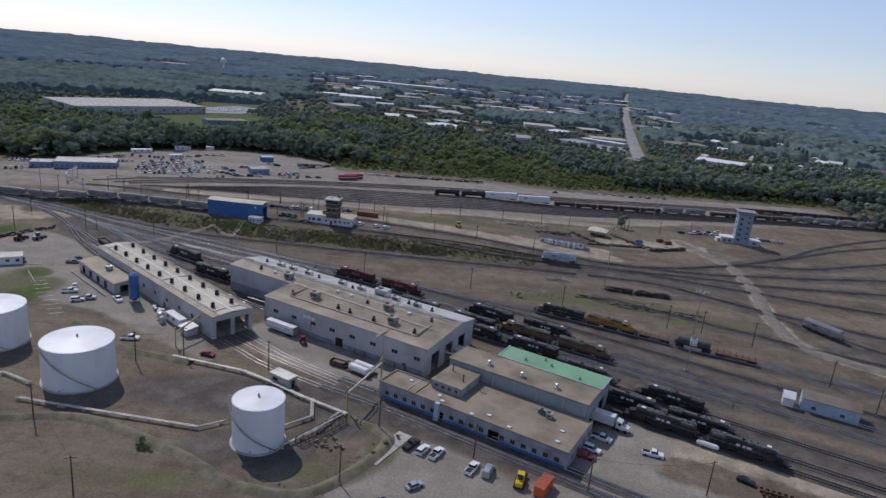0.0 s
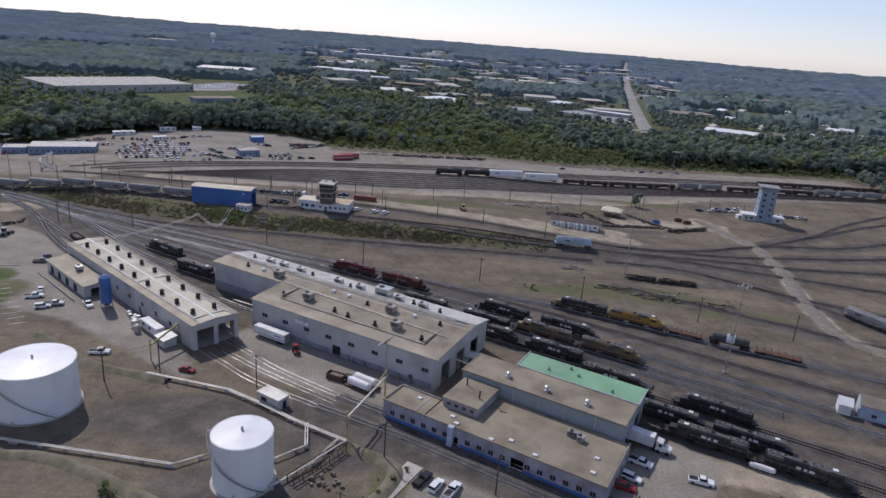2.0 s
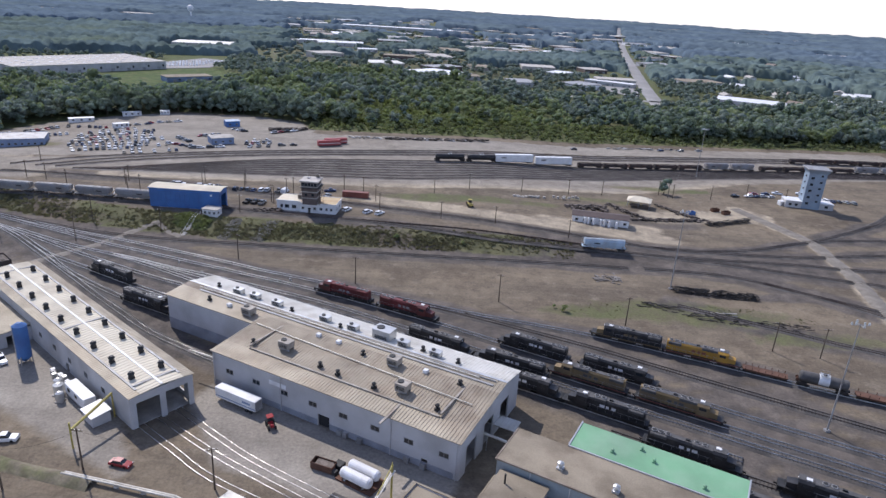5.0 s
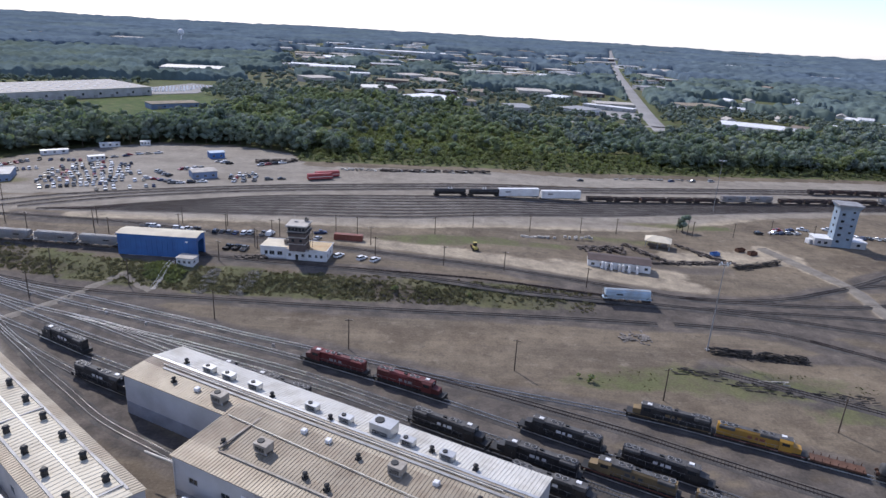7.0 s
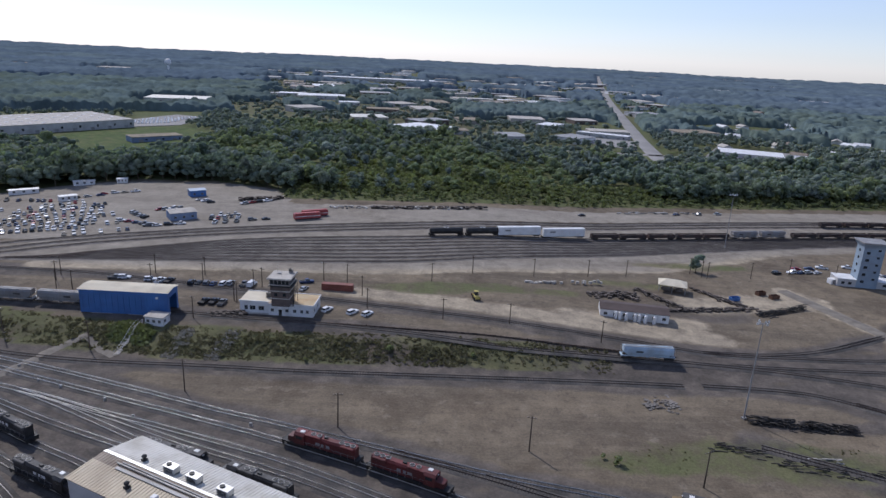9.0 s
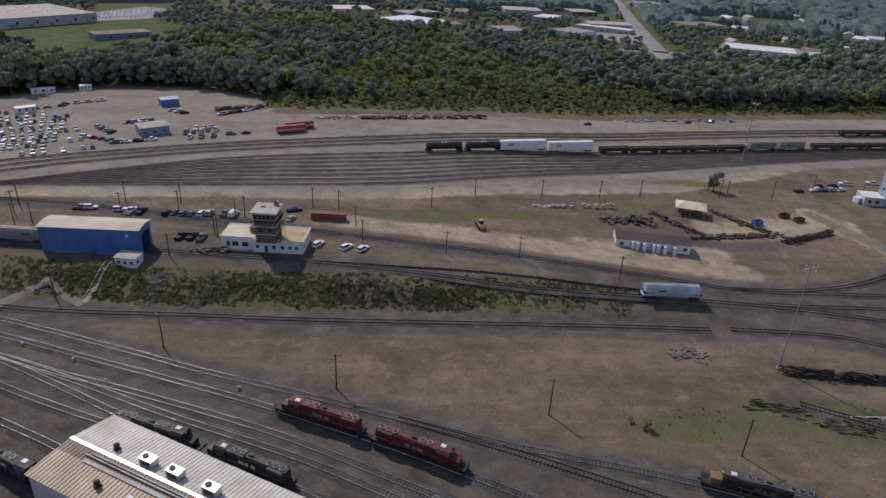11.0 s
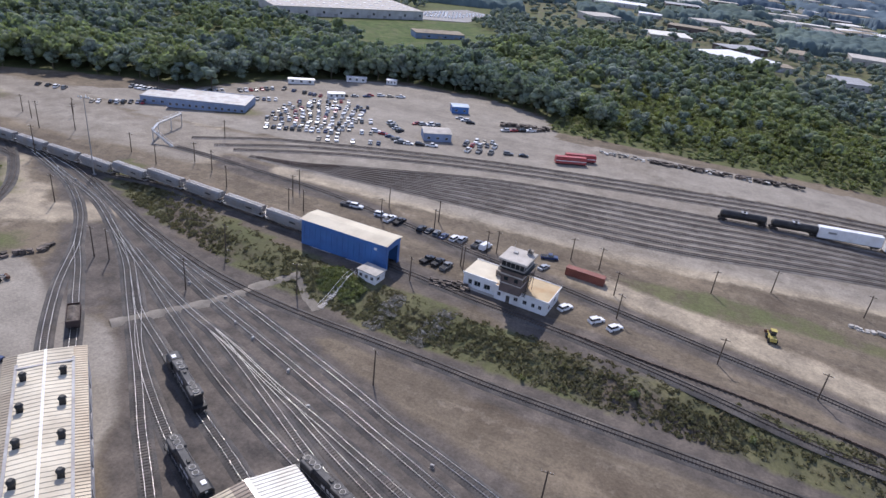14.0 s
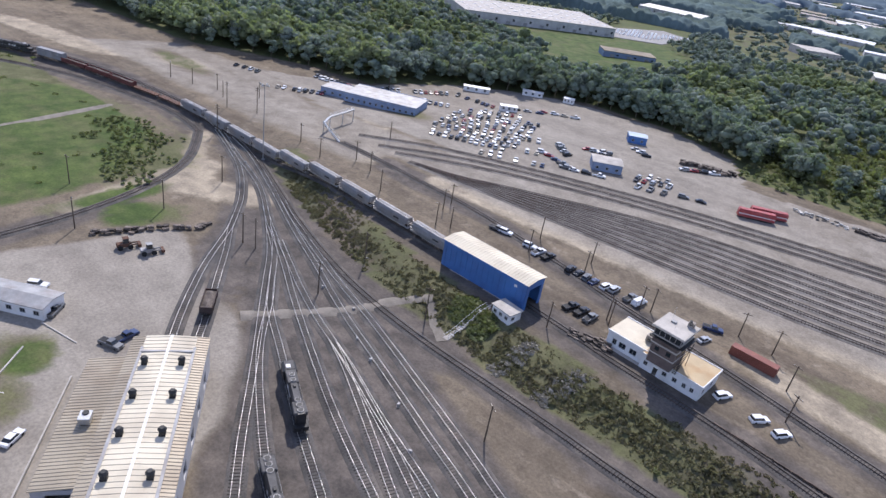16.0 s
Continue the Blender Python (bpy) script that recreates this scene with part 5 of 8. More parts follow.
    for i in range(20):
        box(bm, cx + 4.0, cy - 2.6 + 0.27 * i, 4.4 + 0.28 * i, 1.0, 0.3, 0.06)
    part("stair", bm, M_BLACKMETAL, t)
    rods("stair_rail", [((cx + 4.5, cy - 2.6, 5.4), (cx + 4.5, cy + 2.8, 11), 0.05), ((cx + 3.5, cy - 2.6, 5.4), (cx + 3.5, cy + 2.8, 11), 0.05), ((cx + 4.4, cy - 2.6, 4.2), (cx + 4.4, cy - 2.6, 10), 0.08), ((cx + 4.4, cy + 2.8, 4.2), (cx + 4.4, cy + 2.8, 11), 0.08)], M_BLACKMETAL, t, seg=5)
    boxes("balcony", [(cx, cy - 4.1, 11.7, 7.6, 1.0, 0.15), (cx + 4.0, cy, 11.7, 1.0, 8.2, 0.15)], M_BLACKMETAL, t)
    rods("balcony_rail", [((cx - 3.8, cy - 4.5, 12.8), (cx + 4.4, cy - 4.5, 12.8), 0.04), ((cx + 4.4, cy - 4.5, 12.8), (cx + 4.4, cy + 4, 12.8), 0.04)], M_BLACKMETAL, t, seg=5)
    boxes("foundation", [(0, 4.5, -1.2, 26.4, 10.8, 1.2)], M_CONCRETE, t)


def build_hump_tower():
    z = ground_z(190, 386)
    t = thing("hump_tower", "tall pale blue panelled tower with flared top and low wings", "control tower", 190.5, 386, z, -10)
    bm = bmesh.new()
    loft(bm, [[(-4.4, -3.6, 0), (4.4, -3.6, 0), (4.4, 3.6, 0), (-4.4, 3.6, 0)], [(-4.4, -3.6, 19), (4.4, -3.6, 19), (4.4, 3.6, 19), (-4.4, 3.6, 19)], [(-5.4, -4.8, 21), (5.4, -4.8, 21), (5.4, 4.8, 21), (-5.4, 4.8, 21)]])
    part("shaft", bm, M_TOWER, t)
    boxes("cab_roof", [(0, 0, 21, 11.4, 10.2, 0.6)], M_GREYMETAL, t)
    for i in range(5):
        boxes("window", [(-2.2, -3.66, 2.5 + 3.4 * i, 1.5, 0.1, 1.2)], M_GLASS, t)
        boxes("window", [(2.2, -3.66, 4.0 + 3.4 * i, 1.2, 0.1, 0.9)], M_GLASS, t)
        boxes("window", [(-4.46, 0, 3 + 3.4 * i, 0.1, 1.3, 1.1)], M_GLASS, t)
    boxes("panel_joint", [(0, -3.64, 3.4 * i + 1.6, 8.84, 0.06, 0.1) for i in range(6)], M_GREYMETAL, t)
    boxes("low_wing", [(-8.4, 0.5, 0, 8, 8, 3.6)], M_WALL, t)
    boxes("low_wing", [(8, 0.5, 0, 7, 7, 3.2)], M_WALL, t)
    boxes("wing_roof", [(-8.4, 0.5, 3.6, 8.4, 8.4, 0.25)], M_WHITE, t)
    boxes("wing_roof", [(8, 0.5, 3.2, 7.4, 7.4, 0.25)], M_WHITE, t)
    boxes("wing_window", [(-10, -3.54, 1.2, 1.4, 0.1, 1.2), (-7, -3.54, 1.2, 1.4, 0.1, 1.2), (8, -3.06, 1.2, 1.6, 0.1, 1.2)], M_GLASS, t)
    c = thing("utility_box", "pale fuel cabinet beside the hump tower", "cabinet", 178, 388, ground_z(178, 388), 10)
    boxes("body", [(0, 0, 0, 4.5, 3, 2.4)], M_WHITE, c, bevel=0.1)
    boxes("door", [(-1, -1.53, 0.2, 1, 0.06, 1.9)], M_GREYMETAL, c)


def simple_house(name, label, cat, x, y, rz, L, Wd, Hh, wall_m, roof_m, gable=0.0, wins=3, z=None, group=""):
    z = ground_z(x, y) if z is None else z
    t = thing(name, label, cat, x, y, z, rz, group)
    ws = [((i + 0.35) * L / wins, (i + 0.35) * L / wins + min(1.4, L / wins * 0.4), 1.1, min(2.3, Hh - 0.4)) for i in range(wins)] if wins else []
    windowed(t, (-L / 2, -Wd / 2), (L / 2, -Wd / 2), 0, Hh, wall_m, ws, thick=0.25)
    wall(t, (L / 2, -Wd / 2), (L / 2, Wd / 2), 0, Hh, wall_m, [(Wd * 0.35, Wd * 0.35 + 1.1, 0, 2.1)], 0.25)
    wall(t, (-L / 2, Wd / 2), (L / 2, Wd / 2), 0, Hh, wall_m, thick=0.25)
    wall(t, (-L / 2, -Wd / 2), (-L / 2, Wd / 2), 0, Hh, wall_m, thick=0.25)
    if gable:
        bm = bmesh.new()
        for s in (-1, 1):
            loft(bm, [[(u, s * (Wd / 2 + 0.4), Hh - 0.1), (u, 0, Hh + gable), (u, 0, Hh + gable + 0.15), (u, s * (Wd / 2 + 0.4), Hh + 0.08)] for u in (-L / 2 - 0.4, L / 2 + 0.4)])
        part("roof", bm, roof_m, t)
        for u in (-L / 2, L / 2):
            bm = bmesh.new()
            loft(bm, [[(u + d, -Wd / 2, Hh), (u + d, Wd / 2, Hh), (u + d, 0, Hh + gable)] for d in (-0.12, 0.12)])
            part("gable", bm, wall_m, t)
    else:
        boxes("roof", [(0, 0, Hh, L + 0.5, Wd + 0.5, 0.25)], roof_m, t)
        boxes("parapet", [(0, -Wd / 2, Hh + 0.25, L + 0.4, 0.2, 0.2), (0, Wd / 2, Hh + 0.25, L + 0.4, 0.2, 0.2)], wall_m, t)
    return t


def build_others():
    t = simple_house("stone_block_house", "low pale store house with dark brown roof beside white tanks", "store house", 68.5, 336, -11, 25, 9, 3.4, M_WHITE, M_ROOF_DARK, 0.9, 7)
    for i in range(7):
        x, y = 59.8 + 2.3 * i + (0.9 if i % 3 == 0 else 0), 331.6 - 0.45 * i
        c = thing("gas_cylinder_tank", "upright white pressure tank against the store house", "tank", x, y, ground_z(x, y), 0, "white pressure tanks")
        bm = bmesh.new()
        rod(bm, (0, 0, 0.3), (0, 0, 2.8), 0.6, seg=12)
        rod(bm, (0, 0, 2.8), (0, 0, 3.1), 0.6, 0.25, seg=12)
        part("shell", bm, M_WHITE, c)
        boxes("base", [(0, 0, 0, 1.3, 1.3, 0.32)], M_CONCRETE, c)
    x, y = 95.5, 369
    t = thing("open_pavilion", "open pavilion with pale hipped roof on thin posts", "pavilion", x, y, ground_z(x, y), -20)
    bm = bmesh.new()
    loft(bm, [[(-6, -4.5, 3.4), (6, -4.5, 3.4), (6, 4.5, 3.4), (-6, 4.5, 3.4)], [(-2.5, -0.1, 5.2), (2.5, -0.1, 5.2), (2.5, 0.1, 5.2), (-2.5, 0.1, 5.2)]])
    part("roof", bm, M_ROOF_CREAM, t)
    for a in (-5.3, 0, 5.3):
        for b in (-3.9, 3.9):
            rods("post", [((a, b, 0), (a, b, 3.4), 0.14)], M_GREYMETAL, t)
    boxes("crate", [(-2, 0, 0, 5, 2, 1.2)], M_JUNK, t)
    boxes("crate", [(3, 1, 0, 3, 3, 0.9)], M_JUNK, t)
    # shed beside the storage tracks
    t = simple_house("track_shed", "pale grey blue shed with brown roof and tall white gable", "shed", 131, 163, -25, 16, 7, 4.2, M_PALEBLUE, M_ROOF_BROWN, 1.6, 2)
    t = simple_house("small_white_gable", "narrow white gabled hut beside the pale shed", "hut", 119.5, 166.2, -25, 3, 5, 3.2, M_WHITE, M_WHITE, 1.4, 0)
    # office by the car park and its neighbours
    simple_house("blue_office", "long slate blue flat-roofed office at the car park", "office building", -255, 417.5, 24, 38, 20, 4.2, M_BRICKBLUE, M_GREYMETAL, 0, 12)
    simple_house("blue_annex", "low slate blue wing of the car park office", "office building", -281, 408, 24, 13, 13, 3.6, M_BRICKBLUE, M_GREYMETAL, 0, 3)
    simple_house("blue_hut", "bright blue hut with pale roof in the gravel lot", "hut", -152, 497, 32, 9, 7, 3.8, M_BLUE, M_PALEBLUE, 0.4, 2)
    simple_house("blue_workshop", "blue workshop with grey roof in the gravel lot", "workshop", -141.5, 443, 33, 13, 10, 4, M_BRICKBLUE, M_CONCRETE, 0.5, 3)
    for x, y, rz, L in ((-252, 490, 36, 15), (-230, 517, 30, 12), (-217, 473, 42, 9), (-210, 526, 20, 6)):
        simple_house("mobile_cabin", "long white mobile cabin at the edge of the woods", "cabin", x, y, rz, L, 4, 2.8, M_WHITE, M_WHITE, 0.3, 3, group="mobile cabins")
    simple_house("gate_house", "long white hut beside the service road", "hut", -178.5, 220, 31, 17, 7, 3.2, M_WHITE, M_GREYMETAL, 0.6, 5)
    for x, y, rz in ((-77, 452, 27), (-74, 459, 27)):
        z = ground_z(x, y)
        t = thing("red_rail_coach", "faded red steel coach body on the gravel", "rail coach", x, y, z, rz, "red coaches")
        boxes("body", [(0, 0, 0.5, 14.5, 3, 2.8)], M_COACH, t, bevel=0.15)
        boxes("roof", [(0, 0, 3.3, 14.2, 2.6, 0.35)], M_COACH, t, bevel=0.12)
        boxes("stripe", [(0, -1.53, 1.7, 14.3, 0.05, 0.3)], M_WHITE, t)
        boxes("sill", [(0, 0, 0, 13, 2.4, 0.5)], M_BLACKMETAL, t)
    t = thing("shipping_container", "rusty red shipping container on the gravel", "container", -45.3, 344.6, 4, -4)
    boxes("body", [(0, 0, 0.1, 12.2, 2.5, 2.6)], M_RED, t)
    boxes("rib", [(-5.8 + 0.58 * i, s * 1.27, 0.2, 0.2, 0.07, 2.4) for i in range(21) for s in (-1, 1)], M_RED, t)
    boxes("door_leaf", [(6.12, s * 0.6, 0.2, 0.08, 1.1, 2.4) for s in (-1, 1)], M_RED, t)
    t = thing("shipping_container", "bright orange open-top container on the paved lot", "container", 34, 107.4, 0, 62)
    boxes("side", [(0, -1.25, 0.1, 6.5, 0.08, 2.5), (0, 1.25, 0.1, 6.5, 0.08, 2.5), (-3.25, 0, 0.1, 0.08, 2.5, 2.5), (3.25, 0, 0.1, 0.08, 2.5, 2.5)], M_ORANGE, t)
    boxes("roof", [(0, 0, 2.55, 6.6, 2.6, 0.1)], M_ORANGE, t)
    boxes("rib", [(-3 + 0.5 * i, s * 1.31, 0.2, 0.16, 0.07, 2.3) for i in range(13) for s in (-1, 1)], M_ORANGE, t)
    boxes("roof_rib", [(-3 + 0.5 * i, 0, 2.65, 0.2, 2.4, 0.05) for i in range(13)], M_RED, t)
    # footbridge by the office
    t = thing("footbridge", "pale steel footbridge stair over the tracks", "footbridge", -230, 362, ground_z(-230, 362), 0)
    rods("deck", [((9, -6, 0.3), (-3, -4.5, 4.6), 0.55), ((-3, -4.5, 4.6), (-7.5, 3, 4.8), 0.55), ((-7.5, 3, 4.8), (-11, 20, 4.8), 0.55)], M_GALV, t, seg=6)
    rods("handrail", [((9, -5.4, 1.5), (-3, -3.9, 5.8), 0.08), ((9, -6.6, 1.5), (-3, -5.1, 5.8), 0.08), ((-6.9, 3, 6.0), (-10.4, 20, 6.0), 0.08), ((-8.1, 3, 6.0), (-11.6, 20, 6.0), 0.08)], M_GALV, t, seg=5)
    for x, y in ((-3, -4.5), (-7.5, 3), (-9.3, 12), (-11, 20)):
        rods("column", [((x, y, -0.5), (x, y, 4.6), 0.25)], M_GALV, t)


build_shop()
build_small_shop()
build_flat_office()
build_tank(-37.4, 115.5, 6.4, 12, "smaller white cylindrical storage tank with shallow cone roof")
build_tank(-95.6, 136.8, 9.4, 12, "wide white cylindrical storage tank with shallow cone roof")
build_tank(-132.5, 153.5, 9.4, 12, "wide white cylindrical storage tank at the lot's edge")
build_pipes()
build_dikes()
build_blue_shed()
build_tower()
build_hump_tower()
build_others()


# ---- rolling stock ----
def bogie(parent, x, axles, wheel_r=0.5, gap=1.7):
    top = boxes("bogie", [(x, s * 1.05, 0.35, gap * (axles - 1) + 1.5, 0.22, 0.5) for s in (-1, 1)] + [(x, 0, 0.55, 0.9, 2.0, 0.35)], M_TRUCKS, parent)
    for i in range(axles):
        wx = x + gap * (i - (axles - 1) / 2)
        rods("wheelset", [((wx, -0.85, wheel_r), (wx, -0.68, wheel_r), wheel_r), ((wx, 0.68, wheel_r), (wx, 0.85, wheel_r), wheel_r), ((wx, -0.7, wheel_r), (wx, 0.7, wheel_r), 0.1)], M_TRUCKS, top, seg=12)


def build_engine(label, body, roof, nose, mark, sill=None, x=0, y=0, z=0, rz=0, long=21.6, fans=(3, 2)):
    """A six-axle road engine with a short nose, a wide cab and a long hood."""
    t = thing("locomotive", label, "locomotive", x, y, z, rz, "stored locomotives")
    h = long / 2
    boxes("underframe", [(0, 0, 1.15, long - 0.6, 3.05, 0.32), (-h + 0.3, 0, 0.5, 0.25, 2.8, 1.0), (h - 0.3, 0, 0.5, 0.25, 2.8, 1.0)], M_BLACKMETAL, t)
    boxes("sill_stripe", [(0, s * 1.54, 1.18, long - 1.2, 0.04, 0.2) for s in (-1, 1)], sill or mark, t)
    boxes("fuel_tank", [(0, 0, 0.3, 5.2, 2.7, 0.9)], M_TRUCKS, t, bevel=0.2)
    bogie(t, -h + 3.9, 3)
    bogie(t, h - 3.9, 3)
    bm = bmesh.new()
    prof = [(-1.0, 1.47), (-1.0, 3.7), (-0.7, 4.15), (0.7, 4.15), (1.0, 3.7), (1.0, 1.47)]
    loft(bm, [[(u, v, zz) for v, zz in prof] for u in (-h + 1.2, h - 6.6)])
    hood = part("long_hood", bm, body, t)
    boxes("hood_door", [(-h + 2.2 + 1.15 * i, s * 1.02, 1.75, 0.95, 0.05, 1.6) for i in range(int((long - 9.5) / 1.15)) for s in (-1, 1)], body, hood)
    boxes("radiator_flare", [(-h + 3.4, 0, 3.25, 3.6, 2.75, 0.85)], roof, t, bevel=0.14)
    boxes("roof_deck", [(-1.7, 0, 4.15, long - 9.6, 1.35, 0.06)], roof, t)
    boxes("dynamic_brake_housing", [(h - 9.2, 0, 3.5, 3.4, 2.25, 0.85)], roof, t, bevel=0.12)
    for i in range(fans[0]):
        u = -h + 2.3 + 1.5 * i
        f = rods("fan_ring", [((u, 0, 4.1), (u, 0, 4.36), 0.66)], M_GREYMETAL, t, seg=16)
        rods("fan_grille", [((u, 0, 4.34), (u, 0, 4.39), 0.55)], M_BLACKMETAL, f, seg=14)
    for i in range(fans[1]):
        u = h - 10.1 + 1.6 * i
        f = rods("fan_ring", [((u, 0, 4.3), (u, 0, 4.52), 0.62)], M_GREYMETAL, t, seg=16)
        rods("fan_grille", [((u, 0, 4.5), (u, 0, 4.55), 0.5)], M_BLACKMETAL, f, seg=14)
    boxes("exhaust_pipe", [(-1.2, 0, 4.15, 0.9, 0.5, 0.4)], M_BLACKMETAL, t)
    boxes("air_filter_box", [(h - 7.1, 0, 3.6, 1.0, 2.3, 0.7)], roof, t, bevel=0.06)
    bm = bmesh.new()
    loft(bm, [[(u, -1.5, 1.47), (u, -1.5, 3.85), (u, -1.0, 4.35), (u, 1.0, 4.35), (u, 1.5, 3.85), (u, 1.5, 1.47)] for u in (h - 6.6, h - 3.7)])
    cab = part("cab", bm, body, t)
    boxes("cab_roof", [(h - 5.15, 0, 4.3, 2.9, 2.0, 0.1)], roof, cab)
    for s in (-1, 1):
        boxes("side_window", [(h - 5.2, s * 1.52, 2.9, 1.7, 0.05, 0.75)], M_GLASS, cab)
        boxes("windshield", [(h - 3.68, s * 0.65, 3.1, 0.06, 0.9, 0.7)], M_GLASS, cab)
    bm = bmesh.new()
    loft(bm, [[(h - 3.7, -1.2, 1.47), (h - 3.7, -1.2, 3.0), (h - 3.7, 1.2, 3.0), (h - 3.7, 1.2, 1.47)], [(h - 1.7, -1.0, 1.47), (h - 1.7, -1.0, 2.7), (h - 1.7, 1.0, 2.7), (h - 1.7, 1.0, 1.47)]])
    part("nose", bm, nose, t)
    boxes("headlight", [(h - 3.62, 0, 3.9, 0.12, 0.5, 0.25)], M_WHITE, t)
    boxes("roof_aerial", [(h - 5.6, 0.3, 4.4, 1.1, 0.9, 0.16)], M_WHITE, t)
    for s in (-1, 1):
        for u, wide in ((-2.2, 1.0), (-0.7, 0.7), (0.6, 1.2)):
            boxes("side_mark", [(u, s * 1.06, 2.3, wide, 0.04, 0.7)], mark, t)
        bm = bmesh.new()
        for i in range(9):
            u = -h + 1 + (long - 6.5) * i / 8
            rod(bm, (u, s * 1.47, 1.45), (u, s * 1.47, 2.5), 0.035, seg=4)
        rod(bm, (-h + 1, s * 1.47, 2.5), (h - 5.5, s * 1.47, 2.5), 0.035, seg=4)
        part("handrail", bm, M_GREYMETAL, t)
    boxes("end_step", [(e * (h - 0.55), s * 1.25, 0.35 + 0.35 * i, 0.5, 0.5, 0.06) for e in (-1, 1) for s in (-1, 1) for i in range(3)], M_BLACKMETAL, t)
    boxes("coupler", [(e * (h + 0.1), 0, 0.75, 0.9, 0.35, 0.35) for e in (-1, 1)], M_TRUCKS, t)
    return t


def put_on(ob, line, x, flip=False):
    px, py, pz, rz = on_line(line, x)
    ob.matrix_basis = pose(px, py, pz, 0, 0, rz + (180 if flip else 0))
    return ob


ENGINES = {
    "black": build_engine("black diesel locomotive with white markings parked on the yard track", M_ENG_BLACK, M_ENG_GREY, M_ENG_BLACK, M_WHITE, M_BLACKMETAL),
    "red": build_engine("dull red diesel locomotive parked on the yard track", M_ENG_RED, M_ENG_RED, M_ENG_RED, M_GREYMETAL, M_BLACKMETAL),
    "yellow": build_engine("bright yellow diesel locomotive with grey roof on the yard track", M_ENG_YELLOW, M_ENG_GREY, M_ENG_YELLOW, M_RED, M_RED),
    "gold": build_engine("faded gold diesel locomotive with grey roof on the storage track", M_ENG_TAN, M_ENG_GREY, M_ENG_TAN, M_ENG_GREY, M_RED),
    "dark_gold": build_engine("dark locomotive with a dull gold nose on the yard track", M_ENG_BLACK, M_ENG_GREY, M_ENG_TAN, M_ENG_TAN),
}
used = set()


def engine(kind, line, x, flip=False):
    src = ENGINES[kind]
    if kind not in used:
        used.add(kind)
        return put_on(src, line, x, flip)
    return put_on(copy_thing(src, Matrix()), line, x, flip)


engine("red", "lead_g", -34.8, True)
engine("red", "lead_g", -13.4)
engine("black", "lead_g", 24, True)
engine("black", "lead_g", 45.5)
engine("dark_gold", "lead_h", 53, True)
engine("yellow", "lead_h", 72)
engine("gold", "lead_f", 36.5, True)
engine("gold", "lead_f", 57)
engine("black", "lead_e", -3)
engine("black", "lead_e", 16.5, True)
engine("black", "lead_d", -67)
engine("black", "lead_d", -47, True)
engine("black", "lead_d", 19)
engine("black", "lead_d", 38, True)
engine("black", "store_a", 54)
engine("black", "store_a", 79, True)
engine("black", "store_b", 65)
engine("black", "store_b", 83.5)
engine("black", "store_c", 71.5, True)
engine("black", "store_c", 92)
engine("black", "lead_c", -113, True)
engine("black", "lead_b", -92)
engine("black", "grain", -396, True)


def build_hopper(label, paint, long=17.2):
    """A covered hopper car: ribbed curved sides, sloped ends, roof hatches and chutes."""
    t = thing("covered_hopper_car", label, "hopper car", group="hopper cars")
    h = long / 2
    bm = bmesh.new()
    prof = [(-1.25, 1.35), (-1.55, 2.4), (-1.5, 3.7), (-1.1, 4.35), (1.1, 4.35), (1.5, 3.7), (1.55, 2.4), (1.25, 1.35)]
    loft(bm, [[(u, v, max(zz, lo)) for v, zz in prof] for u, lo in ((-h + 0.9, 2.6), (-h + 1.0, 2.4), (-h + 2.6, 1.35), (h - 2.6, 1.35), (h - 1.0, 2.4), (h - 0.9, 2.6))])
    b = part("body", bm, paint, t)
    boxes("side_rib", [(-h + 1.6 + (long - 3.2) * i / 12, s * 1.54, 1.6, 0.1, 0.08, 2.3) for i in range(13) for s in (-1, 1)], paint, b)
    boxes("roof_hatch", [(0, 0, 4.33, long - 3, 0.5, 0.14)], paint, b)
    boxes("running_board", [(0, s * 0.75, 4.4, long - 1.6, 0.4, 0.05) for s in (-1, 1)], M_GREYMETAL, t)
    boxes("sill", [(0, s * 1.3, 1.1, long - 0.6, 0.15, 0.35) for s in (-1, 1)] + [(e * (h - 0.5), 0, 1.0, 0.5, 2.6, 0.4) for e in (-1, 1)], paint, t)
    bm = bmesh.new()
    for u in (-3.6, 0, 3.6):
        loft(bm, [[(u - 1.4, -1.1, 1.4), (u + 1.4, -1.1, 1.4), (u + 1.4, 1.1, 1.4), (u - 1.4, 1.1, 1.4)], [(u - 0.4, -0.5, 0.45), (u + 0.4, -0.5, 0.45), (u + 0.4, 0.5, 0.45), (u - 0.4, 0.5, 0.45)]])
    part("chute", bm, paint, t)
    boxes("end_ladder", [(e * (h - 0.4), s * 1.2, 1.2 + 0.35 * i, 0.06, 0.5, 0.06) for e in (-1, 1) for s in (-1, 1) for i in range(9)], M_GALV, t)
    for s in (-1, 1):
        boxes("side_mark", [(-3, s * 1.61, 2.6, 2.4, 0.04, 0.5)], M_BLACKMETAL, t)
    bogie(t, -h + 2.1, 2, 0.45, 1.8)
    bogie(t, h - 2.1, 2, 0.45, 1.8)
    boxes("coupler", [(e * (h + 0.1), 0, 0.75, 0.9, 0.35, 0.35) for e in (-1, 1)], M_TRUCKS, t)
    return t


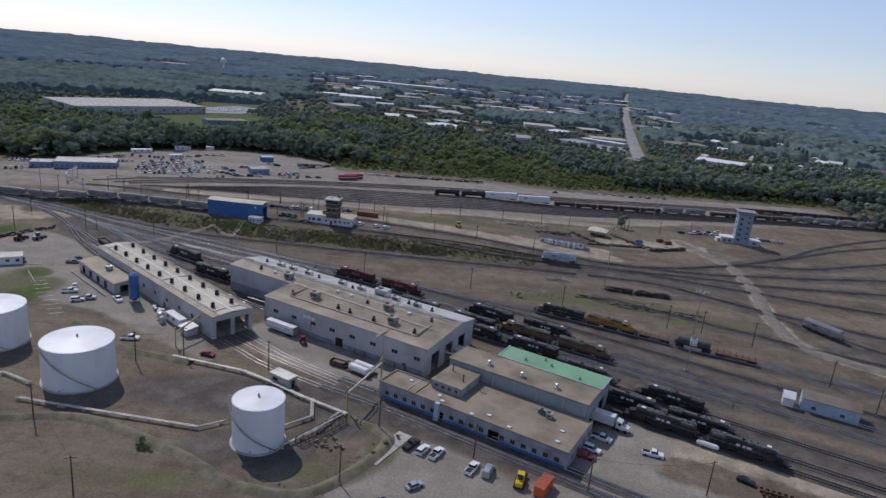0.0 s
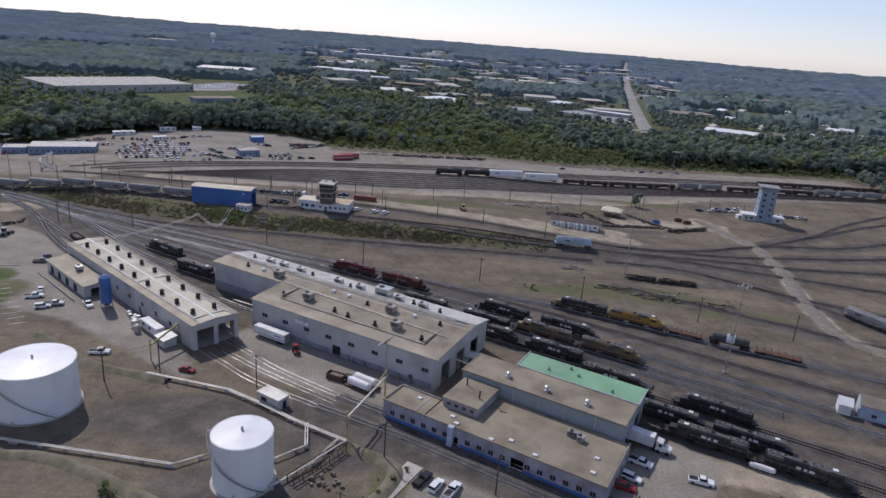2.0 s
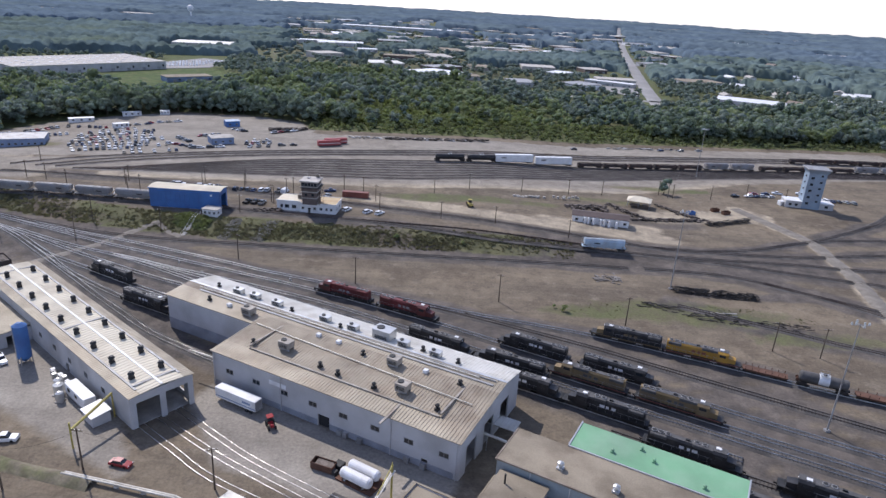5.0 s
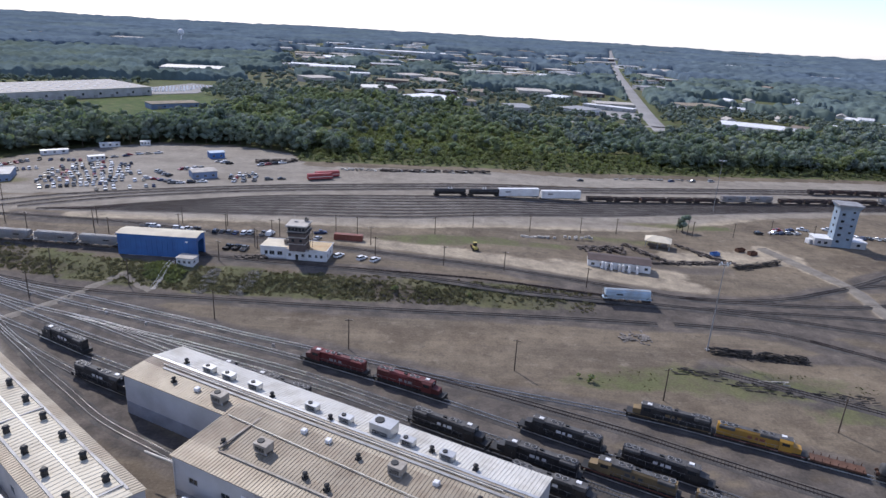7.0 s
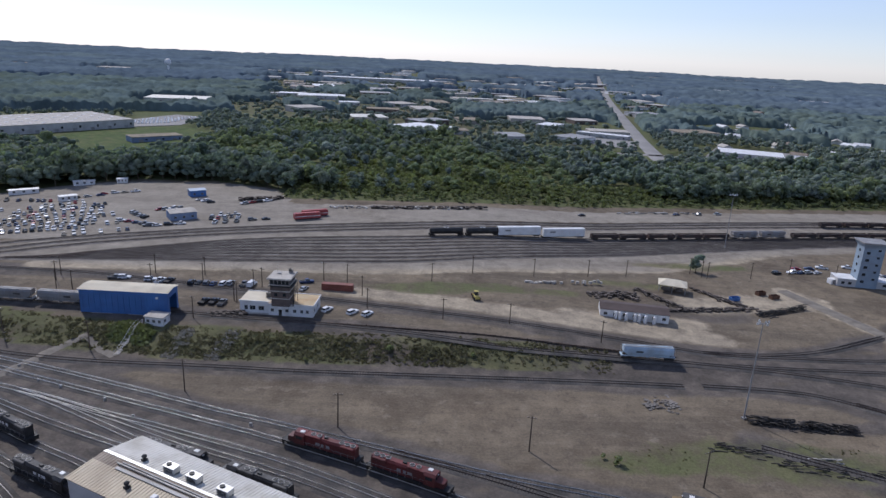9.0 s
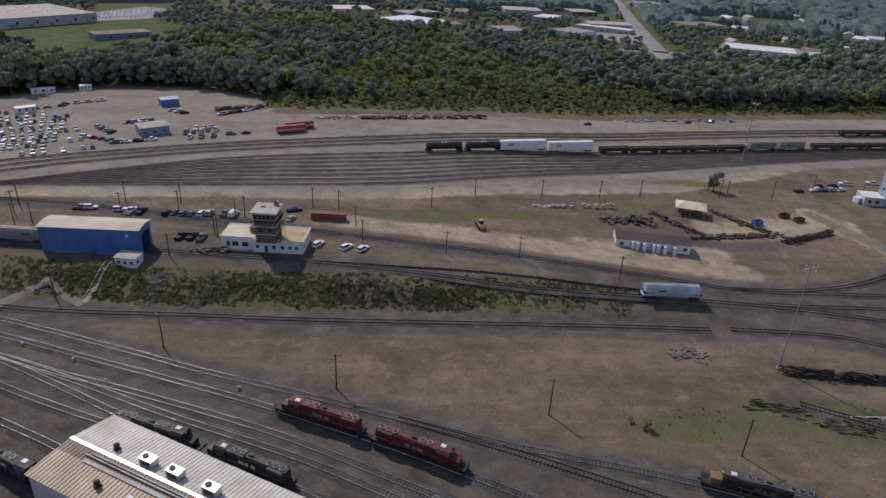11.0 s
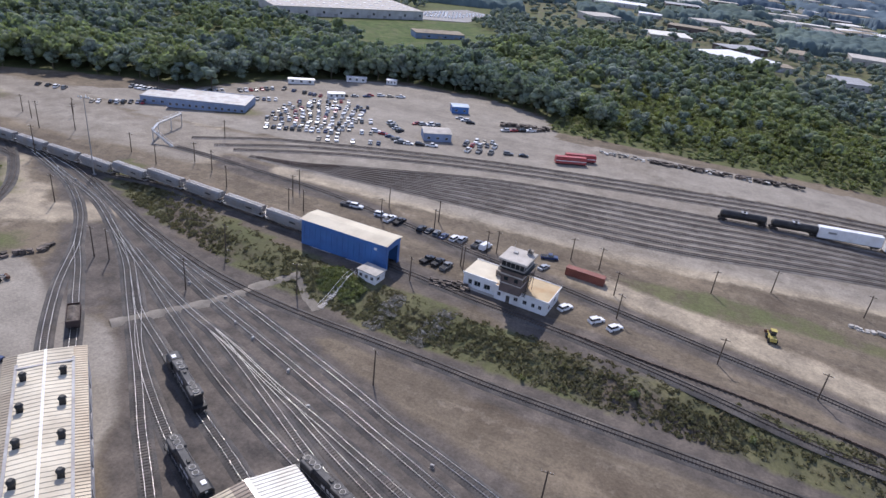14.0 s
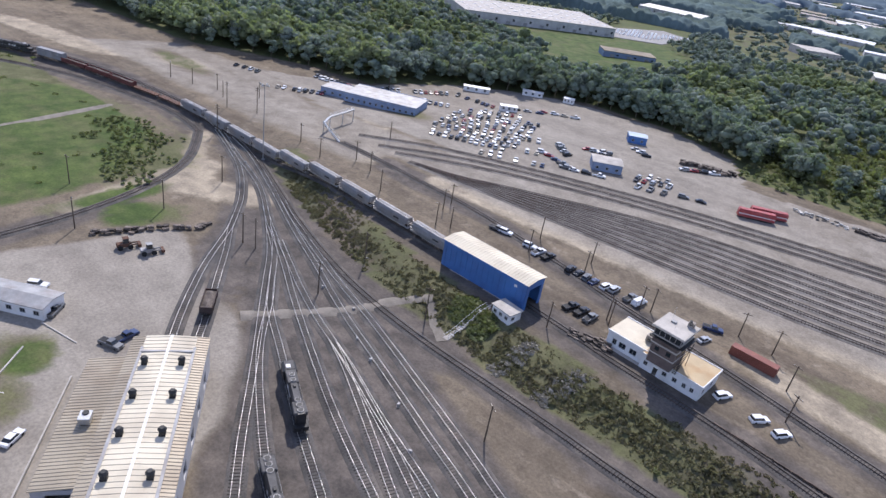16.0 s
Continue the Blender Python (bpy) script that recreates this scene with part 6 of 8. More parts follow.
def build_gondola(label, paint, long=16.0, load=True):
    t = thing("gondola_car", label, "gondola car", group="gondola cars")
    h = long / 2
    boxes("side", [(0, s * 1.45, 1.1, long - 0.5, 0.12, 1.7) for s in (-1, 1)] + [(e * (h - 0.3), 0, 1.1, 0.12, 2.9, 1.7) for e in (-1, 1)], paint, t)
    boxes("floor", [(0, 0, 1.0, long - 0.5, 2.9, 0.2)], paint, t)
    boxes("side_rib", [(-h + 0.8 + (long - 1.6) * i / 10, s * 1.53, 1.1, 0.14, 0.1, 1.65) for i in range(11) for s in (-1, 1)], paint, t)
    boxes("top_chord", [(0, s * 1.47, 2.75, long - 0.4, 0.2, 0.14) for s in (-1, 1)], paint, t)
    if load:
        bm = bmesh.new()
        loft(bm, [[(u, -1.35, 1.3), (u, -1.35, 2.3), (u, 0, zz), (u, 1.35, 2.3), (u, 1.35, 1.3)] for u, zz in ((-h + 0.5, 2.4), (-h / 2, 2.9), (0, 2.6), (h / 2, 3.0), (h - 0.5, 2.4))])
        part("scrap_load", bm, M_JUNK, t)
    bogie(t, -h + 2.1, 2, 0.45, 1.8)
    bogie(t, h - 2.1, 2, 0.45, 1.8)
    boxes("coupler", [(e * (h + 0.1), 0, 0.75, 0.9, 0.35, 0.35) for e in (-1, 1)], M_TRUCKS, t)
    return t


def build_tank_car(label, paint, band, long=13.5):
    t = thing("tank_car", label, "tank car", group="tank cars")
    h = long / 2
    bm = bmesh.new()
    rings = []
    for u, k in ((-h + 0.8, 0.5), (-h + 0.95, 0.85), (-h + 1.3, 1.0), (h - 1.3, 1.0), (h - 0.95, 0.85), (h - 0.8, 0.5)):
        rings.append([(u, 1.45 * k * math.cos(a), 2.75 + 1.45 * k * math.sin(a)) for a in np.linspace(0, 2 * math.pi, 20, endpoint=False)])
    loft(bm, rings)
    b = part("barrel", bm, paint, t)
    rods("white_band", [((-1.3, 0, 2.75), (1.3, 0, 2.75), 1.47)], band, b, seg=20)
    rods("dome", [((0, 0, 4.1), (0, 0, 4.7), 0.5)], paint, b, seg=12)
    boxes("dome_platform", [(0, 0, 4.25, 2.2, 2.2, 0.06)], M_GALV, t)
    for s in (-1.1, 1.1):
        rods("platform_rail", [((-1.1, s, 5.1), (1.1, s, 5.1), 0.04), ((-1.1, s, 4.3), (-1.1, s, 5.1), 0.04), ((1.1, s, 4.3), (1.1, s, 5.1), 0.04)], M_GALV, t, seg=4)
    boxes("sill", [(0, 0, 1.0, long - 0.4, 0.7, 0.45), (-h + 1.6, 0, 1.0, 1.6, 2.7, 0.4), (h - 1.6, 0, 1.0, 1.6, 2.7, 0.4)], M_TRUCKS, t)
    bogie(t, -h + 2.0, 2, 0.45, 1.8)
    bogie(t, h - 2.0, 2, 0.45, 1.8)
    return t


def build_box_car(label, paint, long=24.0, tall=4.1):
    t = thing("box_car", label, "box car", group="box cars")
    h = long / 2
    boxes("body", [(0, 0, 1.1, long - 0.7, 3.0, tall)], paint, t, bevel=0.08)
    boxes("roof", [(0, 0, 1.1 + tall, long - 0.8, 2.8, 0.12)], paint, t)
    boxes("side_rib", [(-h + 0.9 + (long - 1.8) * i / 18, s * 1.53, 1.3, 0.1, 0.07, tall - 0.4) for i in range(19) for s in (-1, 1)], paint, t)
    for s in (-1, 1):
        boxes("side_door", [(0, s * 1.56, 1.3, 3.2, 0.06, tall - 0.5)], paint, t)
        boxes("side_mark", [(-h * 0.55, s * 1.58, 3.2, 3.0, 0.04, 0.8)], M_GREYMETAL, t)
    boxes("sill", [(0, 0, 0.85, long - 0.5, 2.4, 0.3)], M_TRUCKS, t)
    bogie(t, -h + 2.4, 2, 0.45, 1.8)
    bogie(t, h - 2.4, 2, 0.45, 1.8)
    boxes("coupler", [(e * (h + 0.1), 0, 0.75, 0.9, 0.35, 0.35) for e in (-1, 1)], M_TRUCKS, t)
    return t


def build_flat_car(label, long=16.0):
    t = thing("flat_car", label, "flat car", group="flat cars")
    h = long / 2
    boxes("deck", [(0, 0, 1.0, long - 0.5, 2.8, 0.3)], M_RUSTY, t)
    boxes("sill", [(0, s * 1.2, 0.75, long - 2, 0.2, 0.35) for s in (-1, 1)], M_RUSTY, t)
    boxes("stake", [(-h + 1 + (long - 2) * i / 6, s * 1.36, 1.1, 0.15, 0.15, 1.0) for i in range(7) for s in (-1, 1)], M_RUSTY, t)
    bogie(t, -h + 2.0, 2, 0.45, 1.8)
    bogie(t, h - 2.0, 2, 0.45, 1.8)
    return t


def rake(src, line, x, n, gap, start=0.0, first=True):
    """A row of the same cars from where the track passes x."""
    out = []
    for i in range(n):
        px, py, pz, rz = along(line, x, start + i * gap)
        ob = src if first and i == 0 else copy_thing(src, Matrix())
        ob.matrix_basis = pose(px, py, pz, 0, 0, rz)
        out.append(ob)
    return out


HOP = build_hopper("grey covered hopper car in a long standing train", M_HOPPER)
rake(HOP, "grain", -134, 9, 17.9, 4)
GOND = build_gondola("dark rusty gondola car in a standing train", M_GOND)
rake(build_flat_car("rusty flat car in a standing train"), "grain", -294, 2, 16.6, 3)
rake(build_gondola("maroon gondola car in a standing train", M_MAROON), "grain", -328, 3, 16.6, 2)
rake(build_box_car("white box car in a standing train", M_HOPPER, 16.5, 3.4), "grain", -374, 1, 17, 2)
WB = build_box_car("tall clean white box car in a standing train", M_WHITE)
TRAIN = "yard_south_h"
rake(build_tank_car("black tank car at the head of a standing train", M_ENG_BLACK, M_ENG_BLACK, 19), TRAIN, -12, 2, 19.3, 10)
rake(WB, TRAIN, 25, 2, 25, 13)
rake(GOND, TRAIN, 76, 5, 16.8, 9)
rake(copy_thing(HOP, Matrix()), TRAIN, 160, 2, 17.9, 9)
rake(copy_thing(GOND, Matrix()), TRAIN, 197, 4, 16.8, 9)
rake(copy_thing(HOP, Matrix()), TRAIN, 265, 5, 17.9, 9)
rake(copy_thing(GOND, Matrix()), "yard_north_c", 233, 6, 16.8, 9)
h = build_hopper("pale blue grey covered hopper car alone on the hump track", M_HOPPER_BLUE, 18)
put_on(h, "hump", 62)
put_on(build_tank_car("dark tank car with a broad white band", M_ENG_GREY, M_WHITE), "lead_h", 100.5)
put_on(build_flat_car("rusty flat car behind the yellow engine", 12), "lead_h", 87.5)
put_on(build_flat_car("rusty flat car with stakes beside the tank car", 15), "lead_h", 114.5)
hb = copy_thing(HOP, pose(165, 233, 0.62, 0, 0, -58))
hb["label"] = "grey covered hopper car alone on a far yard track"
put_on(build_gondola("small dark service wagon near the shed", M_GOND, 9), "west_b", -152)
for i in range(9):
    px, py, pz, rz = along("lead_h", 92, 1.2 * i)
    if i in (2, 6):
        w = thing("spare_wheelset", "rusty spare wheelset on the flat car", "wheelset", px, py, pz + 1.3, rz, "spare wheelsets")
        rods("wheel", [((0, -0.85, 0.45), (0, -0.7, 0.45), 0.45)], M_RUSTY, w, seg=14)
        rods("wheel", [((0, 0.7, 0.45), (0, 0.85, 0.45), 0.45)], M_RUSTY, w, seg=14)
        rods("axle", [((0, -0.7, 0.45), (0, 0.7, 0.45), 0.09)], M_RUSTY, w)


# ---- road vehicles ----
def build_car(kind, colour):
    """A car by kind: saloon, suv, pickup or van, with glasshouse, wheels and lights."""
    words = {"saloon": "saloon car", "suv": "sport utility car", "pickup": "pickup truck", "van": "delivery van"}
    t = thing({"saloon": "car", "suv": "car", "pickup": "pickup_truck", "van": "van"}[kind], f"parked {colour} {words[kind]} with dark windows on the lot", "pickup truck" if kind == "pickup" else ("van" if kind == "van" else "car"), group="parked vehicles")
    p = PAINTS[colour]
    L, W = {"saloon": (4.7, 1.8), "suv": (4.8, 1.9), "pickup": (5.7, 2.0), "van": (5.6, 2.0)}[kind]
    h = L / 2
    lower = {"saloon": [(-h, 0.55), (-h + 0.1, 0.9), (h - 1.3, 0.92), (h - 0.1, 0.72), (h, 0.5)], "suv": [(-h, 0.6), (-h + 0.08, 1.05), (h - 1.2, 1.05), (h - 0.1, 0.9), (h, 0.6)], "pickup": [(-h, 0.65), (-h + 0.05, 1.1), (h - 1.3, 1.12), (h - 0.1, 1.0), (h, 0.65)], "van": [(-h, 0.6), (-h + 0.05, 1.1), (h - 0.9, 1.1), (h - 0.1, 0.9), (h, 0.6)]}[kind]
    bm = bmesh.new()
    loft(bm, [[(u, -W / 2, 0.32), (u, -W / 2, zz - 0.08), (u, -W / 2 + 0.1, zz), (u, W / 2 - 0.1, zz), (u, W / 2, zz - 0.08), (u, W / 2, 0.32)] for u, zz in lower])
    body = part("body", bm, p, t)
    lo, hi, z0, z1 = {"saloon": (-1.75, 1.05, 0.88, 1.42), "suv": (-2.25, 0.95, 1.0, 1.72), "pickup": (-0.55, 1.45, 1.05, 1.8), "van": (-2.7, 1.7, 1.05, 2.05)}[kind]
    bm = bmesh.new()
    rear = 0.65 if kind == "saloon" else 0.15
    loft(bm, [[(lo, -W / 2 + 0.08, z0), (hi, -W / 2 + 0.08, z0), (hi, W / 2 - 0.08, z0), (lo, W / 2 - 0.08, z0)], [(lo + rear, -W / 2 + 0.26, z1 - 0.06), (hi - 0.65, -W / 2 + 0.26, z1 - 0.06), (hi - 0.65, W / 2 - 0.26, z1 - 0.06), (lo + rear, W / 2 - 0.26, z1 - 0.06)]])
    part("glasshouse", bm, p if kind == "van" else M_GLASS, t)
    boxes("roof", [((lo + rear + hi - 0.65) / 2, 0, z1 - 0.06, hi - 0.65 - lo - rear + 0.1, W - 0.46, 0.07)], p, t, bevel=0.03)
    if kind == "pickup":
        boxes("bed_liner", [(-1.75, 0, 1.02, 2.0, 1.6, 0.1)], M_DARK, t)
    if kind == "van":
        boxes("windscreen", [(hi - 0.3, 0, 1.3, 0.3, W - 0.5, 0.5)], M_GLASS, t)
    for u in (-h + 0.95, h - 0.95):
        for s in (-1, 1):
            rods("wheel", [((u, s * (W / 2 - 0.2), 0.34), (u, s * (W / 2 + 0.01), 0.34), 0.34)], M_TYRE, t, seg=10)
    for s in (-1, 1):
        boxes("headlight", [(h - 0.04, s * 0.65, 0.62, 0.06, 0.35, 0.16)], M_WHITE, body)
    return t


CARS = {}


def car(kind, colour, x, y, rz, label=""):
    key = kind, colour
    m = pose(x, y, ground_z(x, y) - 0.03, 0, 0, rz)
    if key not in CARS:
        CARS[key] = build_car(kind, colour)
        CARS[key].matrix_basis = m
        ob = CARS[key]
    else:
        ob = copy_thing(CARS[key], m)
    if label:
        ob["label"] = label
    return ob


for x, y, rz, kind, colour in (
    (16.9, 112.5, 65, "pickup", "white"), (20.9, 112, 72, "van", "silver"), (3.4, 103.5, 40, "saloon", "silver"), (1.1, 120, 60, "pickup", "black"), (4.3, 118.2, 62, "suv", "white"), (7.8, 117.2, 62, "pickup", "white"),
    (52.9, 133, -30, "pickup", "white"), (49.2, 126.8, -32, "suv", "white"), (46.9, 123.2, -20, "suv", "red"), (65.6, 127.6, -15, "pickup", "white"), (87.4, 119.6, -35, "saloon", "black"), (-4, 96, 45, "saloon", "black"), (55, 96, 30, "saloon", "red"),
    (-135, 197.2, 25, "pickup", "white"), (-127.7, 190, 30, "suv", "white"), (-125.4, 192.6, 20, "pickup", "silver"), (-152.1, 228.4, 20, "pickup", "grey"), (-115.1, 194.2, -45, "pickup", "white"), (-94.8, 163.8, 10, "pickup", "white"), (-67.2, 158.2, -12, "saloon", "red"),
    (-184, 226, 40, "suv", "white"), (-171.3, 224.6, 130, "pickup", "grey"), (-152.7, 232.1, 100, "pickup", "blue"), (-136.5, 203, 120, "saloon", "white"),
    (-132.3, 348, 10, "pickup", "grey"), (-129.1, 348.4, 10, "suv", "white"), (-118.5, 347.2, 10, "suv", "white"), (-114.4, 346.2, 80, "pickup", "white"), (-110.8, 346.2, 80, "pickup", "black"), (-102.1, 345.6, 90, "suv", "black"), (-99.1, 345.6, 85, "saloon", "black"), (-96.3, 345.4, 95, "suv", "grey"), (-93.5, 345, 88, "saloon", "blue"), (-89.7, 345.6, 80, "suv", "white"), (-87.2, 346.4, 85, "suv", "silver"), (-81.8, 346, 80, "pickup", "grey"), (-78.9, 346, 78, "van", "white"), (-58.6, 351.4, 20, "pickup", "blue"), (-58.3, 343.6, 70, "saloon", "silver"), (-90.8, 326.6, 75, "pickup", "black"), (-87.4, 326.8, 80, "pickup", "black"), (-84.2, 326, 85, "pickup", "grey"), (-46.1, 323.4, 60, "suv", "white"), (-36.8, 321.8, 50, "suv", "white"), (-31.5, 320.8, 55, "suv", "white"),
):
    car(kind, colour, x, y, rz)

rnd = random.Random(4)
KINDS = [("saloon", "white"), ("saloon", "silver"), ("suv", "white"), ("suv", "grey"), ("saloon", "black"), ("suv", "black"), ("pickup", "white"), ("pickup", "grey"), ("saloon", "red"), ("saloon", "beige"), ("suv", "silver"), ("saloon", "blue")]


def row(x0, y0, x1, y1, n, rz, miss=0.12):
    for i in range(n):
        if rnd.random() < miss:
            continue
        f = i / max(1, n - 1)
        k = rnd.choice(KINDS)
        car(*k, x0 + (x1 - x0) * f + rnd.uniform(-0.3, 0.3), y0 + (y1 - y0) * f + rnd.uniform(-0.5, 0.5), rz + rnd.uniform(-4, 4) + (180 if rnd.random() < 0.4 else 0))


for i, (n, f0, f1) in enumerate(((12, 0, 0.9), (13, 0, 1), (13, 0, 1), (12, 0.05, 1), (11, 0.1, 1), (10, 0.15, 1), (9, 0.2, 1), (8, 0.3, 1))):
    ax, ay, bx, by = -210 - 4.3 * i, 402.5 + 6.2 * i, -177 - 2.2 * i, 419 + 6.6 * i
    row(ax + (bx - ax) * f0, ay + (by - ay) * f0, ax + (bx - ax) * f1, ay + (by - ay) * f1, n, 118, 0.04)
row(-182, 404, -158, 416, 8, 118, 0.3)
row(-176, 424, -158, 432, 6, 118, 0.3)
row(-186, 440, -166, 448, 6, 118, 0.3)
row(-215, 446, -190, 462, 9, 118, 0.25)
row(-226, 452, -206, 468, 8, 118, 0.25)
row(-302, 386, -283, 400, 9, 125)
row(-311, 419, -290, 424, 9, 110)
row(-287, 421, -255, 466, 19, 140)
row(-262, 432, -238, 447, 10, 125)
row(-250, 470, -225, 470, 8, 110)
row(-345, 391, -330, 394, 4, 120)
row(-172, 452, -160, 440, 5, 70)
row(-168, 432, -150, 426, 5, 15)
row(-159, 458, -150, 462, 4, 60)
row(-152, 424, -138, 430, 4, 20)
row(-126, 443, -114, 450, 5, 100)
row(-127, 448, -117, 456, 4, 100)
row(-122, 436, -112, 440, 3, 95)
row(-119, 480, -108, 490, 4, 40)
row(-105, 444, -98, 447, 2, 20)
row(-146, 484, -138, 480, 3, 30)
row(-205, 490, -190, 500, 4, 40)
row(-215, 478, -205, 486, 3, 40)
row(157, 399, 178, 402, 6, 20)
row(163, 405, 200, 412, 6, 160)
row(200, 402, 222, 398, 7, 100)
row(85, 500, 92, 503, 1, 20, 0)
row(150, 514, 180, 520, 3, 20)


def build_lorry():
    t = thing("semi_truck", "white articulated lorry with box trailer backed against the hall", "lorry", 54.5, 141.5, 0, -28)
    boxes("trailer", [(-2, 0, 1.1, 11.5, 2.6, 2.8)], M_WHITE, t, bevel=0.06)
    boxes("trailer_frame", [(-2, 0, 0.85, 11.3, 1.2, 0.25)], M_BLACKMETAL, t)
    bm = bmesh.new()
    loft(bm, [[(4.3, -1.2, 0.7), (4.3, -1.2, 3.2), (4.3, 1.2, 3.2), (4.3, 1.2, 0.7)], [(5.9, -1.2, 0.7), (5.9, -1.2, 2.9), (5.9, 1.2, 2.9), (5.9, 1.2, 0.7)], [(6.3, -1.1, 0.7), (6.3, -1.1, 1.9), (6.3, 1.1, 1.9), (6.3, 1.1, 0.7)], [(8.0, -1.0, 0.7), (8.0, -1.0, 1.6), (8.0, 1.0, 1.6), (8.0, 1.0, 0.7)]])
    cab = part("cab", bm, M_WHITE, t)
    boxes("windscreen", [(6.12, 0, 2.0, 0.3, 2.0, 0.75)], M_GLASS, cab)
    boxes("side_window", [(5.4, s * 1.21, 1.9, 0.8, 0.05, 0.8) for s in (-1, 1)], M_GLASS, cab)
    for u in (-6.6, -5.4, 4.0, 5.0, 7.2):
        for s in (-1, 1):
            rods("wheel", [((u, s * 0.85, 0.5), (u, s * 1.25, 0.5), 0.5)], M_TYRE, t, seg=12)
    t = thing("box_trailer", "white goods trailer with stripes parked against the repair shop", "trailer", -50, 181, 0, -27)
    boxes("body", [(0, 0, 1.0, 12.5, 2.5, 2.7)], M_WHITE, t, bevel=0.06)
    boxes("stripe", [(0, -1.27, 1.5, 12.2, 0.04, 0.25), (3.5, -1.27, 2.3, 2.5, 0.04, 0.5)], M_BRICKBLUE, t)
    boxes("door", [(6.27, 0, 1.2, 0.05, 2.2, 2.3)], M_GREYMETAL, t)
    boxes("landing_leg", [(-4, s * 0.9, 0, 0.2, 0.2, 1.0) for s in (-1, 1)], M_GREYMETAL, t)
    for u in (3.5, 4.7):
        for s in (-1, 1):
            rods("wheel", [((u, s * 0.85, 0.48), (u, s * 1.2, 0.48), 0.48)], M_TYRE, t, seg=12)
    # tank trailers and skids beside the shop
    t = thing("tank_skid", "two white horizontal tanks on a steel skid", "tank", -18, 157.5, 0, -30)
    boxes("skid", [(0, 0, 0, 9, 5.2, 0.45)], M_RUSTY, t)
    for v in (-1.3, 1.4):
        bm = bmesh.new()
        rings = [[(u, v + 1.15 * k * math.cos(a), 1.7 + 1.15 * k * math.sin(a)) for a in np.linspace(0, 2 * math.pi, 18, endpoint=False)] for u, k in ((-3.8, 0.4), (-3.6, 0.8), (-3.2, 1), (3.2, 1), (3.6, 0.8), (3.8, 0.4))]
        loft(bm, rings)
        part("barrel", bm, M_WHITE, t)
    boxes("cradle", [(u, v, 0.4, 0.4, 2.0, 0.7) for u in (-2.3, 2.3) for v in (-1.3, 1.4)], M_GREYMETAL, t)
    boxes("pump", [(-5.8, 0.5, 0, 2, 2, 1.5), (-5.5, -1.5, 0, 1.4, 1.2, 1.1)], M_BLACKMETAL, t, bevel=0.1)
    t = thing("dump_bin", "dark rusty scrap bin beside the tanks", "bin", -26, 160.5, 0, -20)
    boxes("side", [(0, -1.1, 0.2, 5, 0.1, 1.6), (0, 1.1, 0.2, 5, 0.1, 1.6), (-2.5, 0, 0.2, 0.1, 2.2, 1.6), (2.5, 0, 0.2, 0.1, 2.2, 1.6), (0, 0, 0.15, 5, 2.2, 0.1)], M_RUSTY, t)
    boxes("scrap_load", [(0.3, 0, 0.3, 4, 1.9, 1.2)], M_JUNK, t)
    t = thing("farm_tractor", "small red tractor parked outside the repair shop", "tractor", -40.5, 173.5, 0, -60)
    boxes("body", [(0.6, 0, 0.8, 2.2, 0.8, 0.8), (-0.6, 0, 0.8, 1.2, 1.2, 0.6)], PAINTS["red"], t, bevel=0.08)
    boxes("cab", [(-0.5, 0, 1.4, 1.2, 1.2, 1.2)], M_GLASS, t, bevel=0.06)
    boxes("roof", [(-0.5, 0, 2.6, 1.5, 1.5, 0.12)], PAINTS["red"], t)
    for u, r in ((-0.7, 0.75), (1.3, 0.45)):
        for s in (-1, 1):
            rods("wheel", [((u, s * 0.6, r), (u, s * 0.95, r), r)], M_TYRE, t, seg=14)

    def loader(x, y, rz, m, label):
        t = thing("wheel_loader", label, "loader", x, y, ground_z(x, y), rz, "yard machines")
        boxes("chassis", [(-0.8, 0, 0.7, 3.2, 1.8, 1.1)], m, t, bevel=0.1)
        boxes("cab", [(0, 0, 1.8, 1.4, 1.4, 1.4)], M_GLASS, t, bevel=0.05)
        boxes("cab_roof", [(0, 0, 3.2, 1.6, 1.6, 0.12)], m, t)
        boxes("boom", [(1.8, s * 0.6, 1.0, 2.6, 0.2, 0.35) for s in (-1, 1)], m, t)
        boxes("bucket", [(3.4, 0, 0.3, 0.9, 2.4, 0.9)], M_RUSTY, t, bevel=0.12)
        for u in (-1.6, 1.0):
            for s in (-1, 1):
                rods("wheel", [((u, s * 0.8, 0.7), (u, s * 1.25, 0.7), 0.7)], M_TYRE, t, seg=14)
    loader(8.5, 341, 100, M_YELLOW, "yellow wheel loader parked on the dirt")
    loader(-190.4, 251, 75, M_RUSTY, "dark rusty wheel loader at the lot's edge")
    loader(-184.2, 254.5, 75, M_GREYMETAL, "grey wheel loader at the lot's edge")
    loader(28.5, 108.8, 75, PAINTS["yellow"], "small yellow loader beside the orange container")
    t = thing("propane_tank", "long white horizontal gas tank on short legs", "tank", 82.5, 134.2, 0, -26)
    bm = bmesh.new()
    loft(bm, [[(u, 0.7 * k * math.cos(a), 1.1 + 0.7 * k * math.sin(a)) for a in np.linspace(0, 2 * math.pi, 16, endpoint=False)] for u, k in ((-3, 0.3), (-2.85, 0.75), (-2.5, 1), (2.5, 1), (2.85, 0.75), (3, 0.3))])
    part("barrel", bm, M_WHITE, t)
    boxes("leg", [(u, 0, 0, 0.3, 1.0, 0.6) for u in (-1.8, 1.8)], M_CONCRETE, t)
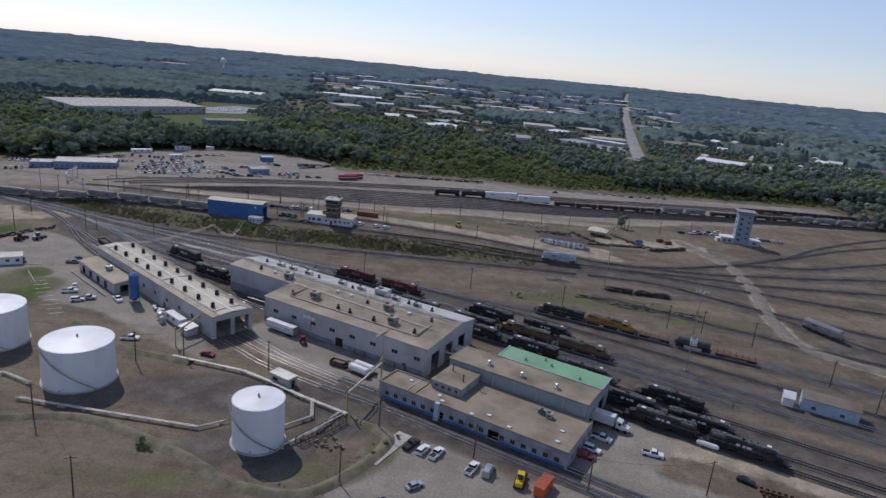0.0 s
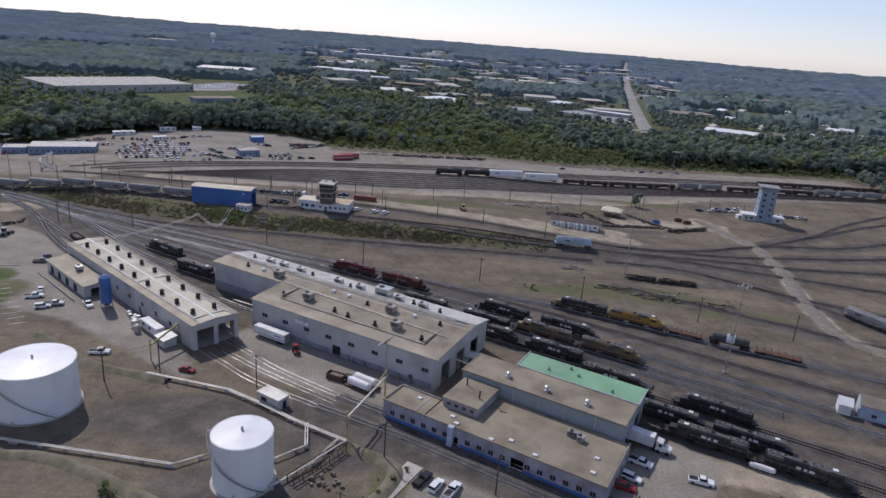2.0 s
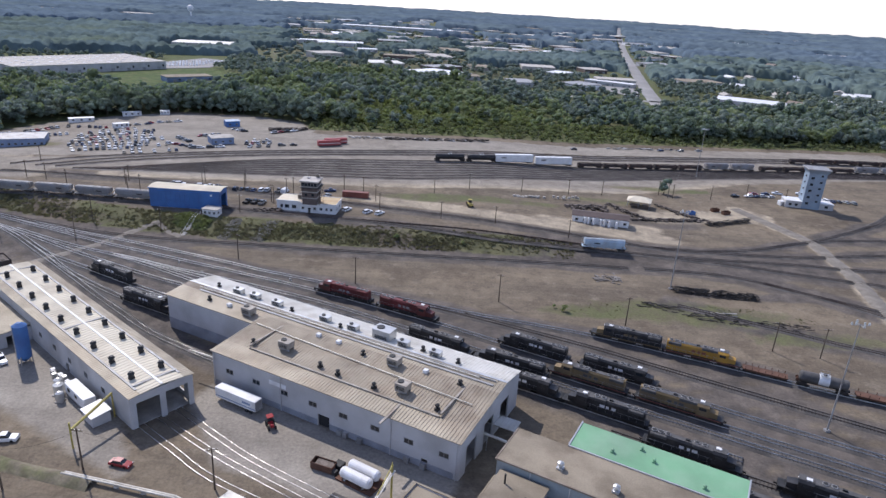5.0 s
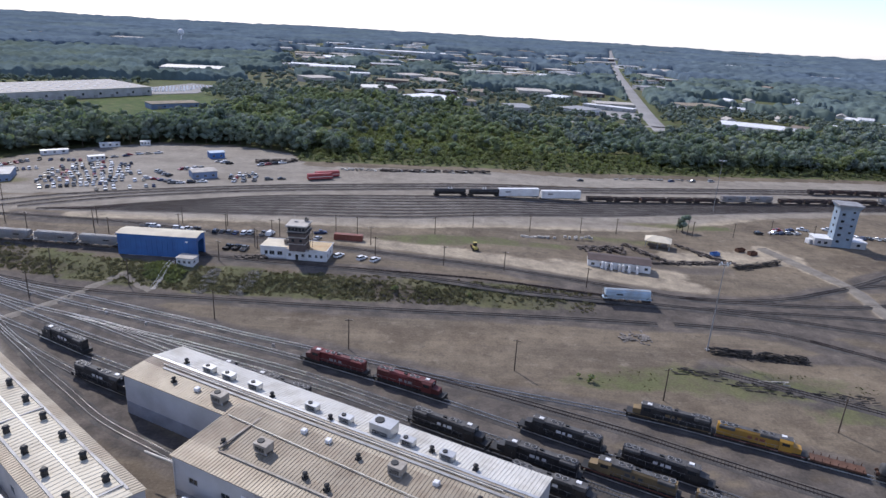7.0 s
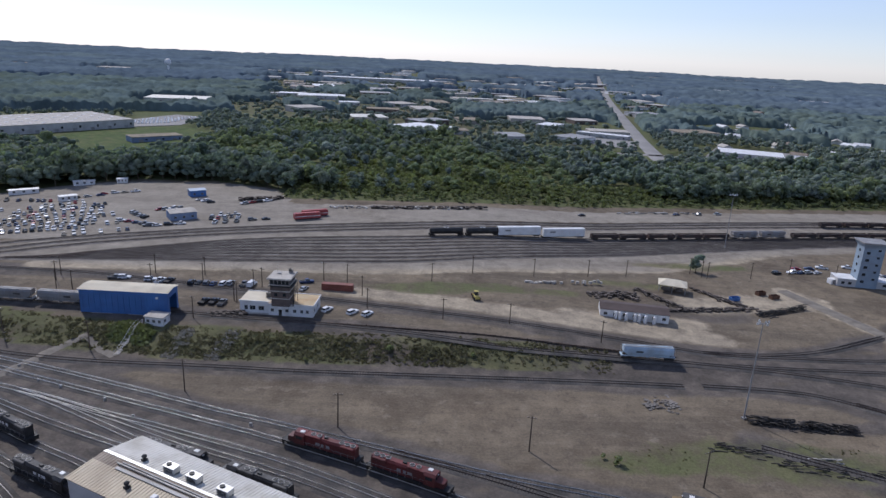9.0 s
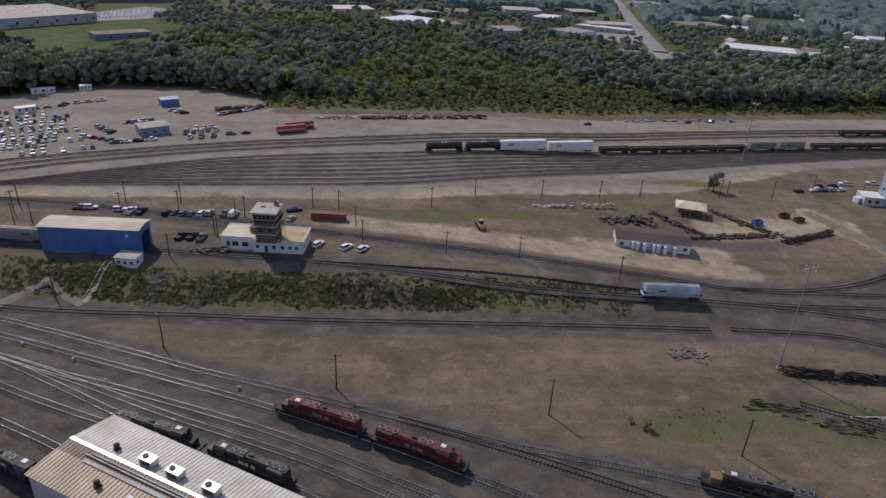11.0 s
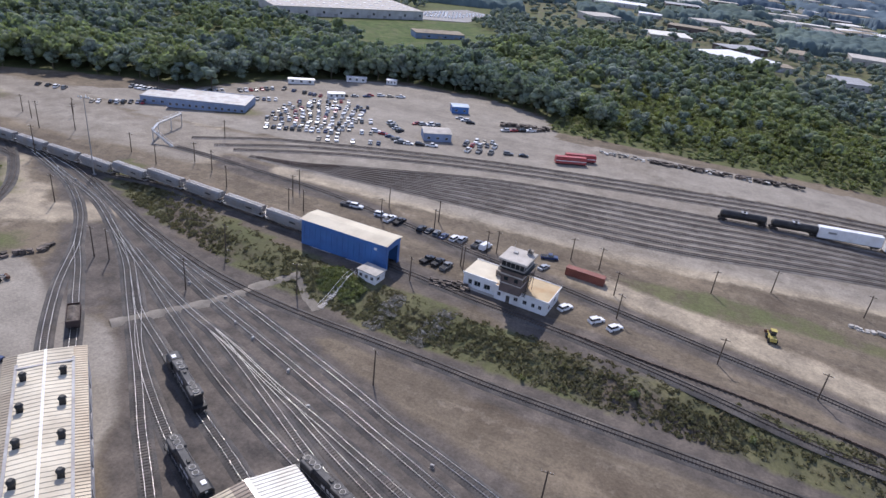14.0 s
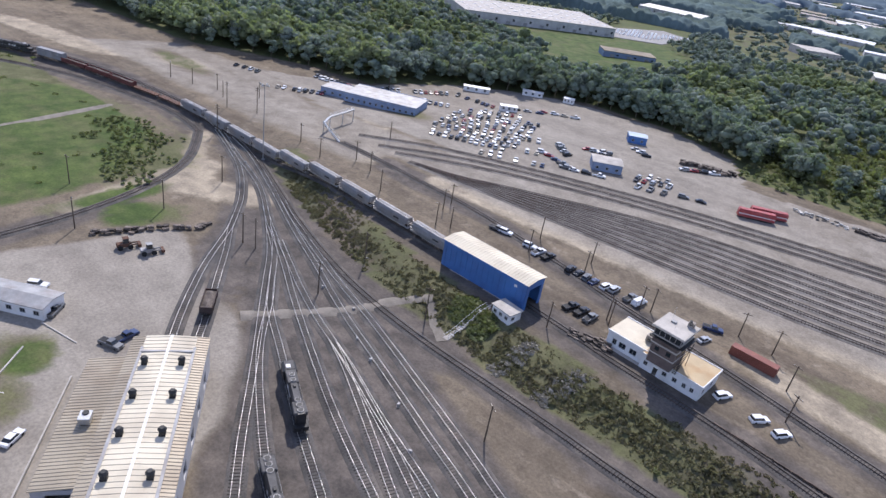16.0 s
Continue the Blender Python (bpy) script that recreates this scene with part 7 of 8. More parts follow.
    for i in range(14):
        x, y = 90 + 1.3 * (i % 7), 116.5 - 0.5 * (i % 7) - 1.5 * (i // 7)
        w = thing("spare_wheelset", "rusty orange spare wheelset in a row on the ground", "wheelset", x, y, 0, -25, "spare wheelsets")
        rods("wheel", [((0, -0.85, 0.45), (0, -0.7, 0.45), 0.45)], M_RUSTY, w, seg=12)
        rods("wheel", [((0, 0.7, 0.45), (0, 0.85, 0.45), 0.45)], M_RUSTY, w, seg=12)
        rods("axle", [((0, -0.7, 0.45), (0, 0.7, 0.45), 0.09)], M_RUSTY, w)


build_lorry()


# ---- poles and masts ----
def build_pole(tall, arms=1):
    t = thing("utility_pole", "dark weathered wooden utility pole with a crossarm", "utility pole", group="utility poles")
    bm = bmesh.new()
    rod(bm, (0, 0, -0.4), (0, 0, tall), 0.2, 0.14, seg=8)
    part("post", bm, M_WOOD, t)
    for i in range(arms):
        a = boxes("crossarm", [(0, 0.12, tall - 0.7 - 0.9 * i, 2.4, 0.12, 0.14)], M_WOOD, t)
        rods("insulator", [((u, 0.12, tall - 0.56 - 0.9 * i), (u, 0.12, tall - 0.36 - 0.9 * i), 0.06) for u in (-1.1, -0.5, 0.5, 1.1)], M_GALV, a, seg=6)
    return t


def build_mast(tall):
    t = thing("light_mast", "tall slender steel floodlight mast with a lamp rack", "light mast", group="light masts")
    bm = bmesh.new()
    rod(bm, (0, 0, 0), (0, 0, tall), 0.22, 0.1, seg=8)
    part("post", bm, M_GREYMETAL, t)
    boxes("base", [(0, 0, -0.3, 1.1, 1.1, 0.5)], M_GREYMETAL, t)
    rods("lamp_rack", [((-2, 0, tall - 0.3), (2, 0, tall - 0.3), 0.09), ((0, -1.5, tall - 0.3), (0, 1.5, tall - 0.3), 0.09)], M_GREYMETAL, t)
    for u, v in ((-2, 0), (-1, 0.1), (1, 0.1), (2, 0), (0, -1.4), (0, 1.4)):
        bm = bmesh.new()
        rod(bm, (u, v, tall - 0.2), (u, v, tall + 0.35), 0.3, 0.18, seg=8)
        part("floodlight", bm, M_GALV, t)
    return t


POLE = {8: build_pole(8), 10: build_pole(10), 12: build_pole(12, 2)}
placed = set()


def pole(x, y, tall=10, rz=0):
    m = pose(x, y, ground_z(x, y), 0, 0, rz)
    if tall not in placed:
        placed.add(tall)
        POLE[tall].matrix_basis = m
    else:
        copy_thing(POLE[tall], m)


LOWER_POLES = ((-77.8, 270.5), (-32.7, 255), (16.2, 247), (55.5, 234.5), (97, 223.2), (127.5, 213), (-141.8, 279), (-146.7, 300.9), (-115.7, 293.8), (-175.8, 278.7), (-171, 279.7), (-216, 297.8), (-207, 271.3), (-208, 245), (-237.7, 256.3), (-14.1, 102.1), (-68.6, 88.3), (110, 220.5), (-8.2, 126.3), (17.3, 117.5), (44.9, 108.5), (74.7, 112), (-94.7, 114.9), (-85.9, 149.5), (-46.1, 152.8), (-74, 156.3), (141.9, 182.6), (147.4, 164.8))
for i, (x, y) in enumerate(LOWER_POLES):
    pole(x, y, 10, (i * 37) % 60 - 30)
UPPER_POLES = ((-142, 334.6), (-152.8, 343.5), (-117.2, 344.7), (-98.4, 347.9), (-89.9, 312.6), (-81.1, 330), (-79.5, 328), (-77.4, 343), (-74.6, 344.8), (-52.3, 355), (-42.7, 353.6), (-35.3, 340), (-32.1, 327), (-8.6, 359.4), (9, 371.8), (36, 374), (61.2, 379.5), (79.8, 384.2), (-4.6, 319.8), (19, 318.2), (49.5, 308.6), (118.6, 387.6), (116.5, 389), (139.7, 389.2), (112.9, 393.8), (162.6, 398), (181, 391.5), (-190.9, 345), (-175.9, 335.6), (-154.1, 349.4), (-146.8, 332.8), (-120, 355.8), (-100.1, 355.4), (-202, 348), (-210.9, 337.2), (-228.7, 342.1), (-213.1, 378.1), (-299, 352), (-310, 356), (-322, 350), (-290, 366), (-335, 346))
for i, (x, y) in enumerate(UPPER_POLES):
    pole(x, y, 8, (i * 53) % 70 - 35)
for x, y in ((-271.4, 351.5), (-258.7, 323.3), (-285, 345)):
    pole(x, y, 12, 20)
MAST = build_mast(29)
MAST.matrix_basis = pose(92.3, 184, 0.3)
for x, y, rz in ((79.6, 266, 20), (150, 441, 0), (330, 480, 40), (-226, 322, 15)):
    copy_thing(MAST, pose(x, y, ground_z(x, y) + 0.3, 0, 0, rz))


def build_wires():
    """Thin sagging wires between neighbouring poles."""
    t = thing("overhead_wires", "thin dark overhead wires strung between poles", "wire")
    for a, b, z in (((-74, 156.3), (-46.1, 152.8), 9.4), ((-46.1, 152.8), (-8.2, 126.3), 9.4), ((-8.2, 126.3), (17.3, 117.5), 9.4), ((17.3, 117.5), (44.9, 108.5), 9.4), ((44.9, 108.5), (74.7, 112), 9.4), ((-85.9, 149.5), (-74, 156.3), 9.4), ((-94.7, 114.9), (-68.6, 88.3), 9.4), ((-14.1, 102.1), (-8.2, 126.3), 9.4)):
        bm = bmesh.new()
        last = None
        for i in range(9):
            f = i / 8
            p = Vector((a[0] + (b[0] - a[0]) * f, a[1] + (b[1] - a[1]) * f, z - 1.2 * 4 * f * (1 - f)))
            if last is not None:
                rod(bm, last, p, 0.025, seg=4)
            last = p
        part("wire", bm, M_BLACKMETAL, t)


build_wires()

# ---- plants ----
PR = np.random.RandomState(7)
ICO = None


def ico():
    global ICO
    if ICO is None:
        bm = bmesh.new()
        bmesh.ops.create_icosphere(bm, subdivisions=1, radius=1)
        ICO = np.array([v.co[:] for v in bm.verts]), np.array([[v.index for v in f.verts] for f in bm.faces])
        bm.free()
    return ICO


def crown(rs, h, r, blobs, cards, size, low=0.25, flat=0.8, core=1.0):
    """Corners and triangles of one crown: uneven clumps with many loose leaf sprays round them."""
    co, tri, n = [], [], 0
    base, faces = ico()
    mids = []
    for i in range(blobs):
        a, q = rs.uniform(0, 2 * math.pi), rs.uniform(0.1, 0.62) * r
        c = np.array([q * math.cos(a), q * math.sin(a), h * rs.uniform(low + 0.15, 0.85)])
        if i == 0:
            c = np.array([0, 0, h * 0.7])
        k = r * rs.uniform(0.34, 0.52) * (1.15 if i == 0 else 1)
        v = base * k * core * rs.uniform(0.72, 1.2, (len(base), 1)) * np.array([1, 1, flat])
        co.append(v + c)
        tri.append(faces + n)
        n += len(base)
        mids.append((c, k))
    for i in range(cards):
        c, k = mids[i % len(mids)]
        d = rs.normal(size=3)
        d /= np.linalg.norm(d)
        d[2] = abs(d[2]) * 0.9 - 0.25
        p = c + d * k * rs.uniform(0.85, 1.25) * np.array([1, 1, flat])
        u = rs.normal(size=3)
        u -= d * (u @ d) * 0.6
        u /= np.linalg.norm(u)
        w = np.cross(u, d)
        w /= np.linalg.norm(w) + 1e-9
        s = size * rs.uniform(0.6, 1.3)
        co.append(np.array([p + u * s, p + w * s * 0.7, p - u * s * 0.8, p - w * s * 0.6]) + rs.normal(size=(4, 3)) * s * 0.2)
        tri.append(np.array([[0, 1, 2], [0, 2, 3]]) + n)
        n += 4
    return np.concatenate(co), np.concatenate(tri)


def scatter(name, label, templates, places, material, parent=None):
    """One object of many plants, each a turned and scaled template (x, y, z, scale)."""
    cos, tris, n = [], [], 0
    for i, (x, y, z, s) in enumerate(places):
        co, tri = templates[i % len(templates)]
        a = PR.uniform(0, 2 * math.pi)
        c, q = math.cos(a) * s, math.sin(a) * s
        v = np.empty_like(co)
        v[:, 0] = co[:, 0] * c - co[:, 1] * q + x
        v[:, 1] = co[:, 0] * q + co[:, 1] * c + y
        v[:, 2] = co[:, 2] * s * PR.uniform(0.85, 1.15) + z
        cos.append(v)
        tris.append(tri + n)
        n += len(co)
    me = mesh_of(name, np.concatenate(cos), np.concatenate(tris))
    me.polygons.foreach_set("use_smooth", np.ones(len(me.polygons), bool))
    me.materials.append(material)
    ob = tagged(new(name, me), label, "woods" if "wood" in name else "shrubs", kind="stuff")
    return ob


NEAR = [crown(PR, PR.uniform(11.5, 15), 5.9, 9, 190, 0.72, 0.22, 0.85, 0.74) for i in range(14)]
MIDDLE = [crown(PR, PR.uniform(11, 14), 6.0, 5, 54, 0.95, 0.3, 0.8, 0.84) for i in range(12)]
FAR = [crown(PR, 9, 9, 3, 10, 1.8, 0.3, 0.5) for i in range(8)]
SHRUB = [crown(PR, 3.2, 2.4, 3, 46, 0.6, 0.0, 0.7, 0.8) for i in range(6)]
BUSH = [crown(PR, 0.6, 1.6, 2, 44, 0.42, 0.0, 0.36, 0.7) for i in range(6)]
TUFT = [crown(PR, 0.5, 1.7, 2, 26, 0.4, -0.1, 0.3, 0.35) for i in range(8)]


def grid_places(x0, x1, y0, y1, step, keep, jitter=0.45):
    xs, ys = np.meshgrid(np.arange(x0, x1, step), np.arange(y0, y1, step))
    xs = xs.ravel() + PR.uniform(-jitter, jitter, xs.size) * step
    ys = ys.ravel() + PR.uniform(-jitter, jitter, ys.size) * step
    k = keep(xs, ys)
    return xs[k], ys[k]


def with_size(xs, ys, lo, hi):
    return [(x, y, z - 0.3, s) for x, y, z, s in zip(xs, ys, land(xs, ys), PR.uniform(lo, hi, len(xs)))]


def forest_edge(x, y):
    """Depth inside the woods from their front."""
    return near_line(FOREST[:19], x, y)


def uneven(xs, ys):
    """Trees in stands of differing height."""
    tall = 1 + 0.3 * (1 - smooth(-130, -60, xs)) * (1 - smooth(40, 110, forest_edge(xs, ys))) + 0.15 * smooth(130, 200, xs)
    return [(x, y, z - 0.3, s) for x, y, z, s in zip(xs, ys, land(xs, ys), tall * PR.uniform(0.72, 1.22, len(xs)) * (1 + 0.3 * ragged(xs, ys, 17)))]


def tall_woods(x, y):
    inside_it = inside(FOREST, x, y)
    d = forest_edge(x, y)
    scrub = (x > -75) & (x < 72) & (d < 125 + 20 * ragged(x, y, 25))
    return inside_it & (~scrub | (PR.uniform(size=len(x)) < 0.22)) & ((d > 4) & ((x < -98) | (d > 34 + 20 * ragged(x, y, 40) * (x < 150) - 14 * (x > 150))))


xs, ys = grid_places(-560, 560, 340, 1010, 6.3, tall_woods)
front = forest_edge(xs, ys) < 44
stand = ragged(xs, ys, 34) + 0.5 * ragged(xs + 90, ys, 12) + PR.normal(size=len(xs)) * 0.22 + 0.3 * smooth(-130, 20, xs) * (1 - smooth(90, 170, xs))
kept = front | (PR.uniform(size=len(xs)) < 0.66)
for lo, hi, m, words in ((-9, -0.12, M_LEAF, "dark green"), (-0.12, 0.3, M_LEAF_GREY, "grey-green"), (0.3, 9, M_LEAF_LIGHT, "light green")):
    k = (stand >= lo) & (stand < hi) & kept
    scatter("woods", f"dense {words} broadleaf woods along the yard's edge", NEAR, uneven(xs[k & front], ys[k & front]), m)
    scatter("woods", f"deeper {words} part of the broadleaf woods", MIDDLE, uneven(xs[k & ~front], ys[k & ~front]), m)
xs, ys = grid_places(-98, 420, 480, 680, 4.6, lambda x, y: inside(FOREST, x, y) & (forest_edge(x, y) < np.where((x > -75) & (x < 72), 130, 50)) & (PR.uniform(size=len(x)) < 0.8))
d = forest_edge(xs, ys)
scatter("shrub_belt", "belt of low green shrubs before the woods", SHRUB, [(x, y, z - 0.2, s) for x, y, z, s in zip(xs, ys, land(xs, ys), 0.45 + 0.022 * np.minimum(d, 45) + PR.uniform(0, 0.7, len(xs)))], M_SHRUB)


def one_tree(x, y, s, label="tall broadleaf tree with a dense green crown"):
    z = ground_z(x, y)
    t = thing("tree", label, "tree", x, y, z, PR.uniform(0, 360), "single trees")
    bm = bmesh.new()
    rod(bm, (0, 0, -0.3), (0.1, 0, 5 * s), 0.32 * s, 0.2 * s, seg=8)
    rod(bm, (0.1, 0, 4.6 * s), (1.6 * s, 0.6 * s, 8.5 * s), 0.16 * s, 0.06 * s, seg=6)
    rod(bm, (0.1, 0, 4.2 * s), (-1.5 * s, -0.8 * s, 8 * s), 0.16 * s, 0.06 * s, seg=6)
    rod(bm, (0.1, 0, 5 * s), (0, 0.4 * s, 10 * s), 0.2 * s, 0.07 * s, seg=6)
    part("trunk", bm, M_BARK, t)
    co, tri = crown(PR, 14 * s, 5.4 * s, 12, 220, 0.55, 0.12)
    me = mesh_of("crown", co, tri)
    me.materials.append(M_LEAF)
    ob = new("crown", me)
    ob.parent = t


one_tree(116.5, 396, 0.75)
for x in np.arange(-400, -270, 11.0):
    y = np.interp(x, [-448, -396, -379, -327, -290], [388, 394, 408, 432, 441]) + 3
    one_tree(x, y, PR.uniform(0.8, 1.1))
for x in np.arange(-262, -105, 8.0):
    y = np.interp(x, [-269, -243, -206, -155, -110], [489, 513, 537, 541, 526]) + 3
    one_tree(x, y, PR.uniform(0.8, 1.15))


# brush on the bank and weeds in the yard
def bank(x, y):
    f = foot_line(x)
    clear = (x > -112) & (x < -96) & (y > 296)
    return (y > f + 1) & (y < f + 15) & ~clear & (x > -210) & (x < 50)


xs, ys = grid_places(-210, 50, 286, 340, 1.25, bank, 0.8)
up = (ys - foot_line(xs)) / 15
thick = 0.14 * ragged(xs, ys, 7) + 0.12 * ragged(xs + 40, ys, 19)
woody = (up > 0.16 + thick) & (up < 0.74 + thick) & (PR.uniform(size=len(xs)) < np.interp(xs, [-210, -120, -95, 0, 50], [0.45, 0.5, 0.85, 0.75, 0.2]))
low = ~woody & (PR.uniform(size=len(xs)) < np.interp(xs, [-40, 50], [0.8, 0.35]))
scatter("bank_shrubs", "thick olive-brown brush on the bank", TUFT, with_size(xs[woody], ys[woody], 0.8, 1.35), M_BRUSH)
scatter("bank_weeds_shrubs", "brown-green weeds and grass covering the bank", TUFT, with_size(xs[low], ys[low], 0.4, 0.95), M_BANK)
xs, ys = grid_places(-94, -70, 291, 304, 1.2, lambda x, y: (np.abs(x + 90 - (y - 291) * 0.2) < 2.2) | (np.abs(x + 77 - (y - 291) * 0.3) < 2.4))
scatter("dry_shrubs", "patches of grey dry brush on the bank", TUFT, with_size(xs, ys, 0.8, 1.3), M_DRYBRUSH)
xs, ys = grid_places(-118, -98, 297, 309, 1.2, lambda x, y: (np.hypot((x + 109) / 5, (y - 303) / 5) < 1) | (np.hypot((x + 101.5) / 3, (y - 301) / 5) < 1))
scatter("bank_shrubs", "bright green bushes beside the bank steps", BUSH, with_size(xs, ys, 0.7, 1.3), M_SHRUB)
def in_thicket(x, y):
    u, v = (x + 262) * 0.87 - (y - 287) * 0.5, (x + 262) * 0.5 + (y - 287) * 0.87
    return np.hypot(u / 40, v / 17) + 0.45 * ragged(x, y, 4) < 0.8


xs, ys = grid_places(-305, -224, 255, 318, 2.7, in_thicket)
scatter("thicket_shrubs", "green thicket inside the loop of track", SHRUB, with_size(xs, ys, 0.25, 0.75), M_SHRUB)
xs, ys = grid_places(-420, -235, 190, 305, 5, lambda x, y: (x < -240 - 0.5 * np.maximum(0, y - 270)) & (ragged(x, y, 16) + PR.normal(size=len(x)) * 0.3 > 0.45))
scatter("meadow_shrubs", "scattered low bushes in the meadow", TUFT, with_size(xs, ys, 0.6, 1.7), M_SHRUB)
xs, ys = grid_places(20, 125, 234, 262, 1.5, lambda x, y: (np.hypot((x - 78) / 46, (y - 246) / 8) < 1) & (ragged(x, y, 6) > 0.25))
scatter("yard_weeds_shrubs", "low weeds and bushes between the tracks", BUSH, with_size(xs, ys, 0.2, 0.5), M_BANK)
scatter("yard_bush_shrubs", "single dark bushes in the yard", SHRUB, [(37.5, 242.5, 0, 0.7), (34.5, 245, 0, 0.4), (-63.5, 108, 0, 0.8), (-61, 107, 0, 0.5), (-48, 291, 0.2, 0.5), (-22, 297, 1.5, 0.8), (5, 296, 1, 0.6), (-5.5, 119, 0, 0.5), (-8, 114, 0, 0.45), (-3, 123, 0, 0.4)], M_SHRUB)
xs, ys = grid_places(-104, 0, 92, 124, 2.0, lambda x, y: near_line([(-104, 113), (-83, 117.3), (-56, 107.5), (-36.5, 97.5), (-19, 98.5), (-5, 121)], x, y) < 2.6)
scatter("dike_shrubs", "dry weeds along the earth dike", BUSH, with_size(xs, ys, 0.2, 0.55), M_DRYBRUSH)


# ---- piles ----
def pile(label, x, y, rz, long, wide, n, material, s=(2.2, 0.24, 0.2), name="tie_pile", high=0.9):
    t = thing(name, label, "pile", x, y, ground_z(x, y) - 0.02, rz, "yard piles")
    heap = []
    for i in range(n):
        u, v = PR.uniform(-long / 2, long / 2), PR.normal() * wide * 0.3
        zz = max(0, 1 - abs(v) / wide * 1.6) * PR.uniform(0, high)
        r = (u, v, zz, s[0] * PR.uniform(0.7, 1.2), s[1], s[2], PR.uniform(-25, 25))
        if y < 230:
            boxes("piece", [r], material, t)
        else:
            heap.append(r)
    if heap:
        boxes("loose_scrap", heap, material, t)


pile("long heap of old dark railway ties", 86, 263.8, -10, 12, 3.4, 150, M_TIE, high=2.2)
pile("long heap of old dark railway ties", 101, 261.4, -6, 15, 3, 180, M_TIE, high=2.4)
pile("long dark heap of ties and rail", 133, 348, 22, 26, 3, 190, M_TIE, high=2.2)
pile("old ties lying in the grass", 72, 250, -12, 16, 5, 30, M_TIE)
pile("old ties lying in the grass", 88, 243, -12, 22, 5, 34, M_TIE)
pile("old ties lying in the weeds", 108, 240, -12, 18, 5, 26, M_TIE)
pile("pale timber lying in the grass", 92, 247, -10, 8, 1.2, 8, M_CONCRETE)
def build_crib():
    """A low crib of stacked old ties that holds the edge beside the hump track."""
    t = thing("tie_crib", "long low retaining crib of dark stacked railway ties", "retaining wall")
    line = curve([(-44, 311.6), (-20, 309.6), (4, 307.6), (26, 304.9), (46, 302.6), (62, 301.6)], 1.3)
    posts, rails = [], []
    for (x0, y0), (x1, y1) in zip(line, line[1:]):
        z, a = ground_z(x0, y0), math.degrees(math.atan2(y1 - y0, x1 - x0))
        posts.append((x0, y0, z - 0.4, 0.26, 0.3, 1.15 + PR.uniform(-0.25, 0.3), a + PR.uniform(-6, 6)))
        for k in range(2):
            rails.append(((x0 + x1) / 2, (y0 + y1) / 2 + 0.28, z - 0.1 + 0.36 * k, 1.5, 0.24, 0.28, a + PR.uniform(-3, 3)))
    boxes("post", posts, M_CRIB, t)
    boxes("tie_wall", rails, M_CRIB, t)


M_CRIB = mat("old_brown_ties", (0.115, 0.085, 0.065), 0.9, var=0.3, island=0.4)
build_crib()
pile("ring of scrap around the dirt yard", 104, 347, 8, 40, 3.4, 110, M_JUNK, (1.8, 0.7, 0.6), "scrap_pile")
pile("ring of scrap around the dirt yard", 86, 356, -58, 26, 3.4, 80, M_JUNK, (1.5, 0.7, 0.7), "scrap_pile")
pile("ring of scrap around the dirt yard", 112, 362, -55, 24, 3.4, 80, M_JUNK, (1.8, 0.6, 0.5), "scrap_pile")
pile("heap of rusty wheelsets and parts", 66, 357, 5, 20, 6, 110, M_JUNK, (1.4, 0.8, 0.8), "scrap_pile")
pile("row of pale track parts", 48, 367, 8, 34, 1.2, 30, M_CONCRETE, (1.2, 0.9, 0.9), "parts_row")
pile("row of scrap along the woods", -10, 489, 10, 70, 4, 90, M_JUNK, (2.2, 1.0, 1.0), "scrap_pile")
pile("row of pale scrap along the woods", -30, 486, 8, 84, 4, 80, M_SCRAP, (1.6, 0.7, 0.6), "scrap_pile")
pile("row of pale scrap along the woods", 140, 516, 10, 60, 3, 40, M_SCRAP, (2.4, 0.7, 0.5), "scrap_pile")
pile("heap of scrap and engines at the wood's edge", -112, 494, 20, 26, 6, 50, M_JUNK, (2.2, 1.2, 1.2), "scrap_pile")
pile("heaps of rubble at the lot's edge", -196, 262, 65, 34, 2.5, 50, M_JUNK, (1.6, 1.0, 0.7), "scrap_pile")
pile("low heap of pale gravel", 58, 272, 10, 10, 6, 90, M_BALLAST_PALE, (0.9, 0.7, 0.22), "gravel_pile", 0.5)
pile("clutter of parts beside the tower", -79, 317, 5, 12, 5, 36, M_JUNK, (1.4, 0.5, 0.6), "scrap_pile")
pile("clutter of rubble on the tank lot", -20, 117, 20, 7, 5, 14, M_JUNK, (0.9, 0.6, 0.4), "scrap_pile")
for x, y in ((119, 360), (134, 368), (138, 364)):
    c = thing("scrap_bin", "rusty open scrap bin on the dirt", "bin", x, y, ground_z(x, y), 20, "scrap bins")
    boxes("side", [(0, -1.1, 0.1, 4, 0.1, 1.5), (0, 1.1, 0.1, 4, 0.1, 1.5), (-2, 0, 0.1, 0.1, 2.2, 1.5), (2, 0, 0.1, 0.1, 2.2, 1.5), (0, 0, 0.05, 4, 2.2, 0.1)], M_BLUE if x < 125 else M_RUSTY, c)

# ---- switch machines and signal boxes in the throat ----
for i, (x, y) in enumerate(((-143, 279.5), (-147, 300), (-226, 312), (-130, 279), (-112, 268), (-97, 262), (-150, 285), (-120, 271), (-240, 316), (-55, 252), (-86, 254), (-250, 321))):
    c = thing("signal_cabinet", "small pale signal cabinet beside the switches", "cabinet", x, y + 2.2, ground_z(x, y), 20 * i, "signal cabinets")
    boxes("body", [(0, 0, 0.1, 0.8, 0.5, 0.8)], M_GREYMETAL, c, bevel=0.05)
    boxes("base", [(0, 0, -0.1, 0.9, 0.6, 0.22)], M_CONCRETE, c)

# ---- road and town beyond the woods ----


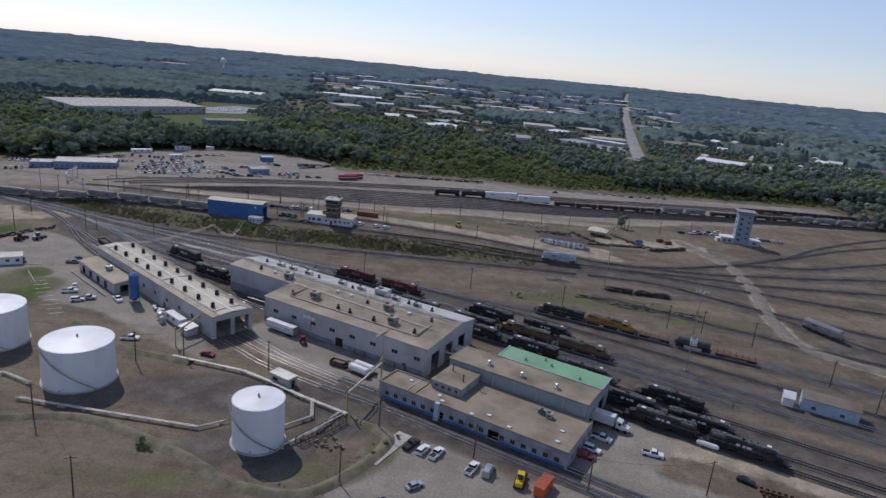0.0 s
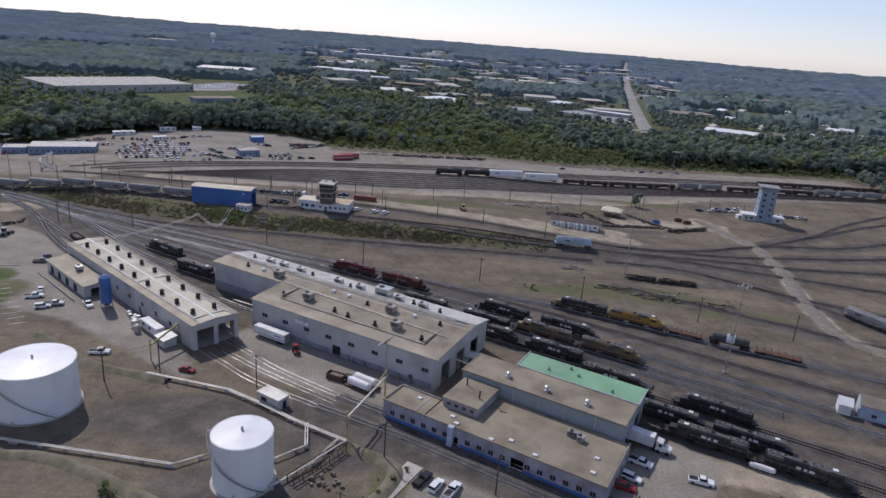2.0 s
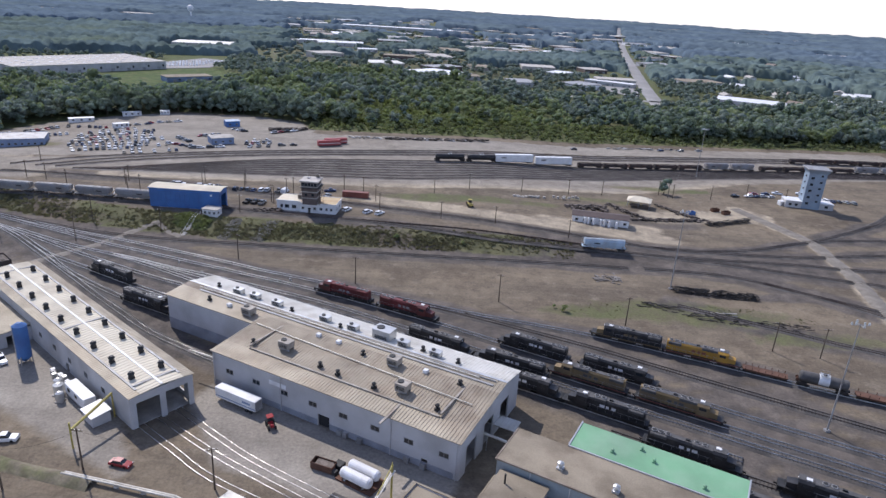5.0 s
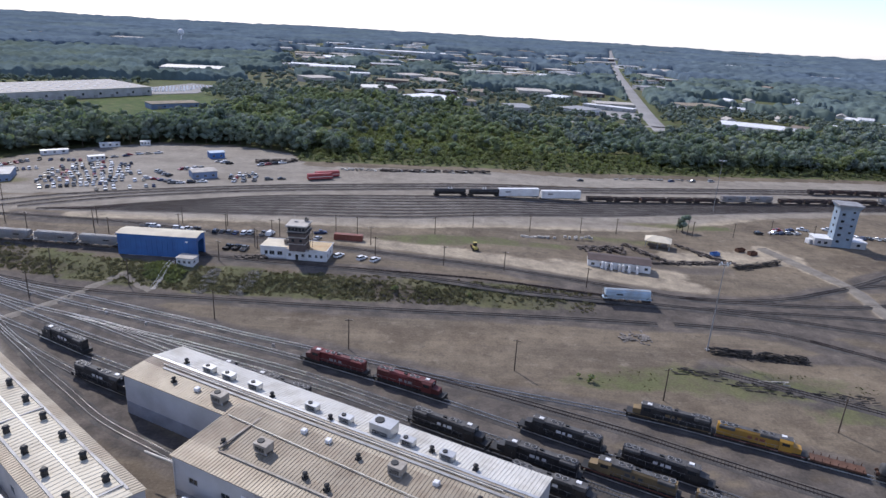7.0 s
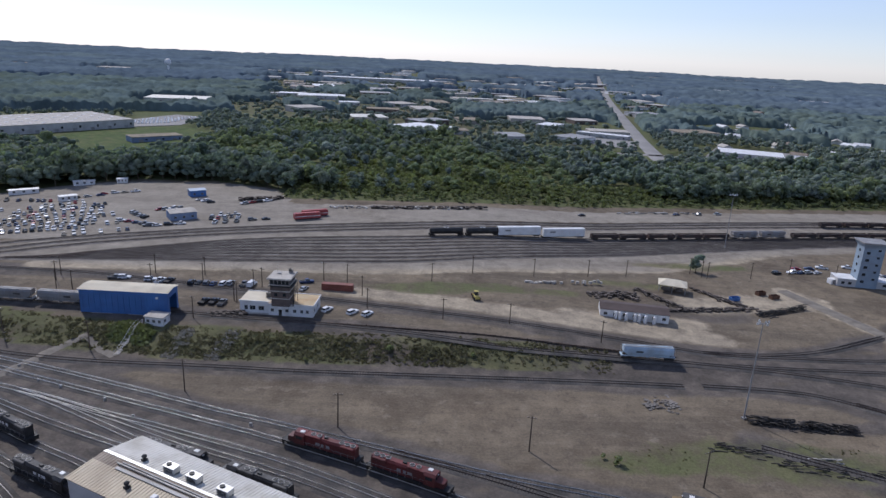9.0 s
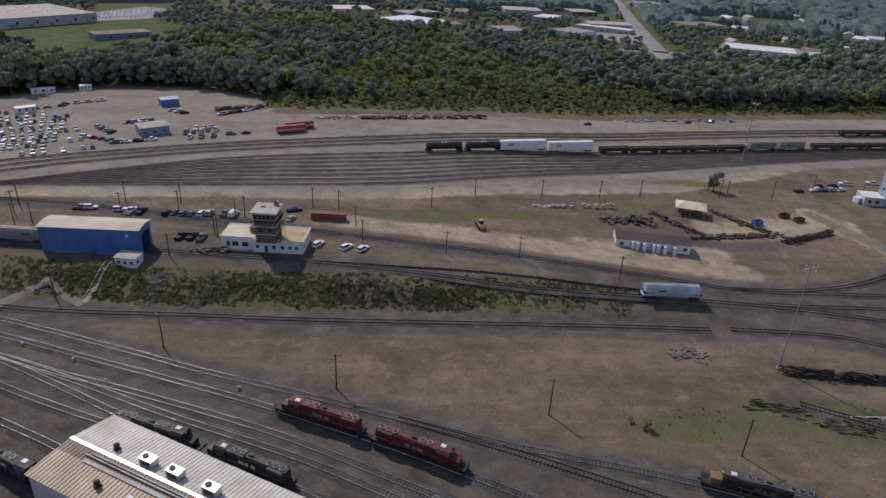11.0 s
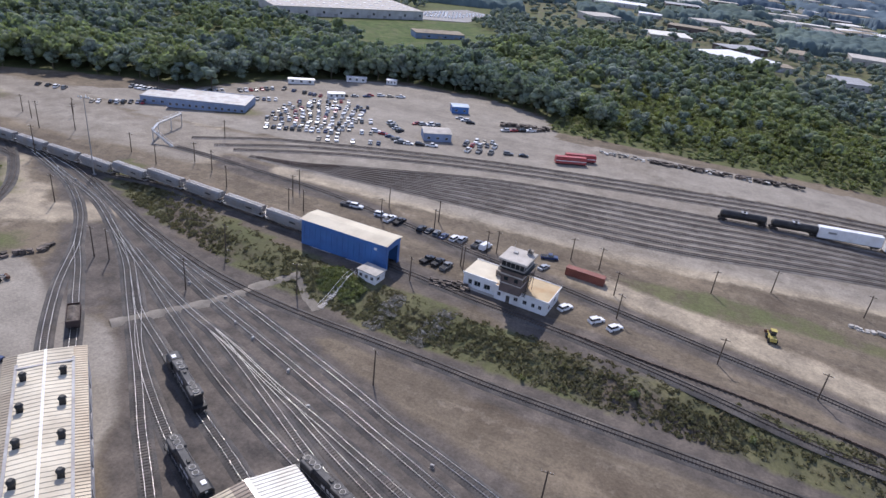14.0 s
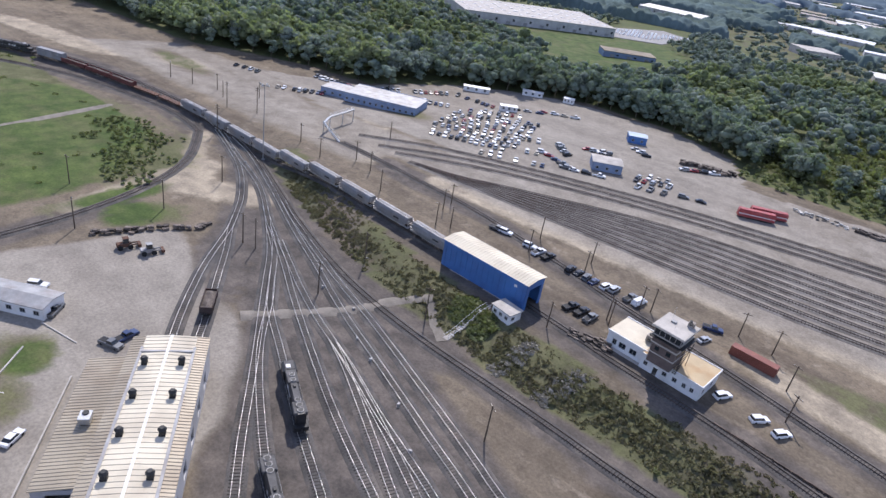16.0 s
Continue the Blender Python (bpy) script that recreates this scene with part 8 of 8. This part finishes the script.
def lay_road(name, pts, wide, material, label, step=25, high=0.37):
    c = curve(pts, step)
    me = mesh_of(name, *strip(c, [(-wide / 2 - 0.9, -0.05), (-wide / 2 + 0.3, high), (wide / 2 - 0.3, high), (wide / 2 + 0.9, -0.05)]))
    me.materials.append(material)
    tagged(new(name, me), label, "road", kind="structure")


for name, label, material, poly in (("pavement_lot", "wide grey asphalt lot in the town", M_ROADFAR, [(134, 905), (218, 824), (240, 905), (160, 935)]), ("pavement_lot_far", "pale asphalt car lot beside the large hall", M_ROADFAR, [(-376, 866), (-350, 816), (-296, 862), (-298, 952), (-340, 968)]), ("pavement_lot_east", "pale asphalt lot behind the cross road", M_ROADFAR, [(280, 790), (360, 770), (420, 850), (330, 880)])):
    bm = bmesh.new()
    lower = [(x, y, ground_z(x, y) - 0.5) for x, y in poly]
    loft(bm, [lower, [(x, y, z + 1.0) for x, y, z in lower]])
    tagged(part(name, bm, material), label, "pavement", kind="structure")
lay_road("road_north", [(205, 690), (222, 760), (258, 952), (375, 1507), (619, 2594), (900, 3800)], 16, M_ROADFAR, "long straight pale asphalt road through the town")
lay_road("pavement_crossing", [(-145.2, 257), (-138.2, 268.1), (-132.1, 278), (-128.4, 286.7), (-127.2, 291.9), (-123.5, 298), (-119.6, 301)], 2.6, M_PATH, "pale gravel footway across the tracks", 1.5)
lay_road("pavement_steps", [(-120.6, 301), (-117.2, 299.2), (-111.5, 294.1), (-106.2, 290.2)], 2.4, M_PATH, "pale footpath at the foot of the bank steps", 1.5, 0.12)
lay_road("pavement_meadow", [(-290, 225), (-297.4, 257.4), (-300, 274), (-306, 303)], 2.2, M_PATH, "worn pale path through the meadow", 3, 0.06)
lay_road("road_haul", HAUL_ROAD, 4.6, M_PATH, "pale gravel haul road across the yard tracks", 3, 0.48)
lay_road("road_cross", [(100, 800), (237, 788), (290, 768), (450, 738), (700, 700)], 10, M_ROADFAR, "pale asphalt cross road beyond the woods")


def warehouse(x, y, rz, L, Wd, Hh, wall_m, roof_m, label="", doors=3):
    sunk = 0.5 if y < 1500 else (5.0 if y < 2500 else 9.0)  # footings reach down where the far ground dips
    z, Hh = ground_z(x, y) - sunk, Hh + sunk - 0.5
    t = thing("warehouse", label or "long low flat-roofed warehouse in the far town", "warehouse", x, y, z, rz, "town warehouses")
    boxes("wall", [(0, 0, 0, L, Wd, Hh)], wall_m, t)
    boxes("roof", [(0, 0, Hh, L + 0.8, Wd + 0.8, 0.5)], roof_m, t)
    for i in range(doors):
        u = (i + 0.5) * L / doors - L / 2
        boxes("door", [(u, -Wd / 2 - 0.08, 0, min(4.0, L / doors * 0.4), 0.14, min(3.6, Hh * 0.6))], M_GREYMETAL, t)
        boxes("window", [(u + L / doors * 0.3, -Wd / 2 - 0.08, Hh * 0.4, 2.0, 0.14, Hh * 0.25)], M_GLASS, t)
    return t


big = warehouse(-418, 790, 53, 160, 92, 9, M_WALL, M_CONCRETE, "very large pale flat-roofed distribution hall beyond the woods", 9)
for i in range(12):
    for j in range(5):
        boxes("skylight", [(-72 + 13 * i, -36 + 18 * j, 9.5, 4, 2, 0.4)], M_WHITE, big)
warehouse(-18, 886, -38, 62, 52, 6, M_WALL, M_WHITE, "bright white flat-roofed hall at the wood's edge", 5)
warehouse(208, 935, -32, 66, 16, 5, M_WALL, M_WHITE, "long bright white roofed hall beside the road")
warehouse(340, 815, -24, 66, 40, 5, M_WALL, M_WHITE, "bright white flat-roofed hall behind the cross road")
warehouse(-274, 735, 40, 46, 20, 5, M_BRICKBLUE, M_ROOF_GRAVEL, "low dark hall beside the green field")
warehouse(152, 1006, 60, 40, 26, 7, M_WALL, M_WHITE, "white peaked hall in the town")
warehouse(-411, 1167, 10, 90, 60, 7, M_WALL, M_ROOF_PALE)
warehouse(-209, 1317, 5, 80, 50, 7, M_WALL, M_WHITE)
warehouse(-275, 1357, 5, 40, 30, 8, M_WALL, M_WHITE)
warehouse(-168, 2108, 0, 330, 60, 9, M_WALL, M_WHITE, "very long white roofed hall far off")
warehouse(196, 1481, 0, 140, 50, 7, M_WALL, M_WHITE)
warehouse(262, 1259, 10, 90, 40, 7, M_WALL, M_ROOF_PALE)
TR = random.Random(11)
ROUGH_FIELD = [(360, 1040), (380, 1150), (470, 1200), (590, 1160), (530, 1040), (440, 1020)]
HALLS = [(-411, 1167, 62), (-209, 1317, 60), (-168, 2108, 140), (-275, 1357, 40)]
shades = [M_WHITE, M_ROOF_PALE, M_ROOF_GRAVEL, M_CONCRETE, M_CONCRETE, M_ROOF_BROWN, M_GREYMETAL, M_GREYMETAL]
count = 0
spots = []
while count < 84:
    y = 830 + 2100 * TR.random() ** 1.5
    x = TR.uniform(-0.22, 0.30) * y + TR.uniform(-60, 60)
    if inside(FOREST, np.array([x]), np.array([y]))[0] or y < 860 + max(0, -x) * 0.9:
        continue
    if float(near_line([(205, 690), (258, 952), (375, 1507), (619, 2594)], np.array([x]), np.array([y]))[0]) < 32:
        continue
    if any(math.hypot(x - a, y - b) < 42 + 0.02 * y for a, b in spots):
        continue
    spots.append((x, y))
    k = 0.8 + y / 1800
    warehouse(x, y, TR.choice((12, 102, 102, 40, 0, 15)) + TR.uniform(-3, 3), TR.uniform(18, 52) * k, TR.uniform(14, 32) * k, TR.uniform(4.5, 8), TR.choice((M_WALL, M_CONCRETE, M_BRICK, M_WHITE)), TR.choice(shades))
    count += 1
for i in range(60):
    y = TR.uniform(760, 1500)
    x = TR.uniform(0.38, 0.75) * y
    if float(near_line([(100, 800), (237, 788), (290, 768), (450, 738), (700, 700)], np.array([x]), np.array([y]))[0]) < 15:
        continue
    k = 1 + y / 2500
    HALLS.append((x, y, 24))
    t = thing("suburban_house", "small pale house with a pitched roof among far trees", "house", x, y, ground_z(x, y) - 0.2, TR.uniform(0, 180), "far houses")
    boxes("wall", [(0, 0, 0, 13 * k, 8 * k, 3.6)], M_WHITE, t)
    bm = bmesh.new()
    loft(bm, [[(u, -4.6 * k, 3.5), (u, 0, 6.2), (u, 4.6 * k, 3.5)] for u in (-7 * k, 7 * k)])
    part("roof", bm, TR.choice((M_ROOF_BROWN, M_CONCRETE, M_WHITE)), t)
for i in range(26):
    y = TR.uniform(1500, 4200)
    x = TR.choice((TR.uniform(-1.6, -0.25), TR.uniform(0.3, 0.8))) * y
    HALLS.append((x, y, 75))
    warehouse(x, y, TR.uniform(-20, 20), TR.uniform(60, 140), TR.uniform(30, 60), 7, M_WALL, TR.choice(shades), "pale roofed hall far off among woods", 2)

w = thing("water_tower", "white ball-shaped water tower on a slim stem far off", "water tower", -683, 1834, ground_z(-683, 1834), 0)
bm = bmesh.new()
rod(bm, (0, 0, 0), (0, 0, 28), 3.0, 1.8, seg=12)
part("stem", bm, M_WHITE, w)
bm = bmesh.new()
bmesh.ops.create_uvsphere(bm, u_segments=16, v_segments=10, radius=8, matrix=pose(0, 0, 33))
part("tank", bm, M_WHITE, w)

# cars on the far hall's lot, too small to tell apart
rnd = random.Random(9)
lot_rows = []
for i in range(6):
    for k in range(16):
        if rnd.random() < 0.8:
            x, y = -364 + 3 * i + 3.2 * k, 838 + 14 * i + 2.6 * k
            lot_rows += [(x, y, 1.1, 4.6, 1.8, 0.8, 100), (x, y, 1.8, 2.4, 1.6, 0.6, 100)]
tagged(boxes("far_parked_cars", lot_rows, PAINTS["white"]), "rows of tiny pale cars on the far lot", "cars", kind="stuff")


# far woods, coarser with distance
def in_town(x, y):
    return (x / y > -0.26 + 0.05 * ragged(x, y, 120)) & (x / y < 0.3 + 0.05 * ragged(x, y, 100)) & (y < 2300) & (y > 700)


def far_ok(x, y):
    ok = ~inside(FOREST, x, y) & ~inside(GREEN_FIELD, x, y)
    ok &= near_line([(205, 690), (258, 952), (375, 1507), (619, 2594), (900, 3800)], x, y) > 13
    ok &= near_line([(100, 800), (237, 788), (290, 768), (450, 738), (700, 700)], x, y) > 12
    ang = np.degrees(np.arctan2(x, y - 60))
    ok &= (ang > -88) & (ang < 50)
    ok &= ~((x > -520) & (x < 330) & (y < 640))
    town = in_town(x, np.maximum(y, 1))
    ok &= PR.uniform(size=len(x)) < np.where(town, 0.25 + 0.45 * (ragged(x, y, 60) > 0.15), 0.9)
    for a, b in spots:
        ok &= (np.abs(x - a) > 24) | (np.abs(y - b) > 24)
    for a, b, r in ((185, 890, 52), (350, 825, 62), (-335, 930, 45), (-418, 790, 105), (-18, 886, 46), (208, 935, 36), (340, 815, 40), (-274, 735, 32), (-340, 880, 50), (152, 1006, 28), (-411, 1167, 50), (-209, 1317, 50), (-168, 2108, 110)):
        ok &= np.hypot(x - a, y - b) > r
    return ok


for r0, r1, step, src, lo, hi in ((560, 1020, 10.5, MIDDLE, 0.75, 1.2), (1020, 2350, 17, FAR, 0.7, 1.15)):
    xs, ys = grid_places(-r1, r1, -200, r1, step, lambda x, y: (np.hypot(x, y) >= r0) & (np.hypot(x, y) < r1) & (y > 250 - 0.2 * x) & ((r1 < 1100) | in_town(x, np.maximum(y, 1))))
    k = far_ok(xs, ys)
    scatter("far_woods", "far blue-green woods between the town's halls", src, [(x, y, z - 2, s) for x, y, z, s in zip(xs[k], ys[k], land(xs[k], ys[k]), PR.uniform(lo, hi, k.sum()))], M_LEAF_GREY)


def canopy(r0, r1, turn, grow, cell, high, material):
    """Closed far canopy: a sheet of rounded crowns of uneven height, coarser with distance."""
    th = np.arange(-76.0, 40.0, turn)
    q = np.arange(math.log(r0), math.log(r1), grow)
    A, Q = np.meshgrid(th / turn, (q - q[0]) / grow)
    A = A + PR.uniform(-0.3, 0.3, A.shape)
    Q = Q + PR.uniform(-0.3, 0.3, Q.shape)
    na, nq = int(A.max() / cell - A.min() / cell) + 8, int(Q.max() / cell) + 8
    ja, jq, jh = PR.uniform(0.1, 0.9, (nq, na)), PR.uniform(0.1, 0.9, (nq, na)), PR.uniform(0.35, 1, (nq, na))
    ca, cq = A / cell - A.min() / cell + 2, Q / cell + 2
    top = np.zeros(A.shape)
    for da in (-1, 0, 1):
        for dq in (-1, 0, 1):
            ia, iq = np.floor(ca).astype(int) + da, np.floor(cq).astype(int) + dq
            d = np.hypot(ca - ia - ja[iq, ia], cq - iq - jq[iq, ia])
            top = np.maximum(top, jh[iq, ia] * np.sqrt(np.clip(1 - (d / 0.95) ** 2, 0, 1)))
    R = np.exp(q[0] + Q * grow)
    X, Y = R * np.sin(np.radians(A * turn)), 60 + R * np.cos(np.radians(A * turn))
    Z = land(X, Y) + high * (0.2 + 1.0 * top + 0.2 * ragged(X, Y, 90))
    bare = (in_town(X, Y) & (ragged(X, Y, 55) > 0.3)) | inside(ROUGH_FIELD, X, Y)
    for a, b in spots:
        bare |= (np.abs(X - a) < 34 + 0.012 * b) & (Y > b - 0.05 * b - 25) & (Y < b + 32)
    bare |= near_line([(205, 690), (258, 952), (375, 1507), (619, 2594), (900, 3800)], X, Y) < 16
    for a, b, r in HALLS:
        bare |= np.hypot(X - a, np.where(Y < b, (Y - b) * 0.6, Y - b)) < r
    Z = np.where(bare, land(X, Y) - 3, Z)
    Z[0] = land(X[0], Y[0]) - 3
    ny, nx = X.shape
    i = np.arange(ny * nx).reshape(ny, nx)
    quads = np.stack([i[:-1, :-1], i[:-1, 1:], i[1:, 1:], i[1:, :-1]], -1).reshape(-1, 4)
    quads = quads[~(bare.ravel()[quads].all(1))]
    me = mesh_of("far_woods", np.stack([X, Y, Z], -1).reshape(-1, 3), quads)
    me.materials.append(material)
    tagged(new("far_woods", me), "far woods reaching to the horizon, with blue haze in their colour", "woods", kind="stuff")


# haze sits in the leaf colour, so the farther sheet is bluer
canopy(1015, 1650, 0.14, 0.004, 3.4, 12.5, M_MIDLEAF_HAZED)
canopy(1640, 5300, 0.19, 0.006, 2.7, 15, M_FARLEAF_HAZED)


# pale slab, parking stripes and a kerb by the near lot
s = boxes("concrete_pad", [(-4.6, 118.3, 0.02, 16, 4.2, 0.14, 62)], M_CONCRETE)
tagged(s, "cracked pale concrete pad beside the tank lot", "pavement", kind="structure")
for i in range(9):
    a = boxes("parking_stripe", [(-152 + 3.0 * i, 205 - 3.4 * i, 0.035, 4.8, 0.14, 0.02, 35)], M_WHITE)
    tagged(a, "worn white painted parking stripe on the paving", "paint", "parking stripes", "structure")
k = boxes("kerb", [(-157, 208.5, 0, 16, 0.3, 0.25, -48), (-163, 222, 0, 12, 0.3, 0.25, 12)], M_CONCRETE)
tagged(k, "low pale concrete kerb round the grass island", "kerb", kind="structure")
